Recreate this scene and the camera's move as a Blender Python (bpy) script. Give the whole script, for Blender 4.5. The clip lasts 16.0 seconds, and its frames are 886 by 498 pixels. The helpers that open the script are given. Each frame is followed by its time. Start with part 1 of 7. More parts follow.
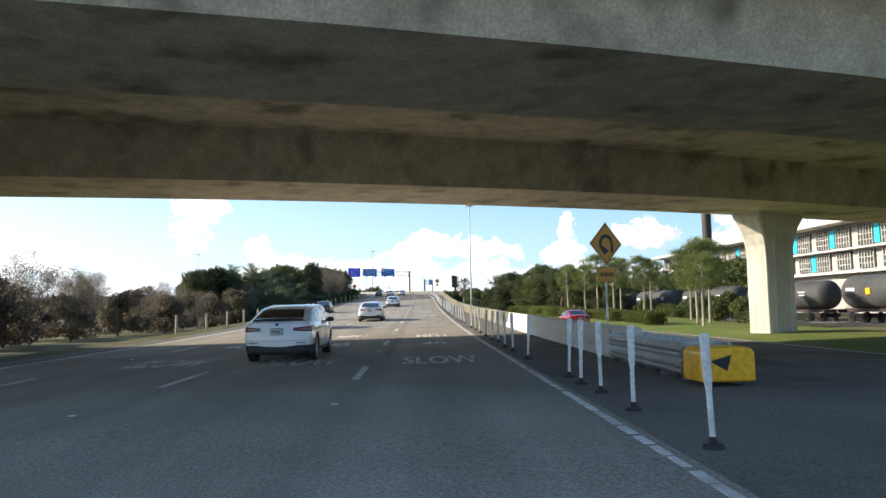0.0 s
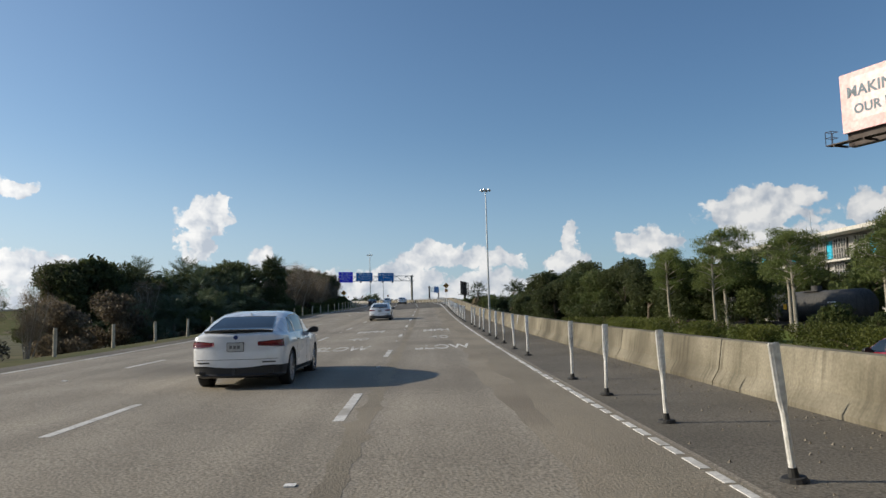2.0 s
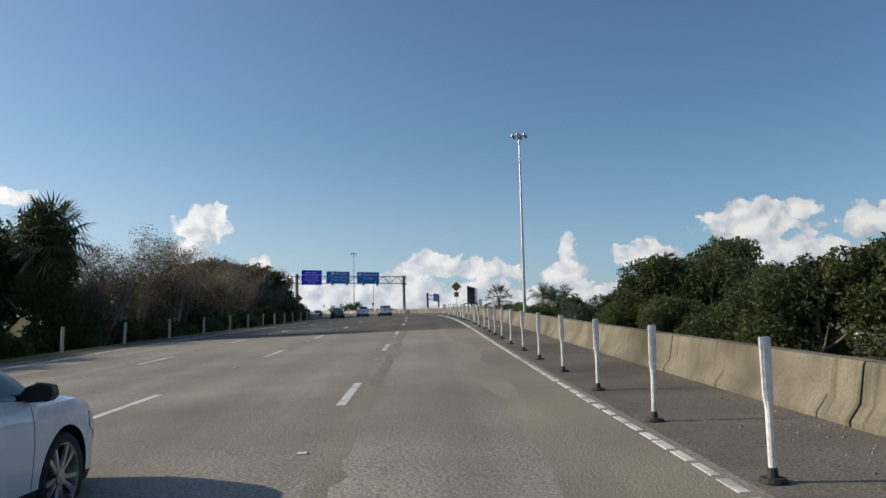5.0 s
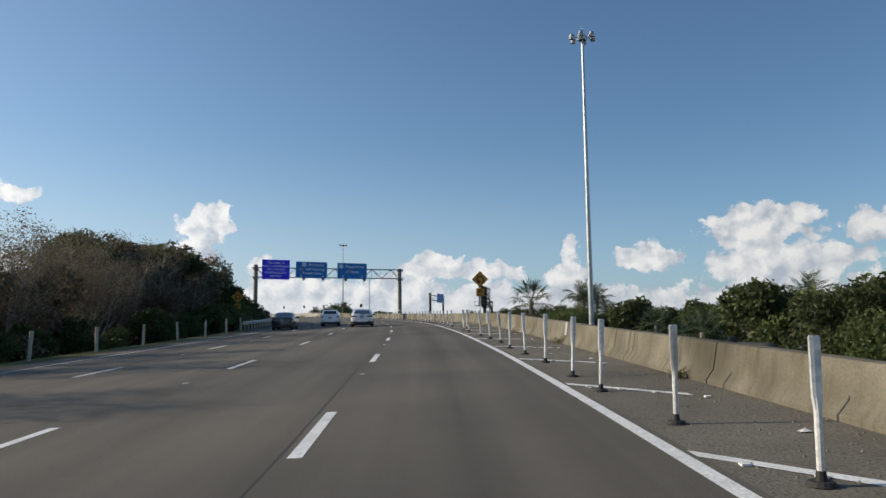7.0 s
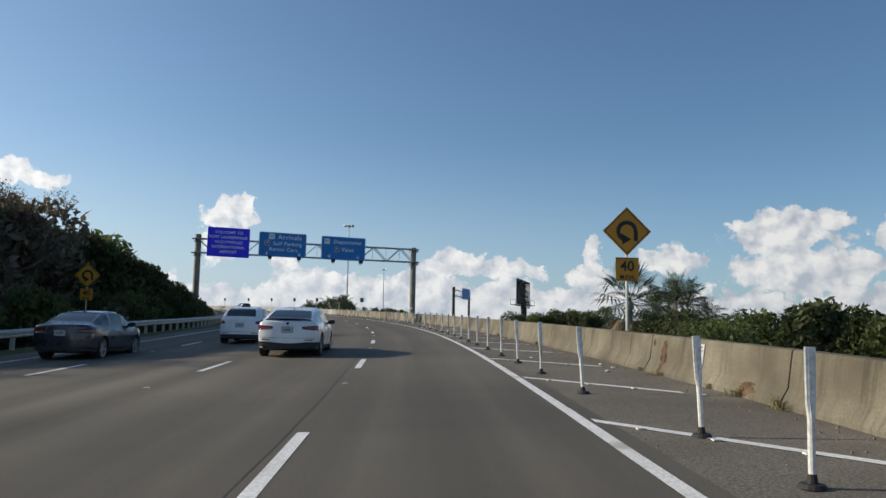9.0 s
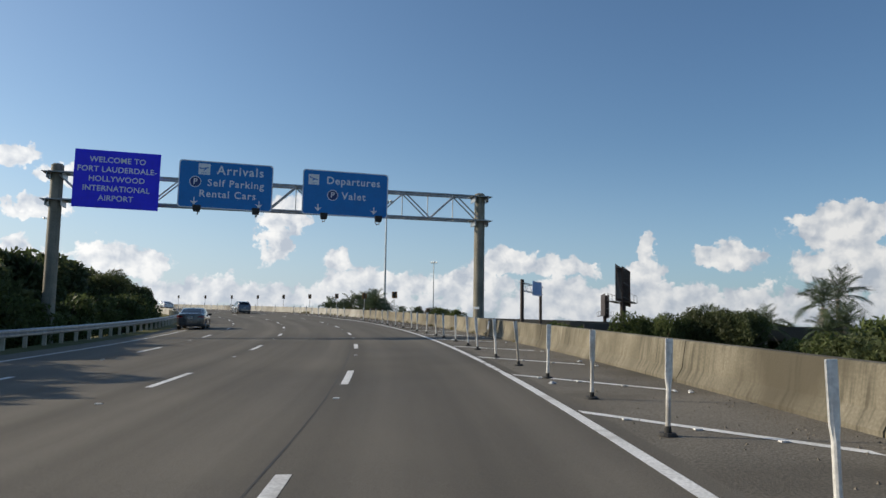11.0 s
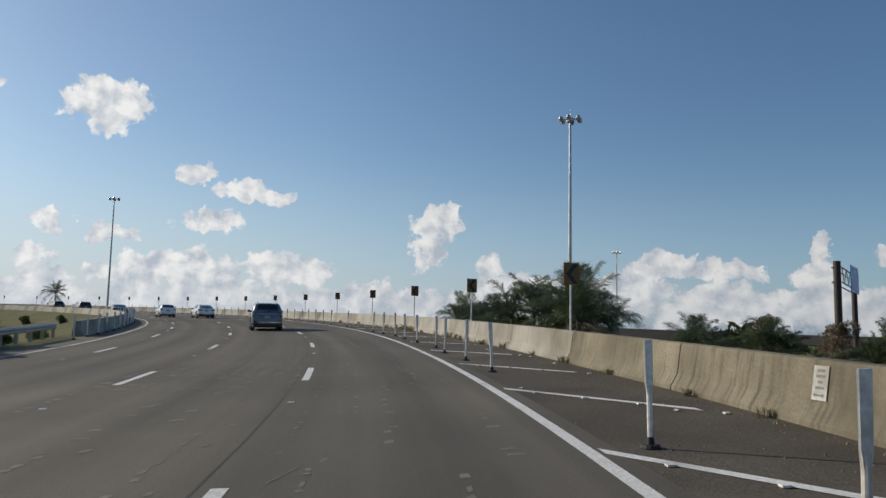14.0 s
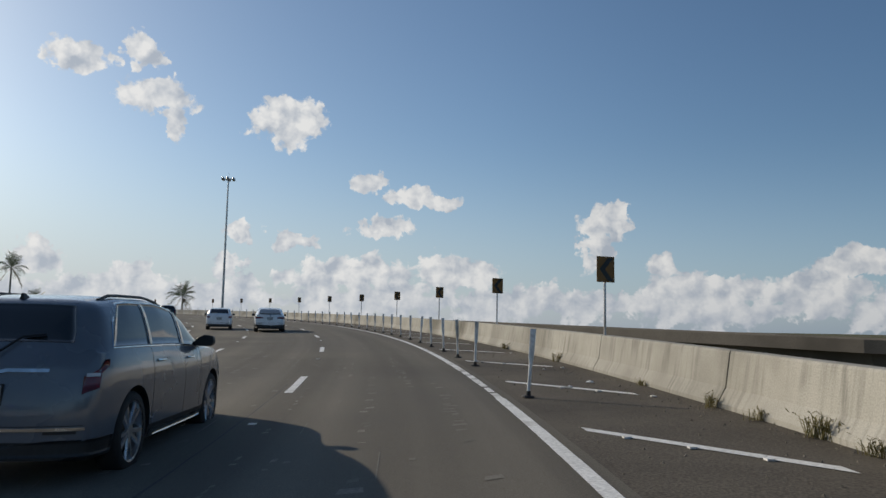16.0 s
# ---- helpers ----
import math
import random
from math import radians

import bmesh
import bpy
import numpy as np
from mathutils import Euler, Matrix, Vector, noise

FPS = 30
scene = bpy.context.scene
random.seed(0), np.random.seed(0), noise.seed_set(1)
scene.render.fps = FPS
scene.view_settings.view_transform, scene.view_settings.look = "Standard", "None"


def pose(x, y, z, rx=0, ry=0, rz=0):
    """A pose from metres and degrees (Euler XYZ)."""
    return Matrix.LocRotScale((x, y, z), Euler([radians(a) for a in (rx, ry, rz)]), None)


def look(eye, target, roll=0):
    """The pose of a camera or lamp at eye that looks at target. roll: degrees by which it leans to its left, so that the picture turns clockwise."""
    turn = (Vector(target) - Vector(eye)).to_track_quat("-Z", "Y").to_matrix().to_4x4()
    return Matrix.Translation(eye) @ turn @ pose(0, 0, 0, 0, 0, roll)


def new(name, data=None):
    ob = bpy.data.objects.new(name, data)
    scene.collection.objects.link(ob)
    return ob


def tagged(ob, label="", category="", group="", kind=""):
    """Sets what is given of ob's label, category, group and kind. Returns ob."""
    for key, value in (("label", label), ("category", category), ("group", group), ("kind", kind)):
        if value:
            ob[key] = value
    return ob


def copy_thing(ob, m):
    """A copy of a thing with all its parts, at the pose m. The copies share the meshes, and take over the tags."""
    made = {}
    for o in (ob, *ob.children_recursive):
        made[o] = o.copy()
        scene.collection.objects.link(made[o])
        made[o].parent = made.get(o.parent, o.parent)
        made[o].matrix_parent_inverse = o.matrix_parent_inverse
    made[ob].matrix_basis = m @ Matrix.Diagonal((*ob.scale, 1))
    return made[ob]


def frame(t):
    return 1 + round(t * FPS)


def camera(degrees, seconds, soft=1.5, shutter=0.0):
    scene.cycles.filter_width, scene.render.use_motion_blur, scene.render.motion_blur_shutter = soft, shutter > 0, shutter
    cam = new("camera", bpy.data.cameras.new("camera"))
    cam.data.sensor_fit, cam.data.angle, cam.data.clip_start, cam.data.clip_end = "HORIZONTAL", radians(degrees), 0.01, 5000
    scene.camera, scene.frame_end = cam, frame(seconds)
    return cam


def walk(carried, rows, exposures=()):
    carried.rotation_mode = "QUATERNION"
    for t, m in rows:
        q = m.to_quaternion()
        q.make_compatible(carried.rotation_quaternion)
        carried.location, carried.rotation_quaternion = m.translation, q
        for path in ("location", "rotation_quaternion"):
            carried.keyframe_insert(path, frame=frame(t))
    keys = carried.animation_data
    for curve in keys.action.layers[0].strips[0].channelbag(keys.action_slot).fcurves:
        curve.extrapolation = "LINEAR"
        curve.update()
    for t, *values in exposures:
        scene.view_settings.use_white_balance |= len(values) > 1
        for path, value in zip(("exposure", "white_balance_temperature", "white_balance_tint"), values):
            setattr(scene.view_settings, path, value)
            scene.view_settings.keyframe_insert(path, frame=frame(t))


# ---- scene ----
# ---- camera ----
cam = camera(61.8, 16.0, 1.5)
ROWS = [
    (0.0, 0.00, -0.00, 1.48, -2.00, 4.50, 1.23),
    (0.5, -0.02, 10.44, 1.55, -1.83, 4.60, 1.46),
    (1.0, -0.03, 20.80, 1.62, -1.69, 4.92, 1.23),
    (1.5, -0.03, 31.09, 1.69, -1.59, 5.03, 1.65),
    (2.0, -0.03, 41.29, 1.80, -1.74, 5.27, 1.60),
    (2.5, 0.01, 51.42, 1.95, -1.89, 5.54, 1.61),
    (3.0, 0.06, 61.48, 2.13, -1.95, 5.72, 1.22),
    (3.5, 0.11, 71.45, 2.34, -2.08, 5.93, 1.47),
    (4.0, 0.16, 81.35, 2.58, -2.13, 6.12, 1.55),
    (4.2, 0.18, 85.29, 2.68, -2.09, 6.11, 1.48),
    (4.6, 0.22, 93.15, 2.90, -2.02, 6.09, 1.35),
    (5.2, 0.28, 104.86, 3.27, -1.91, 6.07, 1.15),
    (5.8, 0.35, 116.49, 3.68, -1.81, 6.06, 0.95),
    (6.3, 0.41, 126.13, 4.05, -1.72, 6.05, 0.78),
    (6.5, 0.44, 129.97, 4.21, -1.69, 6.05, 0.71),
    (7.0, 0.51, 139.54, 4.60, -1.76, 6.17, 0.66),
    (7.5, 0.55, 149.11, 4.95, -1.58, 6.06, 0.61),
    (8.0, 0.52, 158.65, 5.27, -1.28, 5.98, -0.40),
    (8.5, 0.42, 168.19, 5.56, -0.94, 5.81, -0.25),
    (9.0, 0.25, 177.71, 5.84, -0.08, 5.93, -1.07),
    (9.2, 0.12, 181.52, 5.94, 0.20, 5.90, -1.05),
    (9.6, -0.18, 189.18, 6.14, 0.76, 5.84, -1.01),
    (10.2, -0.80, 200.76, 6.42, 1.88, 5.80, -0.94),
    (10.8, -1.69, 212.44, 6.69, 3.30, 5.76, -0.88),
    (11.3, -2.70, 222.24, 6.90, 5.03, 5.75, -0.82),
    (11.5, -3.20, 226.17, 6.98, 5.81, 5.78, -0.80),
    (12.0, -4.60, 236.03, 7.20, 7.47, 5.81, -1.21),
    (12.5, -6.35, 245.90, 7.42, 9.53, 5.91, -0.88),
    (13.0, -8.50, 255.76, 7.65, 11.91, 5.92, -1.07),
    (13.5, -11.04, 265.50, 7.89, 13.97, 5.79, -1.36),
    (14.0, -13.81, 275.09, 8.13, 15.66, 5.98, -1.13),
    (14.5, -17.01, 284.44, 8.38, 18.33, 6.10, -1.13),
    (15.0, -20.60, 293.53, 8.63, 21.49, 6.24, -1.53),
    (15.5, -24.58, 302.31, 8.87, 25.07, 6.07, -1.13),
    (16.0, -29.07, 310.68, 9.11, 28.56, 5.89, -1.00),
]


def aim(t, x, y, z, yaw, pitch, lean):
    a, b = radians(yaw), radians(pitch)
    eye = Vector((x, y, z))
    return t, look(eye, eye + Vector((-math.sin(a) * math.cos(b), math.cos(a) * math.cos(b), math.sin(b))), -lean)


walk(cam, [aim(*r) for r in ROWS], [(0.0, 0.95), (0.5, 0.9), (1.0, 0.45), (1.5, 0.08), (2.0, 0.0), (12.5, 0.0), (13.2, -0.1), (14.0, -0.28), (14.5, -0.36), (16.0, -0.44)])

# ---- sky, clouds and sun ----
SUN_UP, SUN_AZ = radians(23.5), radians(81.5)   # azimuth counted from +y to the left
world = bpy.data.worlds.new("sky")
scene.world = world
world.use_nodes = True
wn, wl = world.node_tree.nodes, world.node_tree.links
wn.clear()


def wnode(kind, **kw):
    n = wn.new(kind)
    for k, v in kw.items():
        if k == "op":
            n.operation = v
        elif k == "ins":
            for i, x in v.items():
                if isinstance(x, bpy.types.NodeSocket):
                    wl.new(x, n.inputs[i])
                else:
                    n.inputs[i].default_value = x
    return n


def wmath(op, a, b=0.0, c=0.0):
    return wnode("ShaderNodeMath", op=op, ins={0: a, 1: b, 2: c}).outputs[0]


sky = wn.new("ShaderNodeTexSky")
sky.sky_type, sky.sun_disc = "NISHITA", False
sky.sun_elevation, sky.sun_rotation = SUN_UP, -SUN_AZ
sky.air_density, sky.dust_density, sky.ozone_density, sky.altitude = 1.0, 0.8, 2.4, 0
coord = wn.new("ShaderNodeTexCoord")
sep = wnode("ShaderNodeSeparateXYZ", ins={0: coord.outputs["Generated"]})
az = wmath("MULTIPLY", wmath("ARCTAN2", wmath("MULTIPLY", sep.outputs[0], -1.0), sep.outputs[1]), 57.2958)
el = wmath("MULTIPLY", wmath("ARCSINE", sep.outputs[2]), 57.2958)
flat = wnode("ShaderNodeCombineXYZ", ins={0: az, 1: el}).outputs[0]
curl = wnode("ShaderNodeTexNoise", ins={"Vector": flat, "Scale": 0.42, "Detail": 4.0, "Roughness": 0.6}).outputs["Color"]
bend = wnode("ShaderNodeSeparateXYZ", ins={0: wnode("ShaderNodeVectorMath", op="SUBTRACT", ins={0: curl, 1: (0.5, 0.5, 0.5)}).outputs[0]})
waz = wmath("MULTIPLY_ADD", bend.outputs[0], 4.0, az)
wel = wmath("MULTIPLY_ADD", bend.outputs[1], 2.6, el)
lit = wnode("ShaderNodeVectorMath", op="ADD", ins={0: flat, 1: (0.55, 0.5, 0.0)}).outputs[0]
puff2 = wnode("ShaderNodeTexNoise", ins={"Vector": lit, "Scale": 0.5, "Detail": 3.0, "Roughness": 0.5}).outputs["Fac"]
puff = wnode("ShaderNodeTexNoise", ins={"Vector": flat, "Scale": 0.7, "Detail": 7.0, "Roughness": 0.58}).outputs["Fac"]
bubble = wnode("ShaderNodeTexVoronoi", ins={"Vector": wnode("ShaderNodeCombineXYZ", ins={0: waz, 1: wel}).outputs[0], "Scale": 0.95, "Detail": 2.0, "Roughness": 0.5})
bubble.feature = "SMOOTH_F1"
bubble.inputs["Smoothness"].default_value = 0.35
billow = wmath("SUBTRACT", 0.42, bubble.outputs["Distance"])
puff1 = wnode("ShaderNodeTexNoise", ins={"Vector": flat, "Scale": 0.5, "Detail": 3.0, "Roughness": 0.5}).outputs["Fac"]
wisp = wnode("ShaderNodeTexNoise", ins={"Vector": flat, "Scale": 0.16, "Detail": 5.0, "Roughness": 0.6}).outputs["Fac"]
edge = wmath("MULTIPLY_ADD", billow, 0.5, wmath("MULTIPLY_ADD", puff, 1.4, -0.5))
field = None


def cloud(a, e, w, h):
    """One cumulus lump, by azimuth, elevation and half sizes in degrees."""
    global field
    dx = wmath("MULTIPLY_ADD", waz, 1 / (w * 1.12), -a / (w * 1.12))
    dy = wmath("MULTIPLY_ADD", wel, 1 / (h * 1.12), -e / (h * 1.12))
    d = wmath("SQRT", wmath("MULTIPLY_ADD", dx, dx, wmath("MULTIPLY", dy, dy)))
    v = wmath("SUBTRACT", 1.0, d)
    field = v if field is None else wmath("MAXIMUM", field, v)


cloud(16.1, 7.9, 2.0, 1.5)
cloud(16.8, 5.8, 1.2, 2.0)
cloud(14.8, 8.6, 0.8, 0.8)
cloud(-1.0, 4.8, 3.3, 1.1)
cloud(-4.9, 4.4, 3.5, 1.1)
cloud(8.2, 2.9, 4.7, 1.1)
cloud(-11.6, 5.7, 0.8, 1.6)
cloud(-11.4, 3.8, 1.6, 1.5)
cloud(-25.1, 6.9, 4.1, 2.0)
cloud(-23.7, 7.9, 1.5, 1.0)
cloud(-27.9, 7.7, 1.3, 0.9)
cloud(-32.0, 6.5, 2.0, 1.6)
cloud(-26.8, 4.3, 6.4, 1.8)
cloud(-17.2, 5.0, 2.7, 1.3)
cloud(28.7, 9.4, 1.4, 0.7)
cloud(40.8, 15.0, 3.2, 2.0)
cloud(34.6, 10.9, 1.7, 0.9)
cloud(31.1, 9.9, 2.4, 1.0)
cloud(33.0, 7.3, 2.6, 0.9)
cloud(40.4, 6.2, 1.7, 0.8)
cloud(44.2, 6.9, 1.1, 0.7)
cloud(35.9, 3.7, 5.8, 1.6)
cloud(27.9, 4.0, 3.8, 1.6)
cloud(44.7, 4.3, 1.4, 1.2)
cloud(11.9, 4.8, 1.7, 1.0)
cloud(55.7, 17.8, 2.6, 1.1)
cloud(51.5, 19.2, 1.7, 1.1)
cloud(50.3, 16.2, 3.0, 1.5)
cloud(48.9, 14.3, 0.9, 1.3)
cloud(57.6, 4.3, 1.9, 1.4)
cloud(51.5, 3.5, 2.0, 1.1)
cloud(39.6, 6.1, 2.0, 0.7)
cloud(43.8, 6.6, 1.1, 0.8)
cloud(1.6, 2.8, 4.2, 1.8)
cloud(10.9, 3.0, 3.2, 1.5)
# the low bank of cumulus along the horizon
bank = wmath("MULTIPLY_ADD", wmath("ABSOLUTE", wmath("SUBTRACT", wel, 1.6)), -0.36, wmath("MULTIPLY_ADD", wisp, 2.6, -0.62))
bank = wmath("MINIMUM", bank, 0.55)
field = wmath("MAXIMUM", field, bank)
dens = wnode("ShaderNodeMapRange", ins={0: wmath("MULTIPLY_ADD", field, 1.5, edge), 1: 0.15, 2: 0.45, 3: 0.0, 4: 0.97})
dens.interpolation_type = "SMOOTHSTEP"
relief = wmath("MULTIPLY_ADD", wmath("SUBTRACT", puff1, puff2), 1.9, wmath("MULTIPLY_ADD", billow, 0.4, 0.0))
core = wnode("ShaderNodeMapRange", ins={0: wmath("ADD", relief, wmath("MULTIPLY", field, 0.18)), 1: -0.5, 2: 0.2, 3: 0.0, 4: 1.0}).outputs[0]
high = wnode("ShaderNodeMapRange", ins={0: el, 1: 0.5, 2: 4.5, 3: 0.6, 4: 1.0}).outputs[0]
core = wmath("MULTIPLY", core, high)
tint = wnode("ShaderNodeMix", ins={0: core})
tint.data_type = "RGBA"
wl.new(core, tint.inputs[0])
tint.inputs[6].default_value, tint.inputs[7].default_value = (0.50, 0.555, 0.635, 1), (0.96, 0.955, 0.94, 1)
sunward = wnode("ShaderNodeMapRange", ins={0: az, 1: -20.0, 2: 35.0, 3: 0.0, 4: 1.0}).outputs[0]
cast = wnode("ShaderNodeMix", ins={0: sunward})
cast.data_type = "RGBA"
wl.new(sunward, cast.inputs[0])
cast.inputs[6].default_value, cast.inputs[7].default_value = (0.82, 0.985, 1.10, 1), (0.92, 0.99, 1.02, 1)
blue = wnode("ShaderNodeVectorMath", op="MULTIPLY", ins={0: sky.outputs[0], 1: cast.outputs[2]})
deeper = wnode("ShaderNodeMapRange", ins={0: az, 1: -30.0, 2: 25.0, 3: 0.098, 4: 0.12})
scaled = wnode("ShaderNodeVectorMath", op="SCALE", ins={0: blue.outputs[0], "Scale": deeper.outputs[0]})
haze = wn.new("ShaderNodeMix")
haze.data_type = "RGBA"
low = wnode("ShaderNodeMapRange", ins={0: el, 1: -3.0, 2: 16.0, 3: 0.95, 4: 0.0})
low.interpolation_type = "SMOOTHERSTEP"
toward_sun = wnode("ShaderNodeMapRange", ins={0: az, 1: -25.0, 2: 60.0, 3: 0.3, 4: 1.0})
wl.new(wmath("MULTIPLY", low.outputs[0], toward_sun.outputs[0]), haze.inputs[0])
wl.new(scaled.outputs[0], haze.inputs[6])
pale = wn.new("ShaderNodeMix")
pale.data_type = "RGBA"
wl.new(sunward, pale.inputs[0])
pale.inputs[6].default_value, pale.inputs[7].default_value = (0.40, 0.565, 0.83, 1), (0.58, 0.66, 0.78, 1)
wl.new(pale.outputs[2], haze.inputs[7])
mixed = wn.new("ShaderNodeMix")
mixed.data_type = "RGBA"
wl.new(dens.outputs[0], mixed.inputs[0])
wl.new(haze.outputs[2], mixed.inputs[6])
glare = wnode("ShaderNodeMapRange", ins={0: az, 1: -35.0, 2: 45.0, 3: 0.78, 4: 1.12})
bright = wnode("ShaderNodeVectorMath", op="SCALE", ins={0: tint.outputs[2], "Scale": glare.outputs[0]})
wl.new(bright.outputs[0], mixed.inputs[7])
back = wnode("ShaderNodeBackground", ins={0: mixed.outputs[2], 1: 1.0})
wl.new(back.outputs[0], wn.new("ShaderNodeOutputWorld").inputs[0])

sun = new("sun", bpy.data.lights.new("sun", "SUN"))
sun.data.energy, sun.data.angle, sun.data.color = 4.2, radians(0.6), (1.0, 0.885, 0.71)
toward = Vector((-math.sin(SUN_AZ) * math.cos(SUN_UP), math.cos(SUN_AZ) * math.cos(SUN_UP), math.sin(SUN_UP)))
sun.matrix_world = look(toward * 100, (0, 0, 0))

# ---- the road's line: heading, grade and cross fall by the way along it ----
KH = [-40, 50, 100, 140, 170, 195, 215, 235, 255, 275, 295, 315, 340, 370, 420, 480, 560, 660]
HEAD = [0, -0.0028, -0.0046, -0.0069, 0.0157, 0.0473, 0.0894, 0.1573, 0.2278, 0.3165, 0.4165, 0.5176, 0.6369, 0.793, 1.0531, 1.37, 1.78, 2.3]
KG = [-40, 0, 25, 50, 75, 100, 130, 160, 190, 220, 250, 280, 310, 340, 370, 440, 520, 660]
GRADE = [0.0018, 0.0066, 0.0063, 0.0162, 0.0236, 0.0315, 0.0418, 0.0316, 0.025, 0.021, 0.0226, 0.0245, 0.0252, 0.0209, 0.0186, 0.0150, 0.004, 0]
KE = [0, 60, 120, 180, 220, 260, 310, 350]
FALL = [0.0016, 0.0047, 0.0252, 0.0318, 0.0175, 0.0259, 0.0335, 0.0249]
SG = np.arange(-60, 661, 1.0)
_h, _g = np.interp(SG, KH, HEAD), np.interp(SG, KG, GRADE)
_hm, _gm = (_h[1:] + _h[:-1]) / 2, (_g[1:] + _g[:-1]) / 2
RX = np.concatenate([[0], np.cumsum(-np.sin(_hm))])
RY = np.concatenate([[0], np.cumsum(np.cos(_hm))])
RZ = np.concatenate([[0], np.cumsum(_gm)])
RX, RY, RZ = RX - RX[60], RY - RY[60], RZ - RZ[60]


def heading(s):
    return float(np.interp(s, SG, _h))


def at(s, u, up=0.0):
    """The point s along the road, u to its right, up above its surface."""
    h = heading(s)
    return Vector((np.interp(s, SG, RX) + math.cos(h) * u, np.interp(s, SG, RY) + math.sin(h) * u,
                   np.interp(s, SG, RZ) + np.interp(s, KE, FALL) * max(min(u, 9), -16) + up))


def seat(s, u, up=0.0, turn=0.0):
    """A pose on the road, facing along it."""
    return Matrix.Translation(at(s, u, up)) @ Matrix.Rotation(heading(s) + radians(turn), 4, "Z")


GROUND = -0.6
FOOT_S, FOOT_U = [0, 49, 90, 160, 178, 190, 660], [4.75, 4.8, 4.4, 4.58, 4.95, 5.2, 5.2]
LEFT_S, LEFT_U = [0, 47, 78, 115, 132, 155, 182, 195, 260, 340, 660], [-12.6, -12.6, -13.6, -14.4, -14.4, -13.2, -13.0, -12.6, -12.5, -11.9, -11.9]


def foot(s):
    return float(np.interp(s, FOOT_S, FOOT_U))


def left(s):
    return float(np.interp(s, LEFT_S, LEFT_U))


# ---- materials ----
MATS = {}


def surface(name, a, b, scale=3.0, rough=0.6, bump=0.0, metal=0.0, fine=60.0, stain=None, amount=0.0, island=0.0, space="pos", stretch=None, coat=0.0, streak=0.0, spec=0.5, speck=0.2, lanes=0.0):
    """A two-scale surface: colours a and b by broad noise, grain by fine noise, an optional stain colour and vertical streaks."""
    m = bpy.data.materials.new(name)
    m.use_nodes = True
    n, l = m.node_tree.nodes, m.node_tree.links
    p = n["Principled BSDF"]
    src = n.new("ShaderNodeNewGeometry").outputs["Position"] if space == "pos" else n.new("ShaderNodeTexCoord").outputs["UV" if space == "uv" else "Object"]
    if stretch:
        mp = n.new("ShaderNodeMapping")
        mp.inputs["Scale"].default_value = stretch
        l.new(src, mp.inputs[0])
        src = mp.outputs[0]

    def noise_(sc, det, vec=src):
        t = n.new("ShaderNodeTexNoise")
        t.inputs["Scale"].default_value, t.inputs["Detail"].default_value = sc, det
        l.new(vec, t.inputs["Vector"])
        return t.outputs["Fac"]

    def ramp(v, lo, hi, o0=0.0, o1=1.0):
        r = n.new("ShaderNodeMapRange")
        l.new(v, r.inputs[0])
        for i, x in ((1, lo), (2, hi), (3, o0), (4, o1)):
            r.inputs[i].default_value = x
        return r.outputs[0]

    def mix(f, c0, c1, mode="MIX"):
        x = n.new("ShaderNodeMix")
        x.data_type, x.blend_type = "RGBA", mode
        for i, c in ((0, f), (6, c0), (7, c1)):
            if isinstance(c, bpy.types.NodeSocket):
                l.new(c, x.inputs[i])
            else:
                x.inputs[i].default_value = c if i == 0 else (*c, 1)
        return x.outputs[2]

    broad, grain = noise_(scale, 5), noise_(fine, 3)
    col = mix(ramp(broad, 0.32, 0.68), a, b)
    g = ramp(grain, 0.3, 0.7, 1 - speck, 1 + speck)
    gm = n.new("ShaderNodeVectorMath")
    gm.operation = "SCALE"
    l.new(col, gm.inputs[0])
    l.new(g, gm.inputs["Scale"])
    col = gm.outputs[0]
    if stain:
        s = ramp(noise_(scale * 0.37, 6), 0.62 - amount * 0.25, 0.72 - amount * 0.1)
        col = mix(s, col, stain)
    if lanes:
        # long bands of wear along the lanes, by the way across and along the road
        uv = n.new("ShaderNodeTexCoord").outputs["UV"]
        mp = n.new("ShaderNodeMapping")
        mp.inputs["Scale"].default_value = (1.5, 0.022, 1.0)
        l.new(uv, mp.inputs[0])
        band = ramp(noise_(1.0, 4, mp.outputs[0]), 0.3, 0.7, 1 - lanes, 1 + lanes)
        across_ = n.new("ShaderNodeSeparateXYZ")
        l.new(uv, across_.inputs[0])
        ang = n.new("ShaderNodeMath")
        ang.operation = "MULTIPLY_ADD"
        l.new(across_.outputs[0], ang.inputs[0])
        ang.inputs[1].default_value, ang.inputs[2].default_value = 2 * math.pi / 1.815, -1.73
        cs = n.new("ShaderNodeMath")
        cs.operation = "COSINE"
        l.new(ang.outputs[0], cs.inputs[0])
        both = n.new("ShaderNodeMath")
        both.operation = "MULTIPLY"
        l.new(band, both.inputs[0])
        l.new(ramp(cs.outputs[0], -1, 1, 1 + lanes * 0.55, 1 - lanes * 0.55), both.inputs[1])
        km = n.new("ShaderNodeVectorMath")
        km.operation = "SCALE"
        l.new(col, km.inputs[0])
        l.new(both.outputs[0], km.inputs["Scale"])
        col = km.outputs[0]
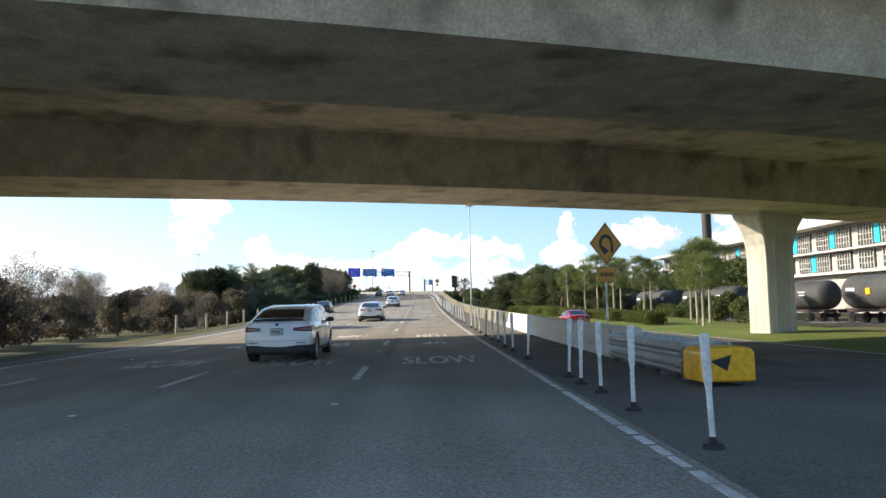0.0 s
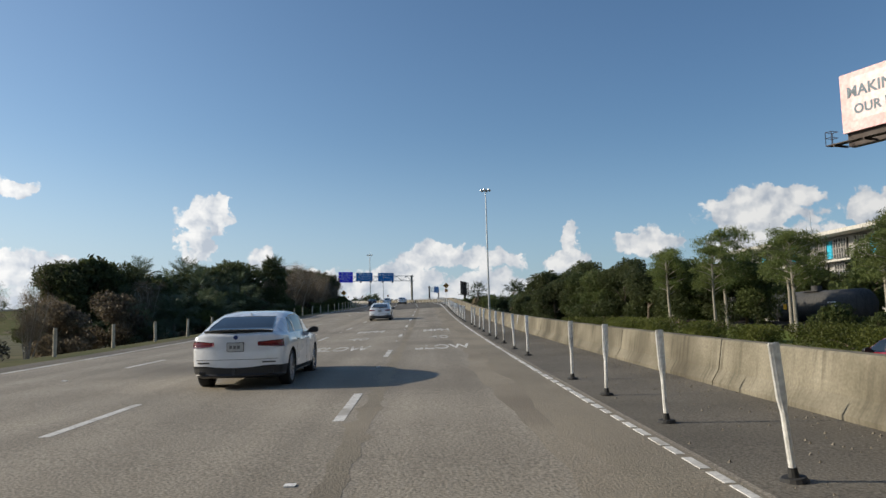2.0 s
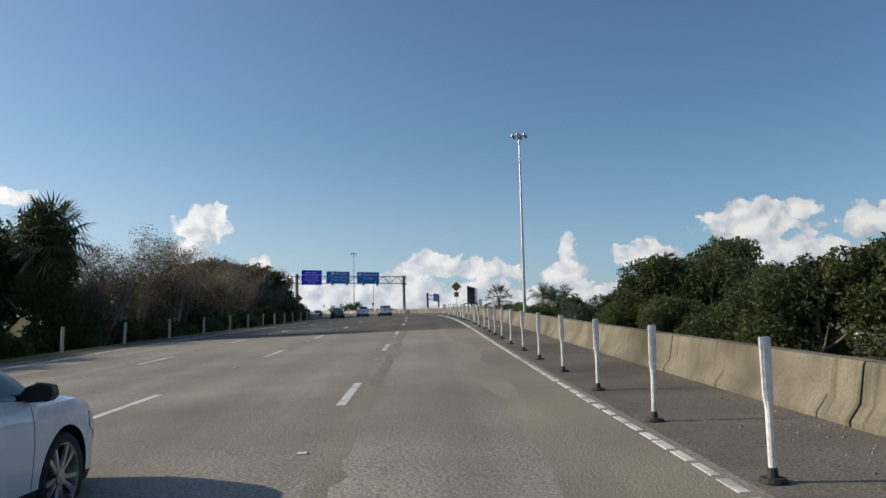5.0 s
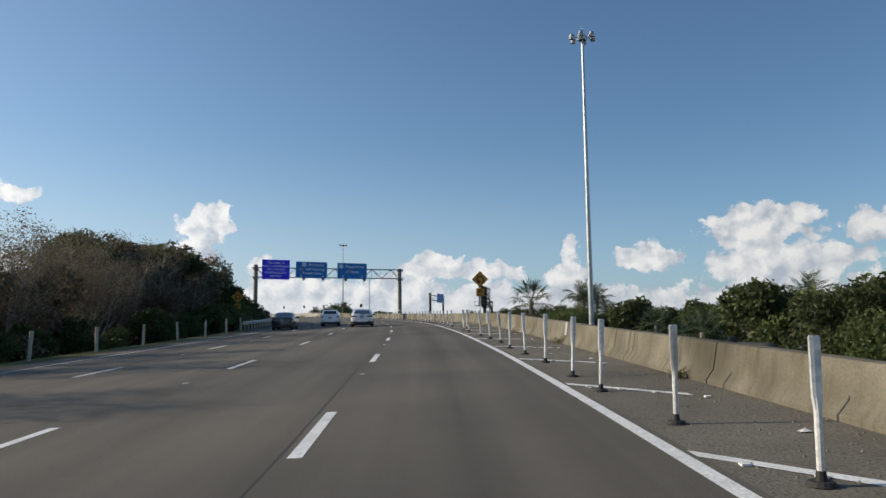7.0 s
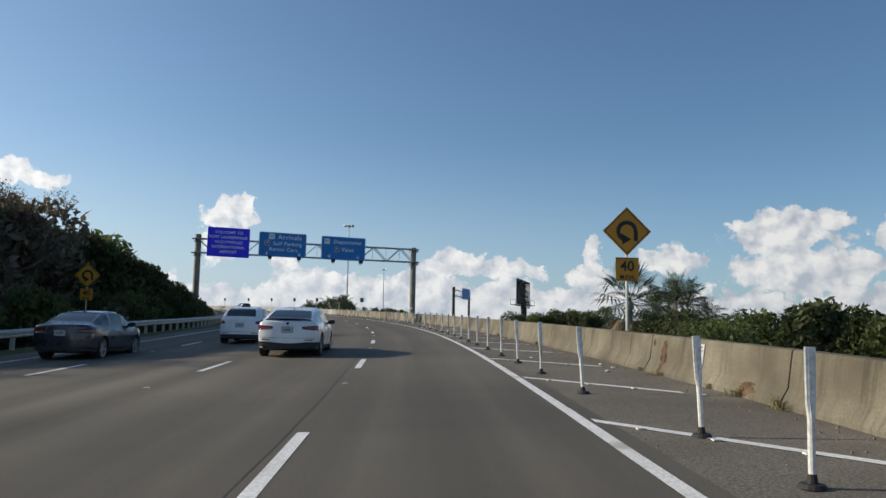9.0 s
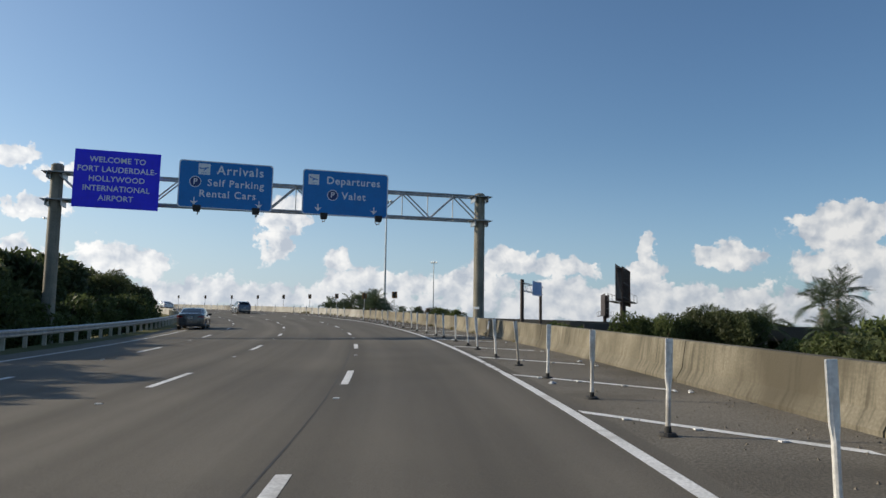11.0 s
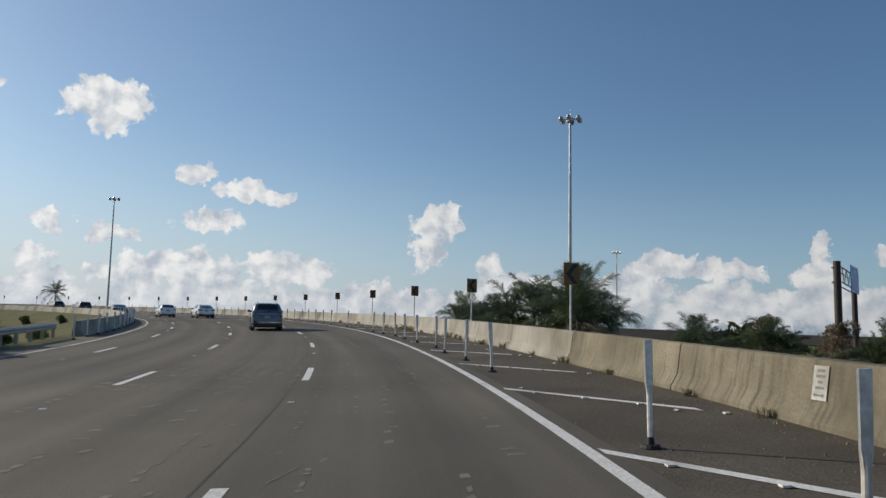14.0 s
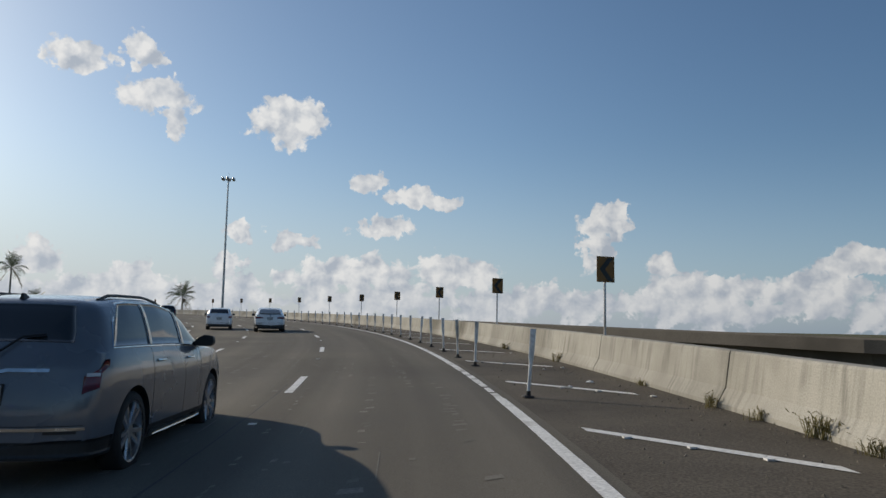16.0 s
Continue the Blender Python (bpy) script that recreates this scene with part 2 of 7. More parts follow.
    if streak:
        mp = n.new("ShaderNodeMapping")
        mp.inputs["Scale"].default_value = (9.0, 0.75, 1.0) if space == "uv" else (5.5, 5.5, 0.28)
        l.new(src, mp.inputs[0])
        s = ramp(noise_(1.0, 6, mp.outputs[0]), 0.47, 0.64, 0.0, streak)
        if space == "uv":
            # the runs come in uneven groups, not evenly along the wall
            grp = n.new("ShaderNodeMath")
            grp.operation = "MULTIPLY"
            l.new(s, grp.inputs[0])
            l.new(ramp(noise_(0.85, 3), 0.40, 0.62, 0.12, 1.25), grp.inputs[1])
            s = grp.outputs[0]
        col = mix(s, col, tuple(x * 0.33 for x in a))
    if island:
        r = n.new("ShaderNodeNewGeometry").outputs["Random Per Island"]
        o = n.new("ShaderNodeObjectInfo").outputs["Random"]
        add = n.new("ShaderNodeMath")
        add.operation = "ADD"
        l.new(r, add.inputs[0])
        l.new(o, add.inputs[1])
        k = n.new("ShaderNodeVectorMath")
        k.operation = "SCALE"
        l.new(col, k.inputs[0])
        l.new(ramp(add.outputs[0], 0.0, 2.0, 1 - island, 1 + island), k.inputs["Scale"])
        col = k.outputs[0]
    l.new(col, p.inputs["Base Color"])
    l.new(ramp(broad, 0.3, 0.7, max(rough - 0.08, 0.02), min(rough + 0.08, 1)), p.inputs["Roughness"])
    p.inputs["Metallic"].default_value, p.inputs["Coat Weight"].default_value = metal, coat
    p.inputs["Coat Roughness"].default_value = 0.04
    p.inputs["Specular IOR Level"].default_value = spec
    if bump:
        bn = n.new("ShaderNodeBump")
        bn.inputs["Strength"].default_value, bn.inputs["Distance"].default_value = bump, 0.02
        l.new(grain, bn.inputs["Height"])
        l.new(bn.outputs[0], p.inputs["Normal"])
    MATS[name] = m
    return m


def foliage(name, a, b, glow=0.4):
    """Leaves: varied leaf by leaf, with some light through them."""
    m = surface(name, a, b, 0.5, 0.55, 0, 0, 9.0, island=0.5, spec=0.25)
    n, l = m.node_tree.nodes, m.node_tree.links
    p = n["Principled BSDF"]
    t = n.new("ShaderNodeBsdfTranslucent")
    l.new(p.inputs["Base Color"].links[0].from_socket, t.inputs[0])
    x = n.new("ShaderNodeMixShader")
    x.inputs[0].default_value = glow
    l.new(p.outputs[0], x.inputs[1])
    l.new(t.outputs[0], x.inputs[2])
    l.new(x.outputs[0], n["Material Output"].inputs[0])
    return m


OLD = surface("worn_asphalt", (0.275, 0.243, 0.193), (0.355, 0.316, 0.255), 0.3, 0.85, 0.55, fine=30, stain=(0.21, 0.185, 0.148), amount=0.35, spec=0.2, speck=0.42, lanes=0.10)
NEW = surface("new_asphalt", (0.126, 0.112, 0.089), (0.164, 0.147, 0.118), 0.18, 0.82, 0.3, fine=80, stain=(0.096, 0.087, 0.071), amount=0.3, spec=0.2, speck=0.25, lanes=0.16)
SHOULDER = surface("shoulder_asphalt", (0.142, 0.127, 0.102), (0.20, 0.18, 0.146), 0.5, 0.9, 0.45, fine=36, stain=(0.10, 0.088, 0.068), amount=0.45, spec=0.2, speck=0.45)
BARRIER = surface("weathered_concrete", (0.165, 0.147, 0.105), (0.27, 0.243, 0.183), 1.1, 0.9, 0.3, fine=22, stain=(0.105, 0.092, 0.066), amount=0.75, streak=0.5, island=0.25, spec=0.2, space="uv", speck=0.16)
CURVE_BARRIER = surface("pale_weathered_concrete", (0.345, 0.328, 0.282), (0.455, 0.433, 0.38), 0.7, 0.9, 0.15, fine=45, stain=(0.20, 0.184, 0.15), amount=0.65, streak=0.4, island=0.18, spec=0.2, space="uv", speck=0.14)
FRESH_BARRIER = surface("cast_concrete", (0.56, 0.535, 0.48), (0.66, 0.635, 0.575), 0.5, 0.85, 0.1, fine=60, streak=0.1, spec=0.2, space="uv", speck=0.07)
PALE = surface("pale_concrete", (0.58, 0.55, 0.49), (0.68, 0.65, 0.58), 0.6, 0.85, 0.2, fine=25, streak=0.25, spec=0.2)
BRIDGE = surface("bridge_concrete", (0.52, 0.467, 0.37), (0.70, 0.636, 0.51), 1.3, 0.9, 0.3, fine=14, stain=(0.27, 0.24, 0.19), amount=0.4, spec=0.2)
PAINT = surface("road_paint", (0.70, 0.69, 0.65), (0.82, 0.81, 0.78), 2.5, 0.65, 0.3, fine=26, stain=(0.48, 0.46, 0.42), amount=0.2, spec=0.3)
FADED = surface("worn_road_paint", (0.62, 0.60, 0.55), (0.74, 0.72, 0.67), 2.5, 0.7, 0.3, fine=22, stain=(0.36, 0.33, 0.28), amount=0.45, spec=0.3)
WORDS = surface("worn_word_paint", (0.62, 0.60, 0.55), (0.74, 0.72, 0.67), 1.6, 0.7, 0.3, fine=22, stain=(0.30, 0.265, 0.21), amount=0.62, spec=0.3)
GRASS = surface("dry_grass", (0.085, 0.095, 0.032), (0.145, 0.135, 0.062), 0.5, 0.95, 0.8, fine=12, stain=(0.17, 0.145, 0.095), amount=0.4, spec=0.1)
EARTH = surface("bare_earth", (0.11, 0.105, 0.055), (0.17, 0.15, 0.09), 0.3, 0.95, 0.8, fine=8, stain=(0.075, 0.08, 0.032), amount=0.5, spec=0.1)
WHITE_PLASTIC = surface("white_plastic", (0.66, 0.65, 0.61), (0.78, 0.77, 0.73), 3, 0.45, 0.05, fine=20, stain=(0.35, 0.32, 0.27), amount=0.25)
RUBBER = surface("black_rubber", (0.018, 0.018, 0.018), (0.035, 0.033, 0.03), 4, 0.75, 0.2, fine=40)
STEEL = surface("galvanised_steel", (0.38, 0.39, 0.39), (0.52, 0.53, 0.53), 2, 0.42, 0.1, 0.85, 25, streak=0.3)
POST_STEEL = surface("stained_steel_post", (0.21, 0.195, 0.15), (0.30, 0.275, 0.215), 1.2, 0.7, 0.15, 0.1, 18, stain=(0.14, 0.115, 0.075), amount=0.4, streak=0.5)
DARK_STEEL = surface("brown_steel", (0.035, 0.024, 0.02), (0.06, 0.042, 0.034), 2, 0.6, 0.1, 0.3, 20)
BLUE = surface("blue_sign", (0.004, 0.17, 0.50), (0.008, 0.20, 0.56), 1.5, 0.4, 0, fine=8, spec=0.4, speck=0.05)
VIOLET = surface("violet_blue_sign", (0.022, 0.018, 0.80), (0.03, 0.028, 0.88), 1.5, 0.4, 0, fine=8, spec=0.4, speck=0.05)
NAVY = surface("navy_disc", (0.01, 0.03, 0.14), (0.012, 0.035, 0.16), 1.5, 0.4, fine=8)
SIGN_WHITE = surface("sign_white", (0.75, 0.77, 0.78), (0.84, 0.85, 0.85), 2, 0.45, fine=10, speck=0.06)
YELLOW = surface("yellow_sign", (0.62, 0.26, 0.01), (0.68, 0.30, 0.012), 2, 0.45, fine=10, speck=0.06)
ORANGE = surface("yellow_plastic", (0.85, 0.42, 0.01), (0.92, 0.48, 0.015), 2, 0.4, fine=10)
BLACK = surface("sign_black", (0.012, 0.012, 0.012), (0.02, 0.02, 0.02), 3, 0.5, fine=12)
BARK = surface("bark", (0.13, 0.10, 0.075), (0.22, 0.18, 0.14), 2, 0.9, 0.8, fine=14, spec=0.1)
PALE_BARK = surface("grey_bark", (0.27, 0.24, 0.20), (0.38, 0.35, 0.29), 2, 0.9, 0.6, fine=12, spec=0.1)
WOOD = surface("weathered_post", (0.42, 0.37, 0.28), (0.56, 0.50, 0.40), 2, 0.85, 0.4, fine=30, spec=0.15)
LEAF = foliage("broad_leaves", (0.075, 0.10, 0.032), (0.125, 0.15, 0.052))
LEAF_DARK = foliage("dark_leaves", (0.06, 0.078, 0.03), (0.105, 0.122, 0.05))
LEAF_YELLOW = foliage("yellow_green_leaves", (0.09, 0.11, 0.02), (0.15, 0.15, 0.03))
LEAF_BROWN = foliage("russet_leaves", (0.125, 0.10, 0.066), (0.195, 0.157, 0.108))
NEEDLE = foliage("pine_needles", (0.105, 0.14, 0.04), (0.17, 0.20, 0.066))
FROND = foliage("palm_fronds", (0.068, 0.094, 0.05), (0.12, 0.15, 0.082), 0.3)
DEAD = foliage("dead_fronds", (0.22, 0.18, 0.11), (0.30, 0.25, 0.16), 0.15)
GLASS = surface("car_glass", (0.008, 0.010, 0.011), (0.012, 0.014, 0.015), 1, 0.04, fine=4, spec=0.9, speck=0.06)
TYRE = surface("tyre", (0.014, 0.014, 0.014), (0.024, 0.023, 0.022), 5, 0.8, 0.3, fine=40, space="obj")
RIM = surface("alloy", (0.42, 0.42, 0.43), (0.52, 0.52, 0.53), 4, 0.3, 0, 0.9, 20, space="obj")
TRIM = surface("black_trim", (0.014, 0.014, 0.015), (0.022, 0.022, 0.022), 3, 0.5, fine=20, space="obj")
CHROME = surface("chrome", (0.62, 0.63, 0.64), (0.70, 0.70, 0.70), 3, 0.14, 0, 1.0, 10, space="obj")
TAIL = surface("red_lens", (0.10, 0.004, 0.007), (0.14, 0.006, 0.009), 3, 0.12, fine=10, space="obj", coat=0.6)
LENS = surface("clear_lens", (0.5, 0.51, 0.52), (0.62, 0.62, 0.62), 3, 0.1, fine=10, space="obj", coat=0.6)


def paintwork(name, c):
    return surface(name, c, tuple(x * 1.06 for x in c), 1.5, 0.28, 0, 0.0, 260, space="obj", coat=0.8, speck=0.03)


# ---- building helpers ----
class Geo:
    """Collects vertices and faces for one mesh."""

    def __init__(self):
        self.v, self.f = [], []

    def add(self, vs, fs):
        k = len(self.v)
        self.v += [tuple(x) for x in vs]
        self.f += [tuple(i + k for i in f) for f in fs]
        return self

    def box(self, x0, y0, z0, x1, y1, z1, m=None):
        vs = [Vector((x, y, z)) for z in (z0, z1) for y in (y0, y1) for x in (x0, x1)]
        return self.add([m @ v for v in vs] if m else vs, [(0, 2, 3, 1), (4, 5, 7, 6), (0, 1, 5, 4), (2, 6, 7, 3), (0, 4, 6, 2), (1, 3, 7, 5)])

    def tube(self, p, q, r, r2=None, n=10, cap=True):
        p, q = Vector(p), Vector(q)
        r2 = r if r2 is None else r2
        w = (q - p).normalized()
        a = w.orthogonal().normalized()
        b = w.cross(a)
        vs = [p + (a * math.cos(t) + b * math.sin(t)) * r for t in [2 * math.pi * i / n for i in range(n)]]
        vs += [q + (a * math.cos(t) + b * math.sin(t)) * r2 for t in [2 * math.pi * i / n for i in range(n)]]
        fs = [(i, (i + 1) % n, n + (i + 1) % n, n + i) for i in range(n)]
        if cap:
            fs += [tuple(reversed(range(n))), tuple(range(n, 2 * n))]
        return self.add(vs, fs)

    def path(self, pts, r0, r1, n=7):
        for i in range(len(pts) - 1):
            k = len(pts) - 1
            self.tube(pts[i], pts[i + 1], r0 + (r1 - r0) * i / k, r0 + (r1 - r0) * (i + 1) / k, n, cap=i in (0, k - 1))
        return self

    def sweep(self, rings, closed=True, caps=True):
        """Rings of equal length joined one to the next."""
        k = len(rings[0])
        vs = [p for r in rings for p in r]
        fs = []
        for i in range(len(rings) - 1):
            for j in range(k if closed else k - 1):
                a, b = i * k + j, i * k + (j + 1) % k
                fs.append((a, b, b + k, a + k))
        if closed and caps:
            fs += [tuple(reversed(range(k))), tuple(range((len(rings) - 1) * k, len(rings) * k))]
        return self.add(vs, fs)

    def mesh(self, name):
        me = bpy.data.meshes.new(name)
        me.from_pydata(self.v, [], self.f)
        me.update()
        return me


def part(name, g, material, parent=None, label="", smooth=False, bevel=0.0, m=None):
    """One mesh object, under a thing or on its own."""
    me = g.mesh(name) if isinstance(g, Geo) else g
    if not me.materials:
        me.materials.append(material)
    if smooth:
        me.shade_smooth()
    ob = new(name, me)
    if parent:
        ob.parent = parent
    if m is not None:
        ob.matrix_basis = m
    if label:
        ob["label"] = label
    if bevel:
        b = ob.modifiers.new("bevel", "BEVEL")
        b.width, b.segments, b.limit_method = bevel, 2, "ANGLE"
    return ob


def thing(name, label, category, m, group="", kind=""):
    ob = new(name)
    ob.empty_display_size = 0.2
    ob.matrix_basis = m
    return tagged(ob, label, category, group, kind)


def structure(name, g, material, label, category, smooth=False):
    ob = part(name, g, material, None, "", smooth)
    return tagged(ob, label, category, kind="structure")


def letters(text, size, material, parent, m, spread=1.0, name="lettering", thick=0.004, bold=0.014):
    """Words in the built-in font, as a mesh of their own."""
    cu = bpy.data.curves.new("text", "FONT")
    cu.body, cu.size, cu.align_x, cu.align_y, cu.extrude, cu.space_character, cu.resolution_u = text, size, "CENTER", "CENTER", thick, spread, 3
    cu.offset = size * bold
    tmp = new("text", cu)
    me = bpy.data.meshes.new_from_object(tmp.evaluated_get(bpy.context.evaluated_depsgraph_get()))
    bpy.data.objects.remove(tmp)
    me.materials.clear()
    return part(name, me, material, parent, m=m)


def stations(s0, s1, step=2.0):
    n = max(int(math.ceil((s1 - s0) / step)), 1)
    return [s0 + (s1 - s0) * i / n for i in range(n + 1)]


def strip(s0, s1, ua, ub, up=0.0, step=2.0, across=1):
    """A sheet on the road between two offsets, each a number or a function of s."""
    g, fa, fb = Geo(), ua if callable(ua) else (lambda s: ua), ub if callable(ub) else (lambda s: ub)
    rows = [[at(s, fa(s) + (fb(s) - fa(s)) * j / across, up) for j in range(across + 1)] for s in stations(s0, s1, step)]
    return g.sweep(rows, closed=False)

# ---- ground, roads and markings ----
g = Geo()
g.add([(-4500, -800, GROUND), (4500, -800, GROUND), (4500, 4800, GROUND), (-4500, 4800, GROUND)], [(0, 1, 2, 3)])
structure("ground", g, EARTH, "flat dry earth and scrub reaching the horizon", "ground")

EDGE_S, EDGE_U = [138, 160, 185, 300, 314, 600], [2.30, 2.30, 2.15, 2.14, 2.25, 2.28]
EDGE_R, DASH_1, DASH_2, DASH_3 = 2.31, -1.29, -4.92, -8.55
CHANGE = 138.0


def lane_uv(ob, s0, s1, across=6):
    """Texture coordinates by the way across and along the road, for a strip of road."""
    uv, ss = ob.data.uv_layers.new(name="lanes"), stations(s0, s1, 2.0)
    for lp in ob.data.loops:
        r, j = divmod(lp.vertex_index, across + 1)
        a = left(ss[r]) + 1.2
        uv.data[lp.index].uv = (a + (EDGE_R + 0.16 - a) * j / across, ss[r])


lane_uv(structure("road_old", strip(-60, CHANGE, lambda s: left(s) + 1.2, EDGE_R + 0.16, across=6), OLD, "worn pale asphalt carriageway with coarse aggregate", "road"), -60, CHANGE)
lane_uv(structure("road_new", strip(CHANGE, 660, lambda s: left(s) + 1.2, EDGE_R + 0.16, across=6), NEW, "newer dark asphalt carriageway climbing the ramp", "road"), CHANGE, 660)
structure("shoulder_right", strip(-60, 262, EDGE_R + 0.16, lambda s: foot(s) + 0.5, -0.004), SHOULDER, "gritty asphalt shoulder beside the concrete barrier", "shoulder")
structure("shoulder_curve", strip(262, 660, EDGE_R + 0.16, lambda s: foot(s) + 0.5, -0.004), surface("dark_shoulder", (0.083, 0.071, 0.056), (0.125, 0.108, 0.086), 0.6, 0.9, 0.45, fine=36, stain=(0.155, 0.135, 0.106), amount=0.25, spec=0.2, speck=0.36), "dark gritty shoulder round the curve", "shoulder")
# pale scuffs left by tyres and scraping blades
SCUFF = surface("pale_scuff", (0.19, 0.175, 0.145), (0.265, 0.246, 0.21), 2, 0.8, 0.2, fine=30, stain=(0.15, 0.137, 0.11), amount=0.7, spec=0.2)
g = Geo()
sr = random.Random(23)
for u0, half, dense in ((-0.45, 0.07, 0.5), (-0.25, 0.06, 0.45), (-0.94, 0.05, 0.55), (-0.58, 0.05, 0.45), (0.21, 0.14, 0.5), (0.80, 0.07, 0.6), (0.93, 0.09, 0.75), (1.43, 0.13, 0.55), (-2.07, 0.08, 0.6), (-1.8, 0.07, 0.55), (-1.53, 0.08, 0.5), (-2.6, 0.14, 0.5), (-3.0, 0.1, 0.4), (-3.4, 0.14, 0.5), (-4.3, 0.14, 0.45), (-5.2, 0.12, 0.4)):
    s = 256.0
    while s < 352:
        worn = float(np.interp(s, [256, 272, 282, 318, 330, 352], [0.12, 0.35, 1, 1, 0.7, 0.4]))
        if sr.random() < worn * dense * (0.45 + 0.55 * math.sin(s * 0.33 + u0 * 5)):
            w, ln, d = half * sr.uniform(0.3, 0.8), sr.uniform(0.04, 0.12), sr.uniform(-0.05, 0.05)
            u = u0 + sr.uniform(-0.4, 0.4) * half + 0.06 * math.sin(s * 0.13)
            g.add([at(s - ln, u - w, 0.0035), at(s + d - ln * 0.5, u + w, 0.0035), at(s + d + ln, u + w * 0.9, 0.0035), at(s + ln * 0.6, u - w * 0.8, 0.0035)], [(0, 1, 2, 3)])
        s += sr.uniform(0.18, 0.42)
# a skewed fan of scrapes across the second lane
for k in range(9):
    for i in range(26):
        s = 291.0 + i * 0.42 + sr.uniform(-0.1, 0.1)
        u = -5.0 + 0.36 * k + 0.055 * (s - 291) + sr.uniform(-0.04, 0.04)
        if sr.random() < 0.55:
            w = sr.uniform(0.03, 0.1)
            g.add([at(s - 0.07, u - w, 0.0035), at(s - 0.03, u + w, 0.0035), at(s + 0.09, u + w, 0.0035), at(s + 0.05, u - w, 0.0035)], [(0, 1, 2, 3)])
for i in range(22):
    s, u = sr.uniform(255, 345), sr.uniform(-3.2, 1.8)
    ln, w, d = sr.uniform(0.4, 1.6), sr.uniform(0.008, 0.02), sr.uniform(-0.3, 0.3)
    g.add([at(s, u, 0.0035), at(s, u + w, 0.0035), at(s + ln, u + d + w, 0.0035), at(s + ln, u + d, 0.0035)], [(0, 1, 2, 3)])
tagged(part("scuff_marks", g, SCUFF), "pale scuffs and scrapes in the wheel tracks", "road wear", kind="stuff")
structure("shoulder_left", strip(-60, 660, left, lambda s: left(s) + 1.2, -0.004), SHOULDER, "narrow left shoulder with grit and debris", "shoulder")


def bank(side, s0, s1):
    """The embankment from the road's edge down to the flat ground."""
    rows = []
    for s in stations(s0, s1, 4):
        if side > 0:
            a = at(s, foot(s) + 0.45, -0.02)
            d = max(a.z - GROUND, 0.05)
            rows.append([a, at(s, foot(s) + 1.2, -0.1) if d > 0.3 else a + Vector((0.6, 0, 0)), Vector((*at(s, foot(s) + 1.4 + 1.9 * d).xy, GROUND + 0.01))])
        else:
            a = at(s, left(s), -0.01)
            d = max(a.z - GROUND, 0.05)
            rows.append([Vector((*at(s, left(s) - 7 - 2.6 * d).xy, GROUND + 0.01)), at(s, left(s) - 4.5, -0.35 - 0.06 * d), at(s, left(s) - 1.2, 0.03), a])
    return Geo().sweep(rows, closed=False)


structure("verge_left", bank(-1, -60, 640), GRASS, "dry grassy bank falling away from the road", "verge")
structure("verge_right", bank(1, 40, 640), EARTH, "overgrown bank behind the concrete barrier", "verge")

# the gore and the frontage road beside it
g = Geo()
g.sweep([[at(s, foot(s) + 0.45, -0.01), at(s, 8.2, -0.06), Vector((8.8, s, GROUND + 0.3)), Vector((16.5, s, GROUND + 0.12))] for s in stations(-60, 40, 4)], closed=False)
g.sweep([[Vector((8.8 + 0.02 * (s - 40), s, GROUND + 0.3 - 0.004 * (s - 40))), Vector((16.5, s, GROUND + 0.12 - 0.001 * (s - 40)))] for s in stations(40, 110, 5)], closed=False)
structure("frontage_road", g, SHOULDER, "grey frontage road at ground level beyond the barrier", "road")
g = Geo().sweep([[Vector((x, s, GROUND + 0.30 - 0.023 * (x - 8.8) - 0.002 * max(s - 40, 0) + 0.02)) for x in (15.9, 16.05)] for s in stations(-20, 110, 5)], closed=False)
structure("frontage_line", g, PAINT, "white edge line of the frontage road", "road marking")
g = Geo()


def lawn_z(y):
    return GROUND + 0.1 + float(np.interp(y, [45, 120], [0.0, 0.85]))


g.sweep([[Vector((16.4, s, lawn_z(s) - 0.04 - 0.3 * (lawn_z(s) - GROUND - 0.1))), Vector((18, s, lawn_z(s))), Vector((27.5, s, lawn_z(s))), Vector((29.5, s, GROUND + 0.02))] for s in stations(-40, 140, 6)], closed=False)
structure("lawn", g, surface("mown_grass", (0.10, 0.14, 0.03), (0.17, 0.20, 0.05), 0.6, 0.95, 0.8, fine=10, stain=(0.20, 0.18, 0.09), amount=0.4, spec=0.1), "sunlit mown grass beside the frontage road", "lawn")


g = Geo()
lr = random.Random(8)
s = -60.0
while s < CHANGE - 0.6:
    ln = lr.uniform(0.38, 0.5)
    w = lr.uniform(0.045, 0.065)
    g.sweep([[at(q, EDGE_R - w, z) for z in (0.001,)] + [at(q, EDGE_R - w + 0.01, 0.009), at(q, EDGE_R + w - 0.01, 0.009), at(q, EDGE_R + w, 0.001)] for q in (s, s + ln)])
    s += ln + lr.uniform(0.05, 0.2)
structure("edge_line", g, FADED, "broken worn white edge line in raised blocks", "road marking")
SEAM = surface("tyre_grime", (0.225, 0.195, 0.148), (0.29, 0.255, 0.195), 0.5, 0.85, 0.6, fine=42, stain=(0.33, 0.285, 0.215), amount=0.6, spec=0.2, speck=0.3)
g = Geo()
g.sweep([[at(s, 1.50 + 0.10 * math.sin(s * 0.83) + lr.uniform(-0.06, 0.06), 0.003), at(s, 1.8, 0.004), at(s, EDGE_R + 0.1, 0.003)] for s in stations(40, CHANGE, 0.8)], closed=False)
h = Geo()
h.sweep([[at(s, 1.02 + 0.12 * math.sin(s * 0.41) + lr.uniform(-0.1, 0.1), 0.0015), at(s, EDGE_R - 0.3, 0.0015)] for s in stations(40, CHANGE, 0.9)], closed=False)
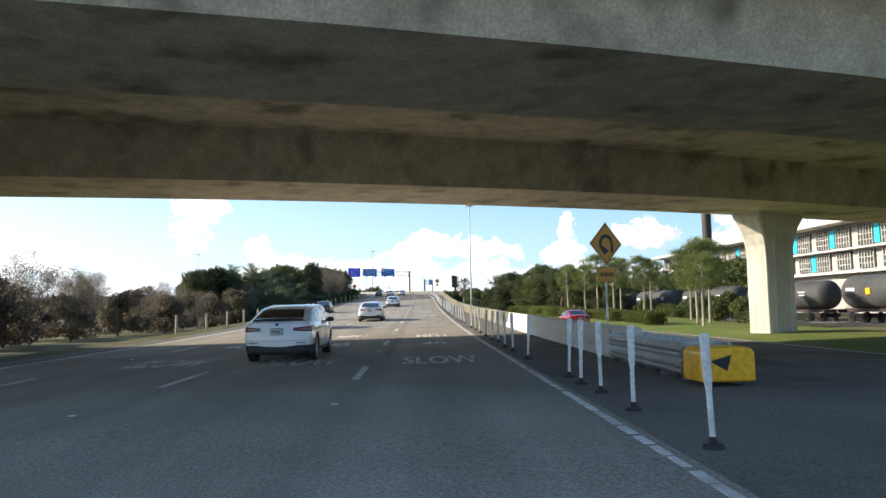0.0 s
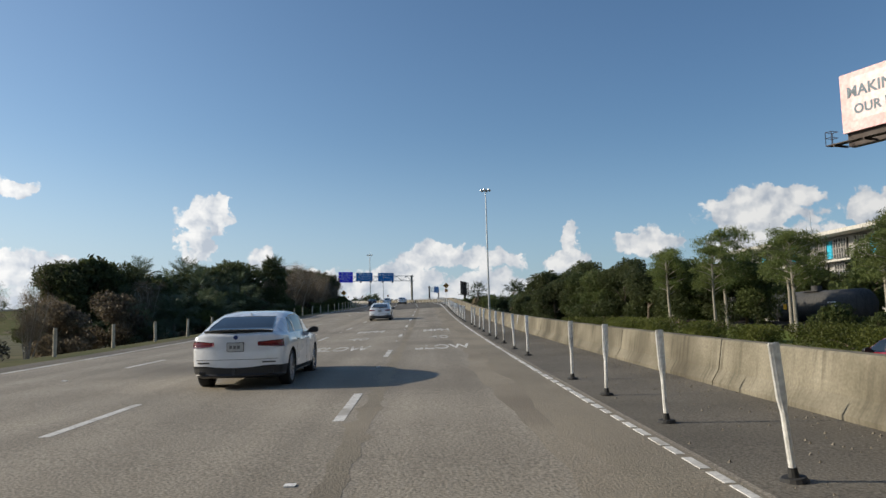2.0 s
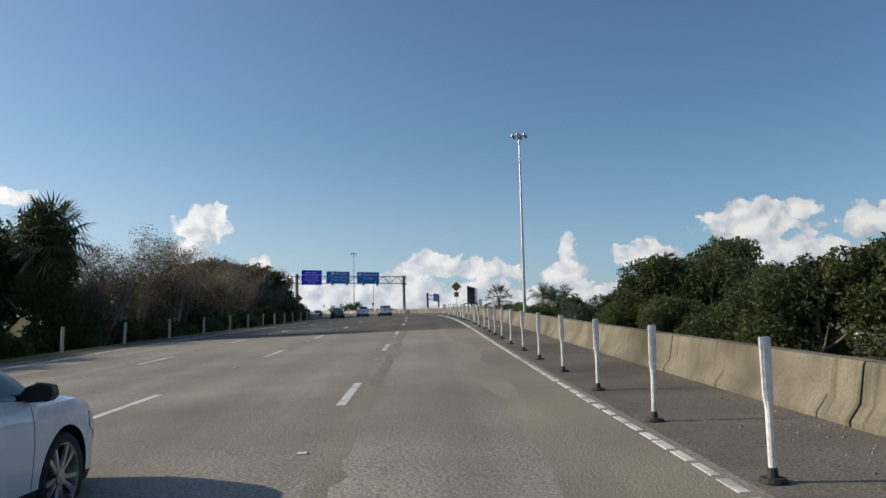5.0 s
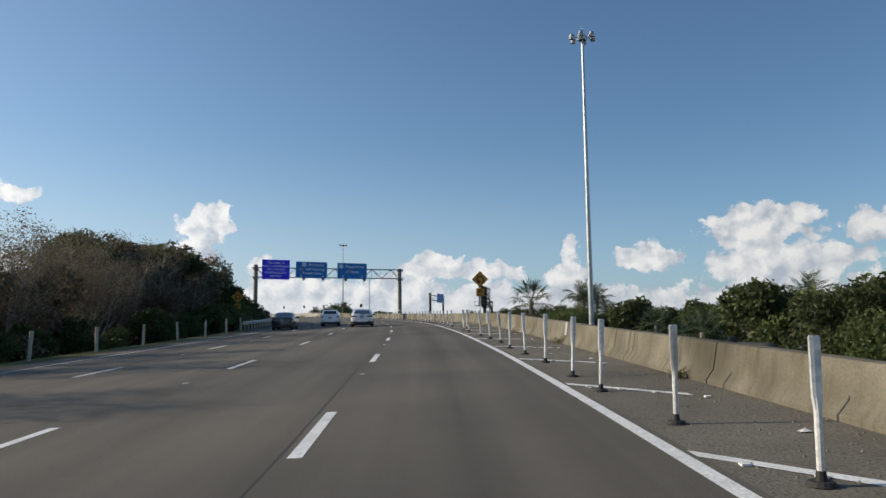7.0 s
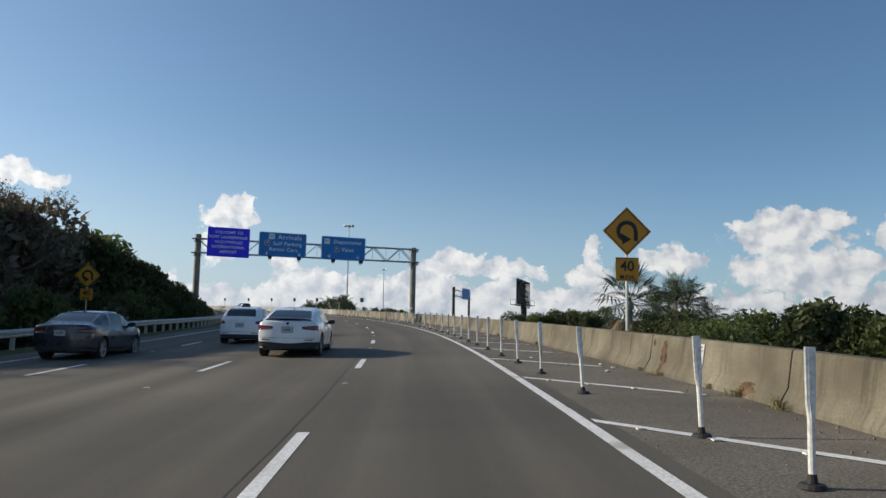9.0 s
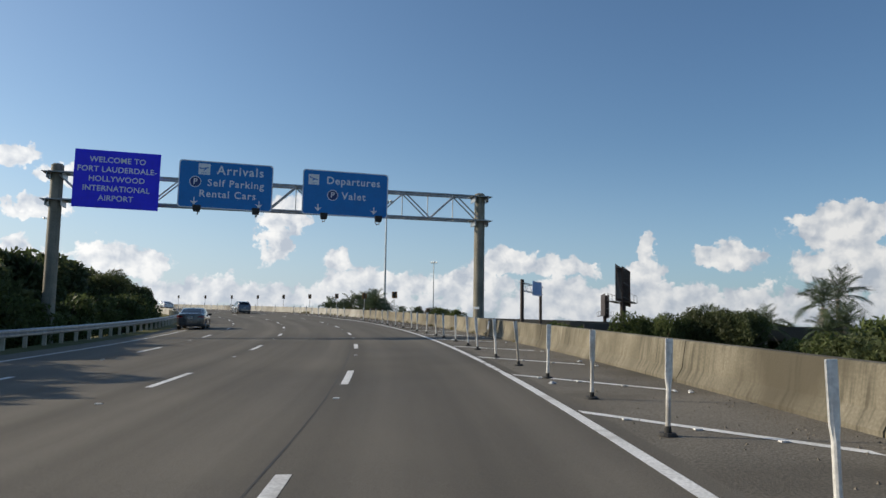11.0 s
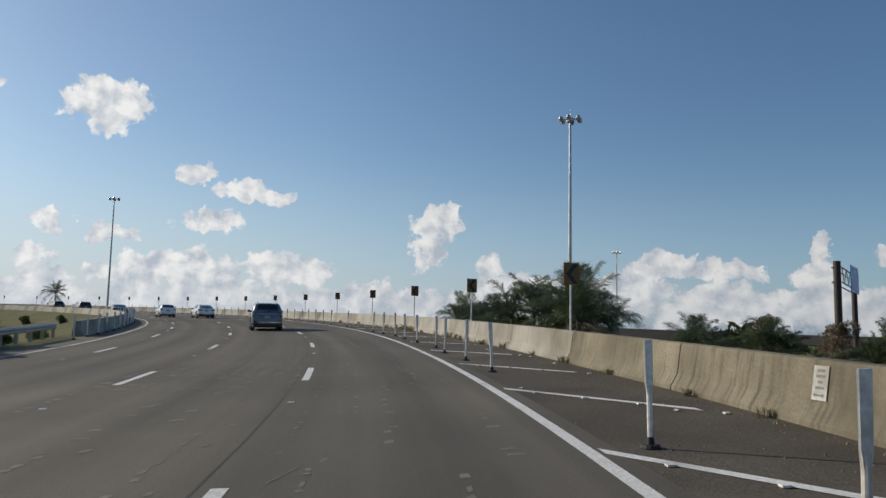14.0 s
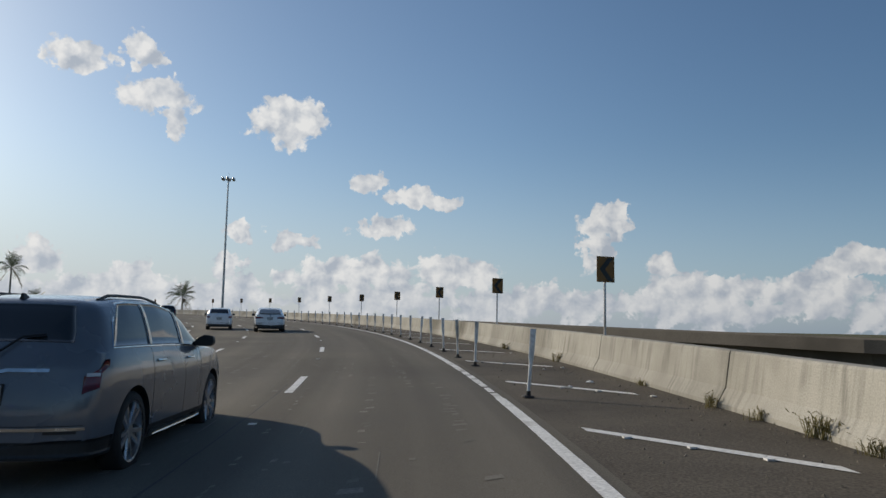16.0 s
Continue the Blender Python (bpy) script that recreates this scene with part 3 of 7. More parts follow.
structure("grime_fringe", h, surface("light_grime", (0.275, 0.237, 0.18), (0.35, 0.305, 0.235), 0.4, 0.85, 0.55, fine=42, stain=(0.23, 0.198, 0.152), amount=0.4, spec=0.2, speck=0.3), "thin film of grime on worn asphalt", "road surface")
structure("grime_band", g, SEAM, "darker grimy band of asphalt beside the edge line", "road surface")
edge_new = thing("edge_line", "solid white edge line with worn broken stretches", "road marking", Matrix.Identity(4), kind="structure")
s = CHANGE
while s < 600:
    broken = 230.5 < s < 236.5 or 270 < s < 282 or 327 < s < 332
    e = s + (lr.uniform(0.55, 0.8) if broken else 5.0)
    half = lr.uniform(0.055, 0.075) if broken else 0.08
    part("stripe", strip(s, e, lambda q: float(np.interp(q, EDGE_S, EDGE_U)) - half, lambda q: float(np.interp(q, EDGE_S, EDGE_U)) + half, 0.006), PAINT, edge_new)
    s = e + (lr.uniform(0.05, 0.22) if broken else 0.0)
# dark paving joints along the lane lines
g = Geo()
g.sweep([[at(s, -1.02 - abs(lr.gauss(0, 0.07)), 0.0025), at(s, -0.86 + abs(lr.gauss(0, 0.06)), 0.0025)] for s in stations(20, CHANGE, 0.35)], closed=False)
structure("lane_joint", g, SEAM, "ragged dark paving joint along the lane line", "road surface")
g = Geo()
g.sweep([[at(s, -1.50 + 0.02 * math.sin(s * 0.31) + lr.uniform(-0.006, 0.006), 0.0025), at(s, -1.475 + 0.02 * math.sin(s * 0.31) + lr.uniform(-0.006, 0.006), 0.0025)] for s in stations(CHANGE, 330, 0.6)], closed=False)
structure("lane_joint", g, surface("sealed_joint", (0.05, 0.046, 0.04), (0.075, 0.068, 0.058), 0.6, 0.8, 0.2, fine=30), "thin dark sealed joint beside the lane line", "road surface")
structure("edge_line_left", strip(-60, 600, lambda s: left(s) + 1.35, lambda s: left(s) + 1.5, 0.006), FADED, "worn white line along the left edge", "road marking")
DASHES = [("dash_row", 17.86 - 12.192 * 6, CHANGE - 3, DASH_1), ("dash_row", 17.4 - 12.192 * 6, CHANGE - 3, DASH_2), ("dash_row", 16.9 - 12.192 * 6, CHANGE - 3, DASH_3),
          ("dash_row", 17.86 + 12.192 * 10 - 1.86, 225, DASH_1), ("dash_row", 17.5 + 12.192 * 10 - 1.86, 225, DASH_2), ("dash_row", 16.9 + 12.192 * 10 - 1.86, 225, DASH_3),
          ("dash_row", 17.86 + 12.192 * 18 - 3.2, 520, DASH_1), ("dash_row", 17.7 + 12.192 * 18 - 3.2, 520, DASH_2), ("dash_row", 17.2 + 12.192 * 18 - 3.2, 520, DASH_3)]
for nm, s0, s1, u in DASHES:
    row = thing(nm, "row of white dashes between two lanes", "road marking", Matrix.Identity(4), kind="structure")
    s = s0
    while s < s1:
        part("dash", strip(s - 3.1, s, u - 0.075, u + 0.075, 0.004, 1.6), PAINT if s > CHANGE else FADED, row)
        part("stud", Geo().sweep([[at(s + 5.5 + a, u + b, z) for a, b in ((0, -0.05), (0, 0.05), (0.1, 0.05), (0.1, -0.05))] for z in (0.001, 0.012)]), PAINT, row, "small raised reflector")
        s += 12.192

# diagonal stripes on the shoulder
stripes = thing("shoulder_stripes", "diagonal white stripes painted across the shoulder", "road marking", Matrix.Identity(4), kind="structure")
s = 140.6
while s < 420:
    e0 = float(np.interp(s, EDGE_S, EDGE_U)) + float(np.interp(s, [140, 285, 310], [0.14, 0.14, 0.55]))
    e1 = foot(s) - (0.7 if s < 195 else 0.62)
    d = 1.36 * (e1 - e0)
    part("stripe", Geo().add([at(s - 0.14, e0, 0.004), at(s + 0.14, e0, 0.004), at(s - d + 0.14, e1, 0.004), at(s - d - 0.14, e1, 0.004)], [(0, 3, 2, 1)]), PAINT, stripes)
    for k in (0.18, 0.45, 0.72, 1.08):
        su_, uu = s - d * k - 0.24, e0 + (e1 - e0) * k
        part("stud", Geo().sweep([[at(su_ + a, uu + c, z) for a, c in ((0, -0.04), (0, 0.04), (0.08, 0.04), (0.08, -0.04))] for z in (0.001, 0.02)]), PAINT, stripes)
    s += 5.83 if s < 190 else 5.65 if s < 235 else 5.72

# words on the pavement
for lane, (u, gap) in enumerate(((0.5, 0.0), (-3.1, 0.5), (-6.75, 1.0))):
    for word, s, wide in (("SLOW", 19.3, 1.95), ("40", 27.0, 0.95), ("MPH", 33.5, 1.35), ("SLOW", 67.5, 1.95), ("40", 74.6, 0.9), ("MPH", 82.1, 1.4)):
        me = thing("road_word", "worn white word painted on the asphalt", "road marking", seat(s + gap, u, 0.003), kind="structure")
        t = letters(word, 1.0, WORDS, me, Matrix.Identity(4), thick=0.0, bold=0.024)
        xs = [v.co.x for v in t.data.vertices]
        ys = [v.co.y for v in t.data.vertices]
        back_to = me.matrix_basis.inverted()
        for v in t.data.vertices:
            v.co = back_to @ at(s + gap + v.co.y * 2.5 / (max(ys) - min(ys)), u + v.co.x * wide / (max(xs) - min(xs)), 0.003)

# ---- concrete barrier ----
PROFILE = [(0.0, 0.0), (0.0, 0.06), (0.125, 0.27), (0.20, 0.76), (0.22, 0.79), (0.42, 0.79), (0.44, 0.76), (0.56, 0.26), (0.62, -0.25), (0.02, -0.25)]


def tall(s):
    return float(np.interp(s, [0, 49, 90, 160, 185, 660], [0.98, 0.98, 0.86, 0.82, 1.02, 1.0]))


def unroll(ob, s0):
    """Texture coordinates by the way along and the girth of the profile, for a swept barrier segment."""
    me = ob.data
    k = len(PROFILE)
    girth = [0.0]
    for a, b in zip(PROFILE, PROFILE[1:]):
        girth.append(girth[-1] + math.hypot(b[0] - a[0], b[1] - a[1]))
    rings_ = len(me.vertices) // k
    uv = me.uv_layers.new(name="unrolled")
    for lp in me.loops:
        r, j = divmod(lp.vertex_index, k)
        uv.data[lp.index].uv = (s0 + 6.1 * r / (rings_ - 1), girth[j])
    return ob


barrier = thing("barrier_right", "weathered precast concrete barrier with stains and open joints", "barrier", Matrix.Identity(4), kind="structure")
s, k = 17.3, 0
while s < 560:
    e = 252.5 if 243 < s < 250 else s + 6.1
    rings = []
    for q in stations(s + 0.02, e - 0.02, 1.53):
        rings.append([at(q, foot(q) + a, b * (tall(q) if b > 0.1 else 1)) for a, b in PROFILE])
    unroll(part("segment", Geo().sweep(rings), FRESH_BARRIER if 17 < s < 41 else (CURVE_BARRIER if s > 295 else BARRIER), barrier), s)
    s, k = e, k + 1
wall = thing("barrier_left", "low concrete barrier along the inside of the curve", "barrier", Matrix.Identity(4), kind="structure")
s = 318.0
while s < 560:
    e = s + 6.1
    rings = [[at(q, left(q) - a, b) for a, b in reversed(PROFILE)] for q in stations(s + 0.02, e - 0.02, 1.53)]
    unroll(part("segment", Geo().sweep(rings), CURVE_BARRIER, wall), s)
    s = e

NOTICE = surface("notice_white", (0.45, 0.46, 0.47), (0.55, 0.56, 0.56), 5, 0.5, fine=10, stain=(0.3, 0.28, 0.24), amount=0.3)
GREY_INK = surface("faded_ink", (0.13, 0.12, 0.12), (0.2, 0.19, 0.18), 5, 0.6, fine=10)
for s in (19.2, 79.4, 99.4, 163.8, 191.4, 252.5, 285.1):
    t = thing("barrier_notice", "small white notice plate fixed to the barrier face", "sign", seat(s, foot(s) + 0.128, 0.31 * tall(s)) @ Matrix.Rotation(radians(-90), 4, "Z") @ Matrix.Rotation(radians(-8.7), 4, "X"), "notice plates on the barrier")
    p = part("plate", Geo().box(-0.15, -0.016, 0.0, 0.15, -0.006, 0.42), NOTICE, t)
    for z, w in ((0.345, 0.075), (0.275, 0.095), (0.205, 0.05), (0.135, 0.085)):
        part("bar", Geo().box(-w, -0.019, z, w, -0.0165, z + 0.032), GREY_INK, p)
    part("arrow", Geo().add([(-0.115, -0.019, 0.06), (-0.07, -0.019, 0.03), (-0.07, -0.019, 0.05), (0.07, -0.019, 0.05), (0.07, -0.019, 0.03), (0.115, -0.019, 0.06), (0.07, -0.019, 0.09), (0.07, -0.019, 0.07), (-0.07, -0.019, 0.07), (-0.07, -0.019, 0.09)], [(0, 1, 9), (2, 3, 7, 8), (4, 5, 6)]), GREY_INK, p)

# a rust-brown scar where the barrier was struck, with a spalled hole beside it
SCAR = surface("rust_scar", (0.055, 0.034, 0.02), (0.17, 0.115, 0.07), 6, 0.95, 0.4, fine=30, spec=0.1)


def scar(s, z0, z1, w, seed):
    """A ragged patch lying on the barrier face from height z0 to z1 (shares of its height)."""
    r = random.Random(seed)
    g = Geo()
    rows = []
    for k in range(13):
        f = k / 12
        z = z0 + (z1 - z0) * f
        a = float(np.interp(z, [0.0, 0.06, 0.27, 0.76], [0.0, 0.0, 0.125, 0.20])) - 0.006
        h = w * (0.30 + 0.7 * math.sin(math.pi * (0.08 + 0.84 * f))) * r.uniform(0.75, 1.2)
        c = s + r.uniform(-0.15, 0.15) * w
        rows.append([at(c + d * h, foot(c) + a, z * tall(c)) for d in (-0.5, -0.17, 0.17, 0.5)])
    for q0, q1 in zip(rows, rows[1:]):
        for i in range(3):
            g.add([q0[i], q0[i + 1], q1[i + 1], q1[i]], [(0, 1, 2, 3)])
    return part("scar", g, SCAR, barrier, "rust-brown scar on the concrete")


scar(193.35, 0.02, 0.70, 0.30, 3)
scar(194.0, 0.56, 0.70, 0.16, 4)
scar(189.3, 0.03, 0.24, 0.55, 5)

# ---- the curved overpass ----
CX, CY = -46.0, 190.9


def ring_at(a, section):
    """A cross-section (radius, height) at angle a round the bend's centre; straight on past 26 degrees."""
    over = max(a - 26.0, 0) * 1.2
    b = radians(min(a, 26.0))
    return [Vector((CX + r * math.sin(b) + over * math.cos(b), CY - r * math.cos(b) + over * math.sin(b), z)) for r, z in section]


def arch(name, section, material, parent, label=""):
    return part(name, Geo().sweep([ring_at(a, section) for a in range(-22, 96, 2)]), material, parent, label)


bridge = thing("overpass", "stained concrete overpass carried on two broad box girders", "bridge", Matrix.Identity(4), kind="structure")
arch("girder", [(160.0, 6.8), (159.3, 8.92), (165.9, 8.92), (165.4, 6.8)], BRIDGE, bridge)
arch("girder", [(177.5, 6.8), (176.9, 8.92), (183.6, 8.92), (182.9, 6.8)], BRIDGE, bridge)
arch("deck", [(158.4, 8.9), (158.4, 9.25), (186.6, 9.25), (186.6, 8.9)], BRIDGE, bridge)
arch("parapet", [(158.2, 8.85), (158.2, 10.05), (158.5, 10.05), (158.65, 9.26), (158.65, 8.85)], PALE, bridge, "pale concrete parapet")
arch("parapet", [(186.3, 9.26), (186.45, 10.05), (186.8, 10.05), (186.8, 8.85), (186.3, 8.85)], PALE, bridge, "pale concrete parapet")
# the flared pier
pier = thing("bridge_pier", "flared white concrete pier with fluted centre panel", "pier", Matrix.Translation((21.9, 45.2, GROUND)) @ Matrix.Rotation(radians(36), 4, "Z"), kind="structure")
rings = []
for z, w, d in ((0, 1.6, 0.7), (4.6, 1.6, 0.7), (5.4, 1.68, 0.7), (6.1, 1.95, 0.74), (6.7, 2.3, 0.8), (7.15, 2.65, 0.88), (7.42, 2.7, 0.88)):
    rings.append([Vector((sx * w - sx * 0.1 * ex, sy * d - sy * 0.1 * ey, z)) for sx, sy, ex, ey in ((-1, -1, 0, 1), (-1, -1, 1, 0), (1, -1, 1, 0), (1, -1, 0, 1), (1, 1, 0, 1), (1, 1, 1, 0), (-1, 1, 1, 0), (-1, 1, 0, 1))])
part("column", Geo().sweep(rings), PALE, pier)
for i in range(9):
    part("rib", Geo().box(-0.66 + i * 0.16, -0.76, 0.05, -0.57 + i * 0.16, -0.68, 7.0), PALE, pier)

# ---- delineators ----
post = thing("delineator_post", "flexible white delineator post on a black rubber base", "delineator", seat(7.28, 2.85) @ Matrix.Rotation(radians(-2.2), 4, "Y"), "delineators along the shoulder")
rings = []
for z, w, d in ((0.06, 0.03, 0.03), (0.55, 0.03, 0.03), (0.66, 0.046, 0.02), (1.10, 0.05, 0.014), (1.115, 0.045, 0.01)):
    rings.append([Vector((w * math.cos(t), d * math.sin(t), z)) for t in [math.pi * 2 * i / 10 for i in range(10)]])
part("tube", Geo().sweep(rings), WHITE_PLASTIC, post, smooth=False)
part("base", Geo().tube((0, 0, 0), (0, 0, 0.035), 0.115, 0.095, 14).tube((0, 0, 0.035), (0, 0, 0.11), 0.045, 0.035, 10), RUBBER, post, "black rubber base")
# places along and across the shoulder and the lean of those that were knocked
ROW_1 = "9.85/2.81 11.76/2.85 13.0/2.8 14.17/2.83 18.71/2.7/3.2 21.93/2.74 23.6/2.69 26.81/2.82/-0.4 28.35/2.75/1.4 31.53/2.78 34.61/2.8 37.72/2.81/-0.2 40.81/2.82/-0.4 47.31/2.83/-5.8 50.33/2.79/-1.6 53.08/2.74/1.8 55.58/2.7 62.07/2.75/0.3 64.9/2.72 68.1/2.73 71.05/2.73/0.8 74.0/2.72 77.96/2.77/2.6 80.82/2.78/3.9 83.9/2.73 87.28/2.78/1.9 92.9/2.68 95.45/2.66 98.11/2.67 100.88/2.66 103.8/2.66 106.77/2.65 109.71/2.65"
ROW_2 = "112.7/2.7 115.7/2.72 118.7/2.72 121.7/2.75 124.7/2.75 127.7/2.78 130.2/2.78 133.0/2.8 135.9/2.83/1.6 138.66/2.78/-2.2 141.54/2.76/0.6 145.15/2.95/0.3 148.0/2.84/0.1 151.1/2.74 153.4/2.78 156.68/2.84/1.5 159.55/2.8/-1.4 162.4/2.75 165.74/2.88/-3.9 168.98/2.85/-5.2 171.85/2.76 177.76/2.75/-3.7 180.69/2.73/0.3 183.65/3.18/0.8 185.97/3.2/-2.8 190.13/2.84/-3.7 193.85/2.81/-2 196.9/2.77 199.83/2.74 203.1/2.74 206.02/2.72"
ROW_3 = "209.2/2.75 212.3/2.76 215.4/2.77 218.5/2.78 221.6/2.8 225.0/2.82 228.4/2.84 231.8/2.86 235.06/2.87/-4.7 237.93/2.78/-3.1 241.78/2.84/-4.1 244.3/2.9/-3.0 247.5/2.9/-0.8 250.93/2.9/-3.6 253.11/2.84/-2.7 256.09/2.78/0.6 259.25/2.7 262.5/2.88/-3.4 265.62/2.79/1.2 268.6/2.74 271.7/2.66 274.5/2.74/-3.7 278.25/2.78 280.6/2.77 284.14/2.84/-0.6 293.05/2.79/-3.0 296.51/2.81/1.5 299.62/2.74 302.4/2.94/0.2 306.05/2.85/-0.6 309.1/2.84 312.2/2.93/-1.7 314.83/2.76/1.3 317.7/2.7 327.2/2.72/4.5"
rnd = random.Random(4)
posts = [[float(v) for v in q.split("/")] for q in (ROW_1 + " " + ROW_2 + " " + ROW_3).split()] + [[333.7 + 3.1 * i, 2.76] for i in range(44)]
for s, u, *tilt in posts:
    copy_thing(post, seat(s, u) @ Matrix.Rotation(radians(tilt[0] if tilt else rnd.gauss(-0.3, 1.6)), 4, "Y") @ Matrix.Rotation(radians(rnd.gauss(0, 1.3)), 4, "X"))
for s, u in [(314 + 2.9 * i, left(314 + 2.9 * i) + 0.35) for i in range(26)]:
    copy_thing(post, seat(s, u) @ Matrix.Rotation(radians(rnd.gauss(0, 2)), 4, "Y"))

# wooden posts on the left edge
stake = thing("wooden_post", "weathered pale wooden guide post at the road's edge", "post", seat(42, -13.6, -0.03), "guide posts on the left verge")
part("stake", Geo().tube((0, 0, -0.2), (0, 0, 1.12), 0.075, 0.07, 9), WOOD, stake)
for i in range(28):
    s = 47 + 5.7 * i
    copy_thing(stake, seat(s, left(s) - 0.75, -0.03) @ Matrix.Rotation(radians(rnd.gauss(0, 2)), 4, "Y"))


def rail(name, label, pts_u, s0, s1, step=1.9):
    """A W-beam guardrail with its posts."""
    r = thing(name, label, "guardrail", Matrix.Identity(4), kind="structure")
    prof = [(0.0, 0.45), (0.05, 0.49), (0.05, 0.55), (0.0, 0.59), (0.05, 0.63), (0.05, 0.69), (0.0, 0.74), (0.012, 0.74), (0.062, 0.69), (0.062, 0.63), (0.012, 0.59), (0.062, 0.55), (0.062, 0.49), (0.012, 0.45)]
    part("beam", Geo().sweep([[at(s, pts_u(s) + a, b) for a, b in prof] for s in stations(s0, s1, 2)]), STEEL, r)
    for s in stations(s0, s1, step):
        part("rail_post", Geo().box(-0.16, -0.05, -0.1, -0.02, 0.05, 0.7, seat(s, pts_u(s))), WOOD, r)
    return r


rail("guardrail", "galvanised guardrail on posts along the left bank", lambda s: left(s) - 0.9, 202.5, 316)

# crash cushion at the gore nose
cushion = thing("crash_cushion", "guardrail crash cushion with a yellow plastic nose", "crash cushion", seat(12.0, 5.0, -0.1))
part("nose", Geo().sweep([[Vector((-0.46, y, 0.18)), Vector((-0.46, y, 0.66)), Vector((-0.38, y, 0.74)), Vector((0.38, y, 0.74)), Vector((0.46, y, 0.66)), Vector((0.46, y, 0.18))] for y in (0.0, 0.05, 0.8)]), ORANGE, cushion, "yellow plastic nose", bevel=0.04)
part("arrow", Geo().add([(-0.30, -0.012, 0.52), (0.06, -0.012, 0.62), (-0.02, -0.012, 0.36)], [(0, 2, 1)]), BLACK, cushion)
for sx in (-1, 1):
    for z in (0.36, 0.64):
        part("rail", Geo().sweep([[Vector((sx * (0.42 + a), y, z + b)) for a, b in ((0, -0.14), (0.05, -0.08), (0.05, -0.03), (0, 0), (0.05, 0.03), (0.05, 0.08), (0, 0.14), (-0.02, 0.14), (-0.02, -0.14))] for y in (0.9, 3.4, 5.8)]), STEEL, cushion)
for i in range(5):
    part("frame", Geo().box(-0.4, 1.2 + i * 1.05, 0.05, 0.4, 1.3 + i * 1.05, 0.8), STEEL, cushion)
    part("leg", Geo().box(-0.42, 1.2 + i * 1.05, -0.05, -0.34, 1.34 + i * 1.05, 0.3).box(0.34, 1.2 + i * 1.05, -0.05, 0.42, 1.34 + i * 1.05, 0.3), DARK_STEEL, cushion)

# ---- signs ----


def diamond(m, label, size=0.92, plate="", tall_=2.75, group=""):
    """A yellow loop-arrow warning diamond with a plate under it; the base is at m, the sign's middle tall_ above."""
    t = thing("warning_sign", label, "road sign", m, group)
    part("sign_post", Geo().tube((0, 0.04, -0.6), (0, 0.04, tall_ + 0.4), 0.035, n=10), WHITE_PLASTIC, t)
    h = size / math.sqrt(2)
    d = part("panel", Geo().sweep([[Vector((0, y, tall_ - h)), Vector((h, y, tall_)), Vector((0, y, tall_ + h)), Vector((-h, y, tall_))] for y in (-0.012, 0.0)]), YELLOW, t)
    rim = Geo()
    o, i = h * 0.93, h * 0.885
    rim.add([(0, -0.016, tall_ - o), (o, -0.016, tall_), (0, -0.016, tall_ + o), (-o, -0.016, tall_), (0, -0.016, tall_ - i), (i, -0.016, tall_), (0, -0.016, tall_ + i), (-i, -0.016, tall_)], [(0, 1, 5, 4), (1, 2, 6, 5), (2, 3, 7, 6), (3, 0, 4, 7)])
    part("border", rim, BLACK, d)
    r, w = h * 0.36, h * 0.085
    arc = Geo()
    pts = [(r, -1.1 * r)] + [(r * math.cos(a), r * math.sin(a)) for a in [math.radians(x) for x in range(0, 251, 12)]]
    for k in range(len(pts) - 1):
        (ax, az), (bx, bz) = pts[k], pts[k + 1]
        n = Vector((-(bz - az), bx - ax)).normalized() * w
        arc.add([(ax + n.x, -0.016, tall_ + az + n.y), (bx + n.x, -0.016, tall_ + bz + n.y), (bx - n.x, -0.016, tall_ + bz - n.y), (ax - n.x, -0.016, tall_ + az - n.y)], [(0, 1, 2, 3)])
    ex, ez = pts[-1]
    arc.add([(ex - 0.05 * h, -0.016, tall_ + ez + 0.22 * h), (ex - 0.02 * h, -0.016, tall_ + ez - 0.24 * h), (ex + 0.36 * h, -0.016, tall_ + ez - 0.02 * h)], [(0, 1, 2)])
    part("loop_arrow", arc, BLACK, d)
    if plate:
        z0 = tall_ - h - 0.05
        big = plate == "40"
        hh, ww = (0.62, 0.62) if big else (0.44, 0.62)
        p = part("plate", Geo().box(-ww / 2, -0.012, z0 - hh, ww / 2, 0.0, z0), YELLOW, t)
        part("border", Geo().box(-ww / 2 + 0.02, -0.015, z0 - 0.03, ww / 2 - 0.02, -0.0125, z0 - 0.02).box(-ww / 2 + 0.02, -0.015, z0 - hh + 0.02, ww / 2 - 0.02, -0.0125, z0 - hh + 0.03), BLACK, p)
        face = Matrix.Rotation(radians(90), 4, "X")
        if big:
            letters("40", 0.38, BLACK, p, Matrix.Translation((0, -0.017, z0 - 0.24)) @ face)
            letters("M.P.H.", 0.15, BLACK, p, Matrix.Translation((0, -0.017, z0 - 0.52)) @ face)
        else:
            letters("AHEAD", 0.165, BLACK, p, Matrix.Translation((0, -0.017, z0 - 0.22)) @ face)
    return t


diamond(seat(21.2, 5.42, 0.0, 29), "yellow loop-arrow warning sign with an AHEAD plate", 0.88, "AHEAD", 3.06)
diamond(Matrix.Translation((5.15, 197.2, 4.4)) @ Matrix.Rotation(radians(2), 4, "Z"), "yellow loop-arrow warning sign with a 40 mph plate", 0.92, "40", 4.03)
diamond(seat(218.5, -16.4, -0.4, 2), "yellow loop-arrow warning sign beside the guardrail", 0.92, "40", 3.5)

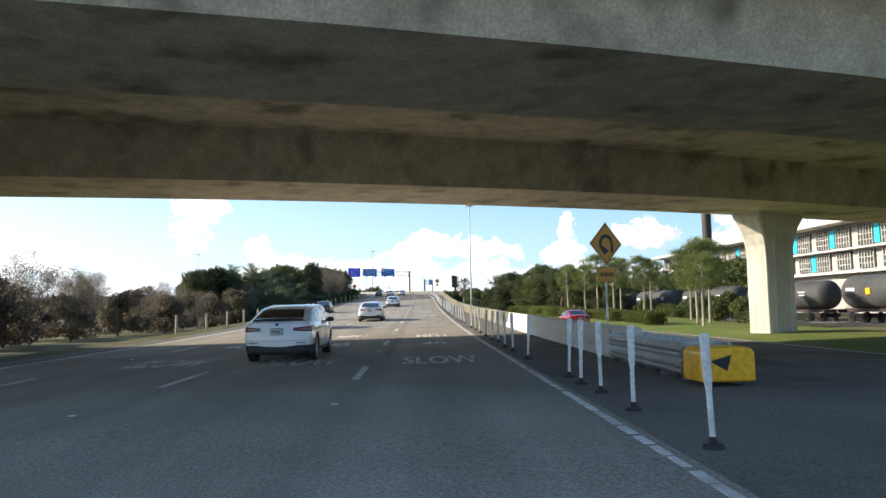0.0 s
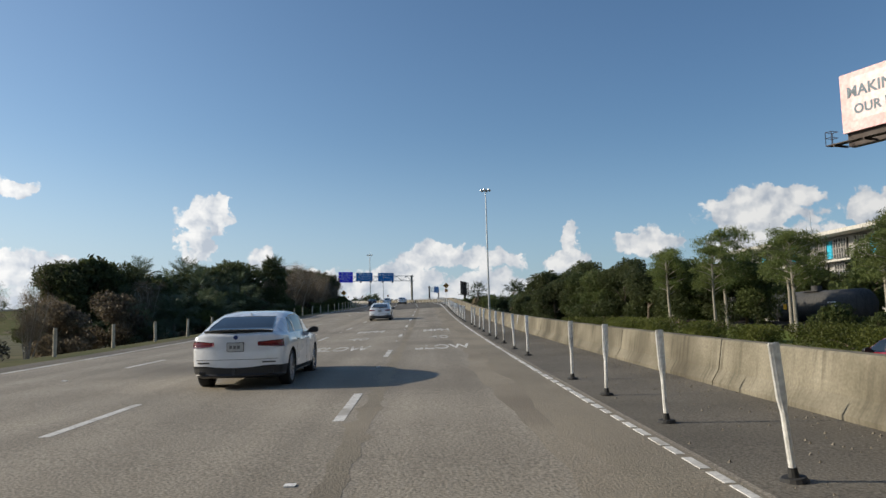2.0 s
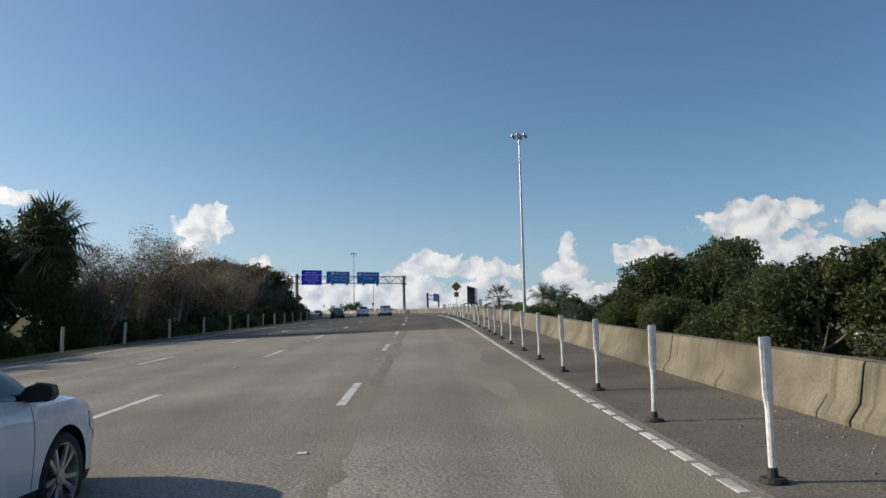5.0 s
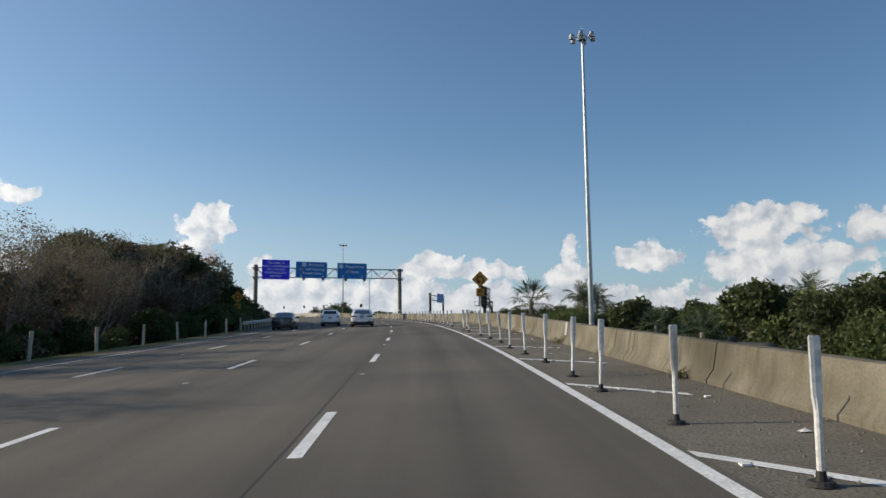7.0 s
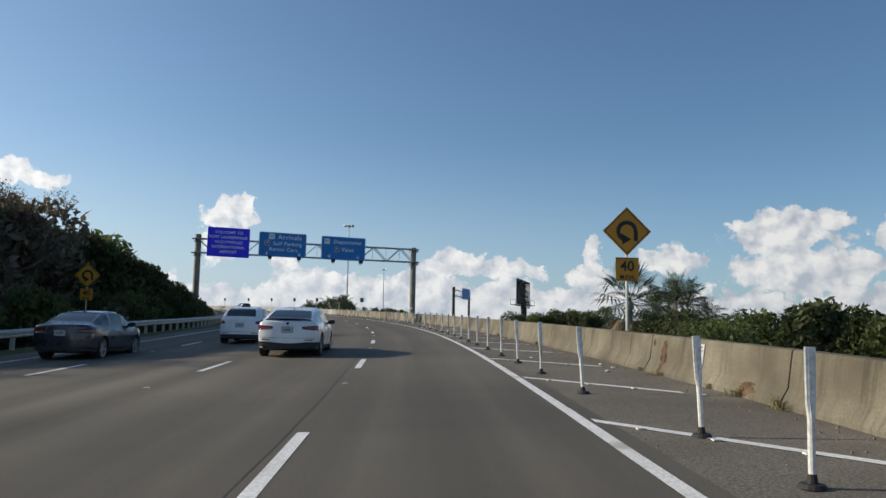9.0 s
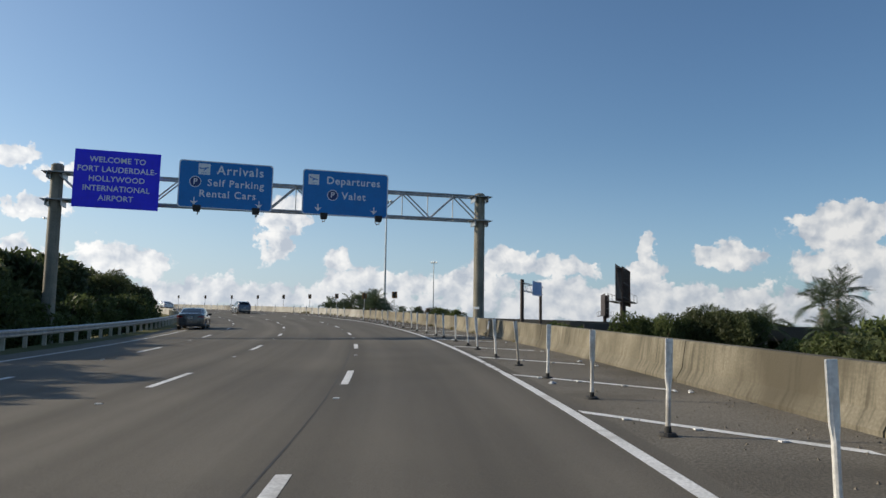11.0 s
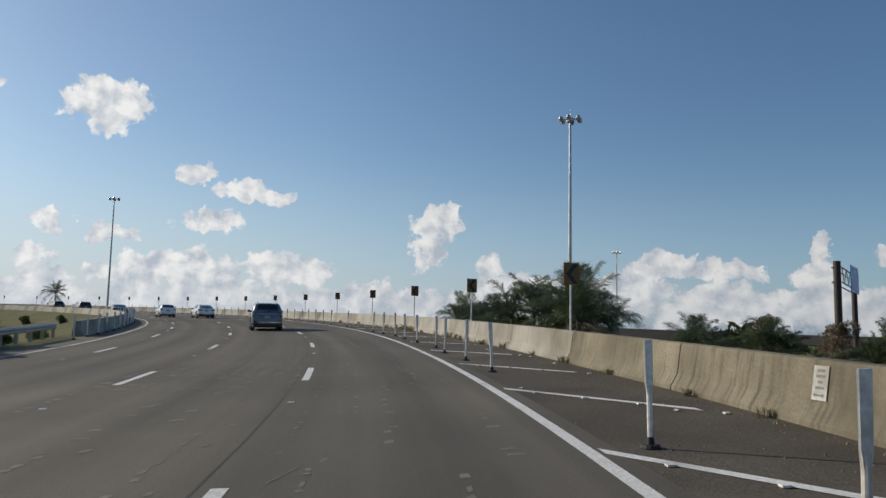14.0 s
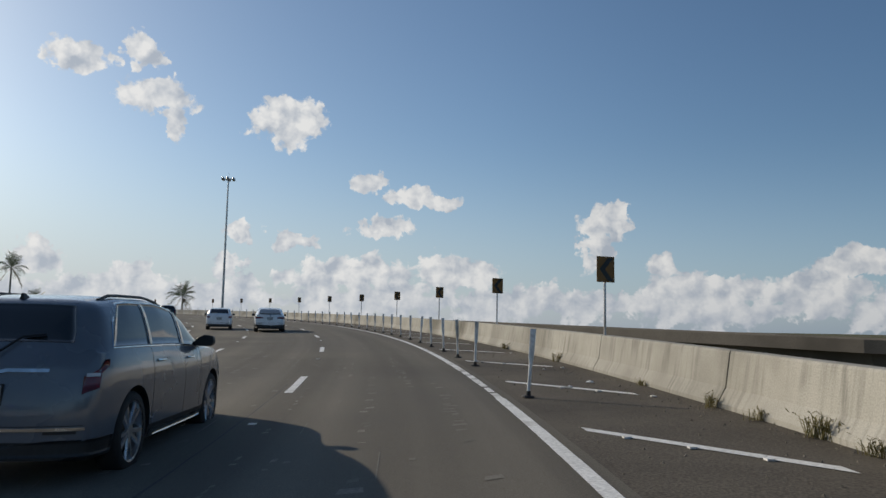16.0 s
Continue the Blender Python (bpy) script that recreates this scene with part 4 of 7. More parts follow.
# sign yellow darkened in the colour itself, for panels backlit by the sun
CHEVRON = surface("shaded_yellow_sign", (0.21, 0.088, 0.009), (0.25, 0.108, 0.012), 2, 0.5, fine=10, speck=0.08)
chev = thing("chevron_sign", "shaded yellow and black chevron sign on a thin post", "road sign", seat(283.3, 5.5, 0.3), "chevron signs round the curve")
part("sign_post", Geo().tube((0, 0.03, -1.0), (0, 0.03, 2.25), 0.03, n=8), WHITE_PLASTIC, chev)
p = part("panel", Geo().box(-0.25, -0.01, 1.72, 0.25, 0.005, 2.32), CHEVRON, chev, "yellow panel", bevel=0.004)
part("chevron", Geo().add([(-0.18, -0.013, 2.02), (0.06, -0.013, 2.29), (0.21, -0.013, 2.29), (-0.02, -0.013, 2.02), (0.21, -0.013, 1.75), (0.06, -0.013, 1.75)], [(0, 3, 2, 1), (0, 5, 4, 3)]), BLACK, p)
for i in range(1, 24):
    s = 283.3 + 12.05 * i
    copy_thing(chev, seat(s + 0.3, 5.5, 0.3, 14 + 1.2 * i))

# ---- sign gantry ----
GA = Vector((-2.9, 259.5, 0))
GD = Vector((-0.9511, -0.309, 0)).normalized()
gantry = thing("sign_gantry", "steel truss gantry on round posts across all lanes", "gantry", Matrix.Translation(GA) @ Matrix.Rotation(math.atan2(-GD.y, -GD.x), 4, "Z"))
part("gantry_post", Geo().tube((0, 0, 1.0), (0, 0, 14.35), 0.33, 0.30, 40).tube((0, 0, 14.35), (0, 0, 14.42), 0.31, 0.2, 40), POST_STEEL, gantry, "stained round steel post", smooth=False)
part("gantry_post", Geo().tube((-22.72, 0, 1.0), (-22.72, 0, 14.6), 0.33, 0.30, 40).tube((-22.72, 0, 14.6), (-22.72, 0, 14.67), 0.31, 0.2, 40), POST_STEEL, gantry, "stained round steel post")
for y in (-0.22, 0.5):
    for z in (12.8, 14.22):
        part("chord", Geo().tube((-23.1, y, z), (0.5, y, z), 0.065, n=10), STEEL, gantry)
    for i in range(15):
        x0, x1 = -22.72 + i * 1.515, -22.72 + (i + 1) * 1.515
        a, b = (12.8, 14.22) if i % 2 else (14.22, 12.8)
        part("brace", Geo().tube((x0, y, a), (x1, y, b), 0.04, n=8), STEEL, gantry)
for i in range(16):
    x0 = -22.72 + i * 1.515
    part("brace", Geo().tube((x0, -0.22, 12.8), (x0, 0.5, 12.8), 0.035, n=6).tube((x0, -0.22, 14.22), (x0, 0.5, 14.22), 0.035, n=6).tube((x0, 0.5, 12.8), (x0, 0.5, 14.22), 0.03, n=6), STEEL, gantry)
for x in (0, -22.72):
    for z in (12.8, 14.22):
        part("bracket", Geo().box(x - 0.62, -0.55, z - 0.05, x + 0.62, 0.55, z - 0.02).box(x - 0.4, -0.5, z - 0.35, x - 0.36, 0.5, z - 0.05).box(x + 0.36, -0.5, z - 0.35, x + 0.4, 0.5, z - 0.05), STEEL, gantry)
part("number_tag", Geo().box(-0.17, -0.345, 7.62, 0.17, -0.335, 7.77, Matrix.Rotation(radians(-38), 4, "Z")), SIGN_WHITE, gantry, "white tag with dark bars")
GM = gantry.matrix_basis
FACE = Matrix.Rotation(radians(90), 4, "X")


def panel(name, label, x0, x1, z0, z1, material):
    t = thing(name, label, "road sign", GM @ Matrix.Translation(((x0 + x1) / 2, -0.46, (z0 + z1) / 2)) @ Matrix.Rotation(radians(0.6), 4, "Y"))
    w, h = (x1 - x0) / 2, (z1 - z0) / 2
    r = 0.16 if material is BLUE else 0.03
    out = [(cx * (w - r) + r * math.cos(a), cz * (h - r) + r * math.sin(a)) for cx, cz, a0 in ((1, 1, 0), (-1, 1, 90), (-1, -1, 180), (1, -1, 270)) for a in [radians(a0 + k * 22.5) for k in range(5)]]
    part("board", Geo().sweep([[Vector((a, y, b)) for a, b in out] for y in (0.03, -0.03)]), material, t)
    if material is BLUE:
        e = Geo()
        n = len(out)
        inn = [(a * (w - 0.05) / w, b * (h - 0.05) / h) for a, b in out]
        e.add([(a, -0.034, b) for a, b in out] + [(a, -0.034, b) for a, b in inn], [(i, n + i, n + (i + 1) % n, (i + 1) % n) for i in range(n)])
        part("border", e, SIGN_WHITE, t)
    for k in range(3):
        part("bracket", Geo().box(-w * 0.7 + k * w * 0.7 - 0.05, 0.03, -h * 0.9, -w * 0.7 + k * w * 0.7 + 0.05, 0.15, h * 0.9), STEEL, t)
    return t


def words(t, text, size, x, z, spread=1.08):
    letters(text, size, SIGN_WHITE, t, Matrix.Translation((x, -0.036, z)) @ FACE, spread)


def down_arrow(t, x, z, k=0.2):
    part("arrow", Geo().add([(x - 0.16 * k, -0.036, z + k), (x + 0.16 * k, -0.036, z + k), (x + 0.16 * k, -0.036, z - 0.1 * k), (x + k, -0.036, z + 0.15 * k), (x, -0.036, z - k), (x - k, -0.036, z + 0.15 * k), (x - 0.16 * k, -0.036, z - 0.1 * k)], [(0, 6, 5, 4, 3, 2, 1)]), SIGN_WHITE, t)


def emblem(t, x, z, r=0.3):
    ring = [2 * math.pi * i / 28 for i in range(28)]
    p = part("disc", Geo().add([(x + r * math.cos(a), -0.036, z + r * math.sin(a)) for a in ring], [tuple(reversed(range(28)))][::-1]), SIGN_WHITE, t)
    part("disc", Geo().add([(x + r * 0.88 * math.cos(a), -0.039, z + r * 0.88 * math.sin(a)) for a in ring], [tuple(range(28))]), NAVY, p)
    letters("P", r * 1.45, SIGN_WHITE, p, Matrix.Translation((x, -0.042, z)) @ FACE)


def plane_mark(t, x, z, k=0.3, tilt=-12):
    p = part("pictogram", Geo().box(x - k, -0.037, z - k, x + k, -0.0345, z + k), SIGN_WHITE, t, bevel=0.001)
    rot = Matrix.Translation((x, -0.040, z + 0.04)) @ Matrix.Rotation(radians(tilt), 4, "Y")
    a = [(-0.8, 0.06), (-0.86, 0.3), (-0.68, 0.3), (-0.5, 0.1), (0.62, 0.1), (0.8, 0.0), (0.62, -0.08), (-0.7, -0.06)]
    b = [(0.1, 0.0), (-0.3, -0.42), (-0.1, -0.42), (0.42, 0.0)]
    part("aircraft", Geo().add([rot @ Vector((u * k, 0, v * k)) for u, v in a], [tuple(reversed(range(8)))]).add([rot @ Vector((u * k, -0.001, v * k)) for u, v in b], [tuple(range(4))]).box(x - k * 0.6, -0.041, z - k * 0.72, x + k * 0.6, -0.039, z - k * 0.66), BLUE, p)


w1 = panel("welcome_sign", "violet-blue airport welcome sign with white capitals", -21.85, -17.7, 12.42, 15.42, VIOLET)
for i, t in enumerate(("WELCOME TO", "FORT LAUDERDALE-", "HOLLYWOOD", "INTERNATIONAL", "AIRPORT")):
    words(w1, t, 0.405, 0, 1.0 - 0.5 * i, 1.04)
w2 = panel("arrivals_sign", "blue arrivals sign with pictogram and down arrows", -16.77, -11.9, 12.66, 15.21, BLUE)
plane_mark(w2, -1.15, 0.83)
words(w2, "Arrivals", 0.66, 0.72, 0.8, 1.16)
emblem(w2, -1.58, 0.13)
words(w2, "Self Parking", 0.53, 0.5, 0.1, 1.16)
words(w2, "Rental Cars", 0.53, 0.1, -0.5, 1.16)
down_arrow(w2, -1.6, -0.92)
down_arrow(w2, 1.75, -0.92)
w3 = panel("departures_sign", "blue departures sign with pictogram and down arrows", -10.31, -5.56, 12.61, 15.12, BLUE)
plane_mark(w3, -1.78, 0.70, 0.29, 14)
words(w3, "Departures", 0.58, 0.42, 0.68, 1.12)
emblem(w3, -0.72, -0.12)
words(w3, "Valet", 0.56, 0.45, -0.14, 1.16)
down_arrow(w3, -1.5, -0.86)
down_arrow(w3, 1.6, -0.86)
lamp = thing("sign_lamp", "dark floodlight on a bent arm under the sign", "lamp", GM @ Matrix.Translation((-15.7, -0.46, 12.5)), "floodlights under the signs")
part("arm", Geo().path([(0, 0.1, 0), (0, -0.5, -0.25), (0.05, -1.1, -0.28), (0.05, -1.15, -0.1)], 0.025, 0.025, 6), STEEL, lamp)
part("housing", Geo().sweep([[Vector((x * k, -1.15 + y * k, z)) for x, y in ((-0.2, -0.14), (0.2, -0.14), (0.2, 0.14), (-0.2, 0.14))] for z, k in ((-0.18, 0.8), (0.05, 1.0), (0.16, 1.0))]), BLACK, lamp, bevel=0.02)
for x, z in ((-12.75, 12.48), (-9.2, 12.42), (-6.25, 12.4)):
    copy_thing(lamp, GM @ Matrix.Translation((x, -0.46, z)))

# the farther gantry with its sign, seen edge on
far = thing("far_gantry", "distant sign gantry with a pale blue sign seen obliquely", "gantry", Matrix.Translation((3.2, 352.0, 0)) @ Matrix.Rotation(radians(70), 4, "Z"))
part("gantry_post", Geo().tube((0, 0, 2), (0, 0, 15.0), 0.36, 0.33, 16), DARK_STEEL, far)
part("gantry_post", Geo().tube((11.8, 0, 2), (11.8, 0, 14.2), 0.30, 0.28, 16), DARK_STEEL, far)
for z in (13.0, 14.4):
    for y in (-0.4, 0.4):
        part("chord", Geo().tube((-0.3, y, z), (12.1, y, z - 0.3), 0.07, n=8), STEEL, far)
for i in range(8):
    part("brace", Geo().tube((i * 1.48, -0.4, 13.0 if i % 2 else 14.4), (i * 1.48 + 1.48, -0.4, 14.35 if i % 2 else 12.95), 0.045, n=6), STEEL, far)
p = part("board", Geo().box(4.6, -0.62, 12.3, 10.4, -0.55, 15.0), BLUE, far, "blue sign board")
part("border", Geo().box(4.7, -0.63, 14.85, 10.3, -0.621, 14.92).box(4.7, -0.63, 12.38, 10.3, -0.621, 12.45), SIGN_WHITE, p)


# ---- tall lamp masts ----


def mast(x, y, z0, z1, spin, label):
    t = thing("lamp_mast", label, "street lamp", Matrix.Translation((x, y, z0)) @ Matrix.Rotation(radians(spin), 4, "Z"), "tall lamp masts")
    h = z1 - z0
    part("mast", Geo().path([(0, 0, -1), (0, 0, h * 0.5), (0, 0, h)], 0.26, 0.11, 14), STEEL, t)
    part("head", Geo().tube((0, 0, h - 0.25), (0, 0, h + 0.12), 0.34, 0.38, 14).tube((0, 0, h + 0.12), (0, 0, h + 1.0), 0.02, 0.012, 6), STEEL, t)
    for i in range(6):
        a = 2 * math.pi * i / 6
        c, s = math.cos(a), math.sin(a)
        f = part("floodlight", Geo().tube((c * 0.3, s * 0.3, h), (c * 0.75, s * 0.75, h - 0.02), 0.03, n=6).tube((c * 0.95, s * 0.95, h + 0.2), (c * 0.95, s * 0.95, h - 0.05), 0.17, 0.24, 12).tube((c * 0.95, s * 0.95, h - 0.05), (c * 0.95, s * 0.95, h - 0.22), 0.25, 0.2, 12), STEEL, t)
        part("lens", Geo().tube((c * 0.95, s * 0.95, h - 0.215), (c * 0.95, s * 0.95, h - 0.235), 0.18, n=12), LENS, f)


mast(14.3, 199.3, GROUND, 28.9, 10, "tall grey steel lamp mast behind the barrier")
mast(-21.0, 345.0, GROUND, 28.1, 25, "tall steel lamp mast with a ring of floodlights")
mast(-117.1, 398.6, GROUND, 32.3, 5, "tall steel lamp mast inside the curve")
mast(-21.3, 454.3, GROUND, 26.4, 40, "distant steel lamp mast beyond the overpass")

# ---- hoardings, buildings and the railway ----
board = thing("billboard", "large pink and white billboard on a single brown column", "billboard", Matrix.Translation((34.6, 88.0, GROUND)) @ Matrix.Rotation(radians(-68), 4, "Z"))
part("column", Geo().tube((0, 0.6, 0), (0, 0.6, 15.2), 0.55, n=20), DARK_STEEL, board)
part("beam", Geo().box(-7.2, 0.25, 14.2, 7.2, 0.95, 15.3).box(-0.9, 0.1, 13.9, 0.9, 1.1, 14.4), DARK_STEEL, board)
part("catwalk", Geo().box(-8.1, -1.1, 14.35, 8.1, -0.35, 14.42), DARK_STEEL, board)
for x in (-7.4, -5, -2.5, 0, 2.5, 5, 7.4):
    part("outrigger", Geo().box(x - 0.05, -1.1, 14.2, x + 0.05, 0.4, 14.36), DARK_STEEL, board)
for x in (-8.05, 7.55):
    r = Geo()
    for a, b in (((x, -1.1), (x + 0.5, -1.1)), ((x, -0.35), (x + 0.5, -0.35)), ((x, -1.1), (x, -0.35)), ((x + 0.5, -1.1), (x + 0.5, -0.35))):
        for z in (14.95, 15.4):
            r.tube((*a, z), (*b, z), 0.025, n=5)
        r.tube((*a, 14.4), (*a, 15.4), 0.025, n=5)
    part("cage", r, DARK_STEEL, board)
PINK = surface("poster_pink", (0.85, 0.36, 0.36), (0.92, 0.62, 0.58), 0.12, 0.5, fine=4, space="obj")
face = part("poster", Geo().box(-7.3, -0.12, 15.2, 7.3, 0.2, 19.6), PINK, board, "pink poster fading to white")
part("poster_end", Geo().add([(4.9, -0.128, 15.25), (7.25, -0.128, 15.25), (7.25, -0.128, 19.55), (4.3, -0.128, 19.55)], [(0, 1, 2, 3)]), surface("poster_blue", (0.35, 0.62, 0.85), (0.55, 0.75, 0.90), 0.3, 0.5, fine=4), face)
part("poster_pale", Geo().add([(-6.4, -0.126, 16.0), (4.6, -0.126, 16.0), (4.2, -0.126, 19.2), (-6.4, -0.126, 19.2)], [(0, 1, 2, 3)]), surface("poster_white", (0.90, 0.60, 0.58), (0.93, 0.76, 0.74), 0.15, 0.5, fine=4, space="obj"), face)
INK = surface("poster_ink", (0.06, 0.11, 0.15), (0.09, 0.14, 0.18), 1, 0.5, fine=6)
letters("MAKING EDUCATION", 1.12, INK, face, Matrix.Translation((-1.0, -0.14, 18.1)) @ FACE, 1.05, bold=0.03)
letters("OUR BIGGEST WINNER", 0.98, INK, face, Matrix.Translation((-1.0, -0.14, 16.75)) @ FACE, 1.03, bold=0.03)
part("maker_plate", Geo().box(-1.1, 0.23, 14.7, 1.1, 0.245, 14.95), SIGN_WHITE, board)


def back_board(x, y, z0, z1, wide, spin, label):
    """A hoarding seen nearly edge on, dark against the sky."""
    t = thing("billboard", label, "billboard", Matrix.Translation((x, y, GROUND)) @ Matrix.Rotation(radians(spin), 4, "Z"))
    h0, h1 = z0 - GROUND, z1 - GROUND
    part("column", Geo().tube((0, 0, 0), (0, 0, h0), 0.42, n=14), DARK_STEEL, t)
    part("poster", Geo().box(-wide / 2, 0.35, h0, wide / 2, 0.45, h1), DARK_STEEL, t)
    for k in range(9):
        q = -wide / 2 + wide * k / 8
        f = Geo().box(q - 0.05, -0.55, h0 - 0.6, q + 0.05, -0.43, h1 - 0.3).box(q - 0.04, -0.45, h0 + 0.2, q + 0.04, 0.35, h0 + 0.3).box(q - 0.04, -0.45, h1 - 0.6, q + 0.04, 0.35, h1 - 0.5)
        part("frame", f.tube((q, -0.45, h0 + 0.3), (q, 0.34, h1 - 0.6), 0.04, n=5), DARK_STEEL, t)
    for z in (h0 + 0.5, (h0 + h1) / 2, h1 - 0.7):
        part("rail", Geo().box(-wide / 2, -0.52, z - 0.05, wide / 2, -0.44, z + 0.05), DARK_STEEL, t)
    for yy in (-1.5, 0.6):
        c = Geo().box(-wide / 2, yy, h0 - 0.1, wide / 2, yy + 0.9, h0)
        for q in (-wide / 2, 0, wide / 2):
            c.tube((q, yy + (0 if yy < 0 else 0.9), h0), (q, yy + (0 if yy < 0 else 0.9), h0 + 1.0), 0.03, n=5)
        c.tube((-wide / 2, yy + (0 if yy < 0 else 0.9), h0 + 1.0), (wide / 2, yy + (0 if yy < 0 else 0.9), h0 + 1.0), 0.03, n=5)
        part("catwalk", c, DARK_STEEL, t)
    lad = Geo()
    for q in (0.6, 0.95):
        lad.tube((q, 0.3, h0 - 6), (q, 0.3, h0), 0.025, n=5)
    for k in range(14):
        lad.tube((0.6, 0.3, h0 - 6 + k * 0.42), (0.95, 0.3, h0 - 6 + k * 0.42), 0.018, n=4)
    part("ladder", lad, DARK_STEEL, t)


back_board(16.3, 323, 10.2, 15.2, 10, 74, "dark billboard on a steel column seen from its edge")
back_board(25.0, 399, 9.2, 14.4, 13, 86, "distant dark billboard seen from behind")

# terminal building far beyond the railway
CLAD = surface("pale_cladding", (0.36, 0.345, 0.32), (0.45, 0.43, 0.40), 0.1, 0.8, fine=3)
CYAN = surface("cyan_panel", (0.02, 0.42, 0.62), (0.03, 0.48, 0.68), 0.5, 0.5, fine=4)
DARKWIN = surface("dark_window", (0.05, 0.055, 0.06), (0.09, 0.095, 0.10), 0.3, 0.2, fine=3)
hall = thing("terminal_building", "pale concrete terminal with slatted bays and cyan panels", "building", Matrix.Translation((62, 184, GROUND)) @ Matrix.Rotation(radians(-90), 4, "Z") @ Matrix.Diagonal((0.52, 0.52, 0.435, 1)))
part("wall", Geo().box(0, 0, 0, 190, 30, 29.4), CLAD, hall)
part("roof", Geo().box(-4, -6, 29.4, 195, 34, 30.6).box(22, 4, 30.6, 46, 16, 33).box(80, 6, 30.6, 92, 16, 35), PALE, hall)
part("canopy", Geo().box(-2, -3, 13, 192, 0, 13.8).box(-2, -3, 20.6, 192, 0, 21.2), PALE, hall)
for i in range(18):
    x = 3 + i * 10.4
    for z0, z1 in ((14.4, 20.2), (21.8, 28.4)):
        b = part("bay", Geo().box(x, -0.4, z0, x + 6.8, 0.2, z1), DARKWIN, hall)
        for k in range(6):
            part("slat", Geo().box(x + k * 1.28, -0.7, z0, x + k * 1.28 + 0.3, -0.4, z1), CLAD, b)
        for k in range(3):
            part("slat", Geo().box(x, -0.75, z0 + 1.4 + k * 1.9, x + 6.8, -0.45, z0 + 1.7 + k * 1.9), CLAD, b)
    if i % 2 == 1:
        part("panel", Geo().box(x + 7.2, -0.6, 22, x + 9.6, 0.2, 28), CYAN, hall, "cyan panel")
    elif i % 3 == 0:
        part("panel", Geo().box(x + 7.2, -0.6, 14.4, x + 9.6, 0.2, 20), CYAN, hall, "cyan panel")
for x in (14, 42, 90, 122):
    part("aerial", Geo().tube((x, 6, 30), (x, 6, 42), 0.14, 0.05, 6), STEEL, hall)

# tank wagons on the railway
TANK = surface("tank_black", (0.045, 0.045, 0.045), (0.08, 0.078, 0.074), 0.5, 0.75, 0.05, 0.0, 8, streak=0.4, space="obj")
wagon = thing("tank_wagon", "black railway tank wagon with a yellow placard", "rail wagon", Matrix.Translation((31.2, 73, GROUND)), "tank wagons standing on the railway")
prof = [(-7.6, 0.3), (-7.5, 0.9), (-7.25, 1.3), (-6.9, 1.5), (6.9, 1.5), (7.25, 1.3), (7.5, 0.9), (7.6, 0.3)]
part("tank", Geo().sweep([[Vector((r * math.cos(a), y, 2.75 + r * math.sin(a))) for a in [2 * math.pi * k / 28 for k in range(28)]] for y, r in prof]), TANK, wagon, smooth=True)
part("dome", Geo().tube((0, 0, 4.1), (0, 0, 4.75), 0.5, 0.5, 16).box(-0.9, -1.4, 4.2, 0.9, 1.4, 4.28), TANK, wagon)
part("frame", Geo().box(-0.5, -8.0, 0.95, 0.5, 8.0, 1.25).box(-1.3, -8.1, 0.9, 1.3, -7.8, 1.2).box(-1.3, 7.8, 0.9, 1.3, 8.1, 1.2), DARK_STEEL, wagon)
for y in (-5.8, 5.8):
    bg = part("bogie", Geo().box(-1.1, y - 1.3, 0.45, -0.9, y + 1.3, 0.8).box(0.9, y - 1.3, 0.45, 1.1, y + 1.3, 0.8), DARK_STEEL, wagon)
    for yy in (y - 0.9, y + 0.9):
        part("wheelset", Geo().tube((-0.82, yy, 0.46), (-0.68, yy, 0.46), 0.46, n=20).tube((0.68, yy, 0.46), (0.82, yy, 0.46), 0.46, n=20).tube((-0.68, yy, 0.46), (0.68, yy, 0.46), 0.09, n=8), DARK_STEEL, bg)
part("placard", Geo().box(-1.56, 3.0, 2.5, -1.50, 3.55, 3.05), ORANGE, wagon, "yellow placard")
part("stencil", Geo().box(-1.55, -5.2, 3.0, -1.47, -4.0, 3.12).box(-1.56, -5.2, 2.7, -1.50, -4.2, 2.8).box(-1.56, 5.0, 2.8, -1.50, 6.2, 3.1), SIGN_WHITE, wagon, "white stencilled bars")
TRACK0, TRACK1 = Vector((38.5, 50, GROUND)), Vector((29.0, 192, GROUND))
tdir = (TRACK1 - TRACK0).normalized()
tang = math.atan2(-tdir.x, tdir.y)
wagon.matrix_basis = Matrix.Translation(TRACK0 + tdir * 6 + Vector((0, 0, 0.05))) @ Matrix.Rotation(tang, 4, "Z") @ Matrix.Scale(0.94, 4)
for i in range(1, 12):
    copy_thing(wagon, Matrix.Translation(TRACK0 + tdir * (6 + 16.6 * i) + Vector((0, 0, 0.05))) @ Matrix.Rotation(tang, 4, "Z") @ Matrix.Scale(0.94, 4))
bed = Geo()
side = Vector((tdir.y, -tdir.x, 0))
bed.sweep([[TRACK0 + tdir * d + side * o + Vector((0, 0, z)) for o, z in ((-2.6, 0.02), (-1.5, 0.04), (1.5, 0.04), (2.6, 0.02))] for d in (-60, 260)], closed=False)
structure("ballast", bed, surface("ballast", (0.14, 0.13, 0.12), (0.22, 0.2, 0.18), 1, 0.95, 0.9, fine=6), "grey ballast under the railway track", "ballast")
for o in (-0.7, 0.7):
    structure("rail_track", Geo().sweep([[TRACK0 + tdir * d + side * (o + a) + Vector((0, 0, z)) for a, z in ((-0.05, 0.03), (-0.035, 0.09), (0.035, 0.09), (0.05, 0.03))] for d in (-60, 260)]), DARK_STEEL, "rusty steel rail on ballast", "rail")

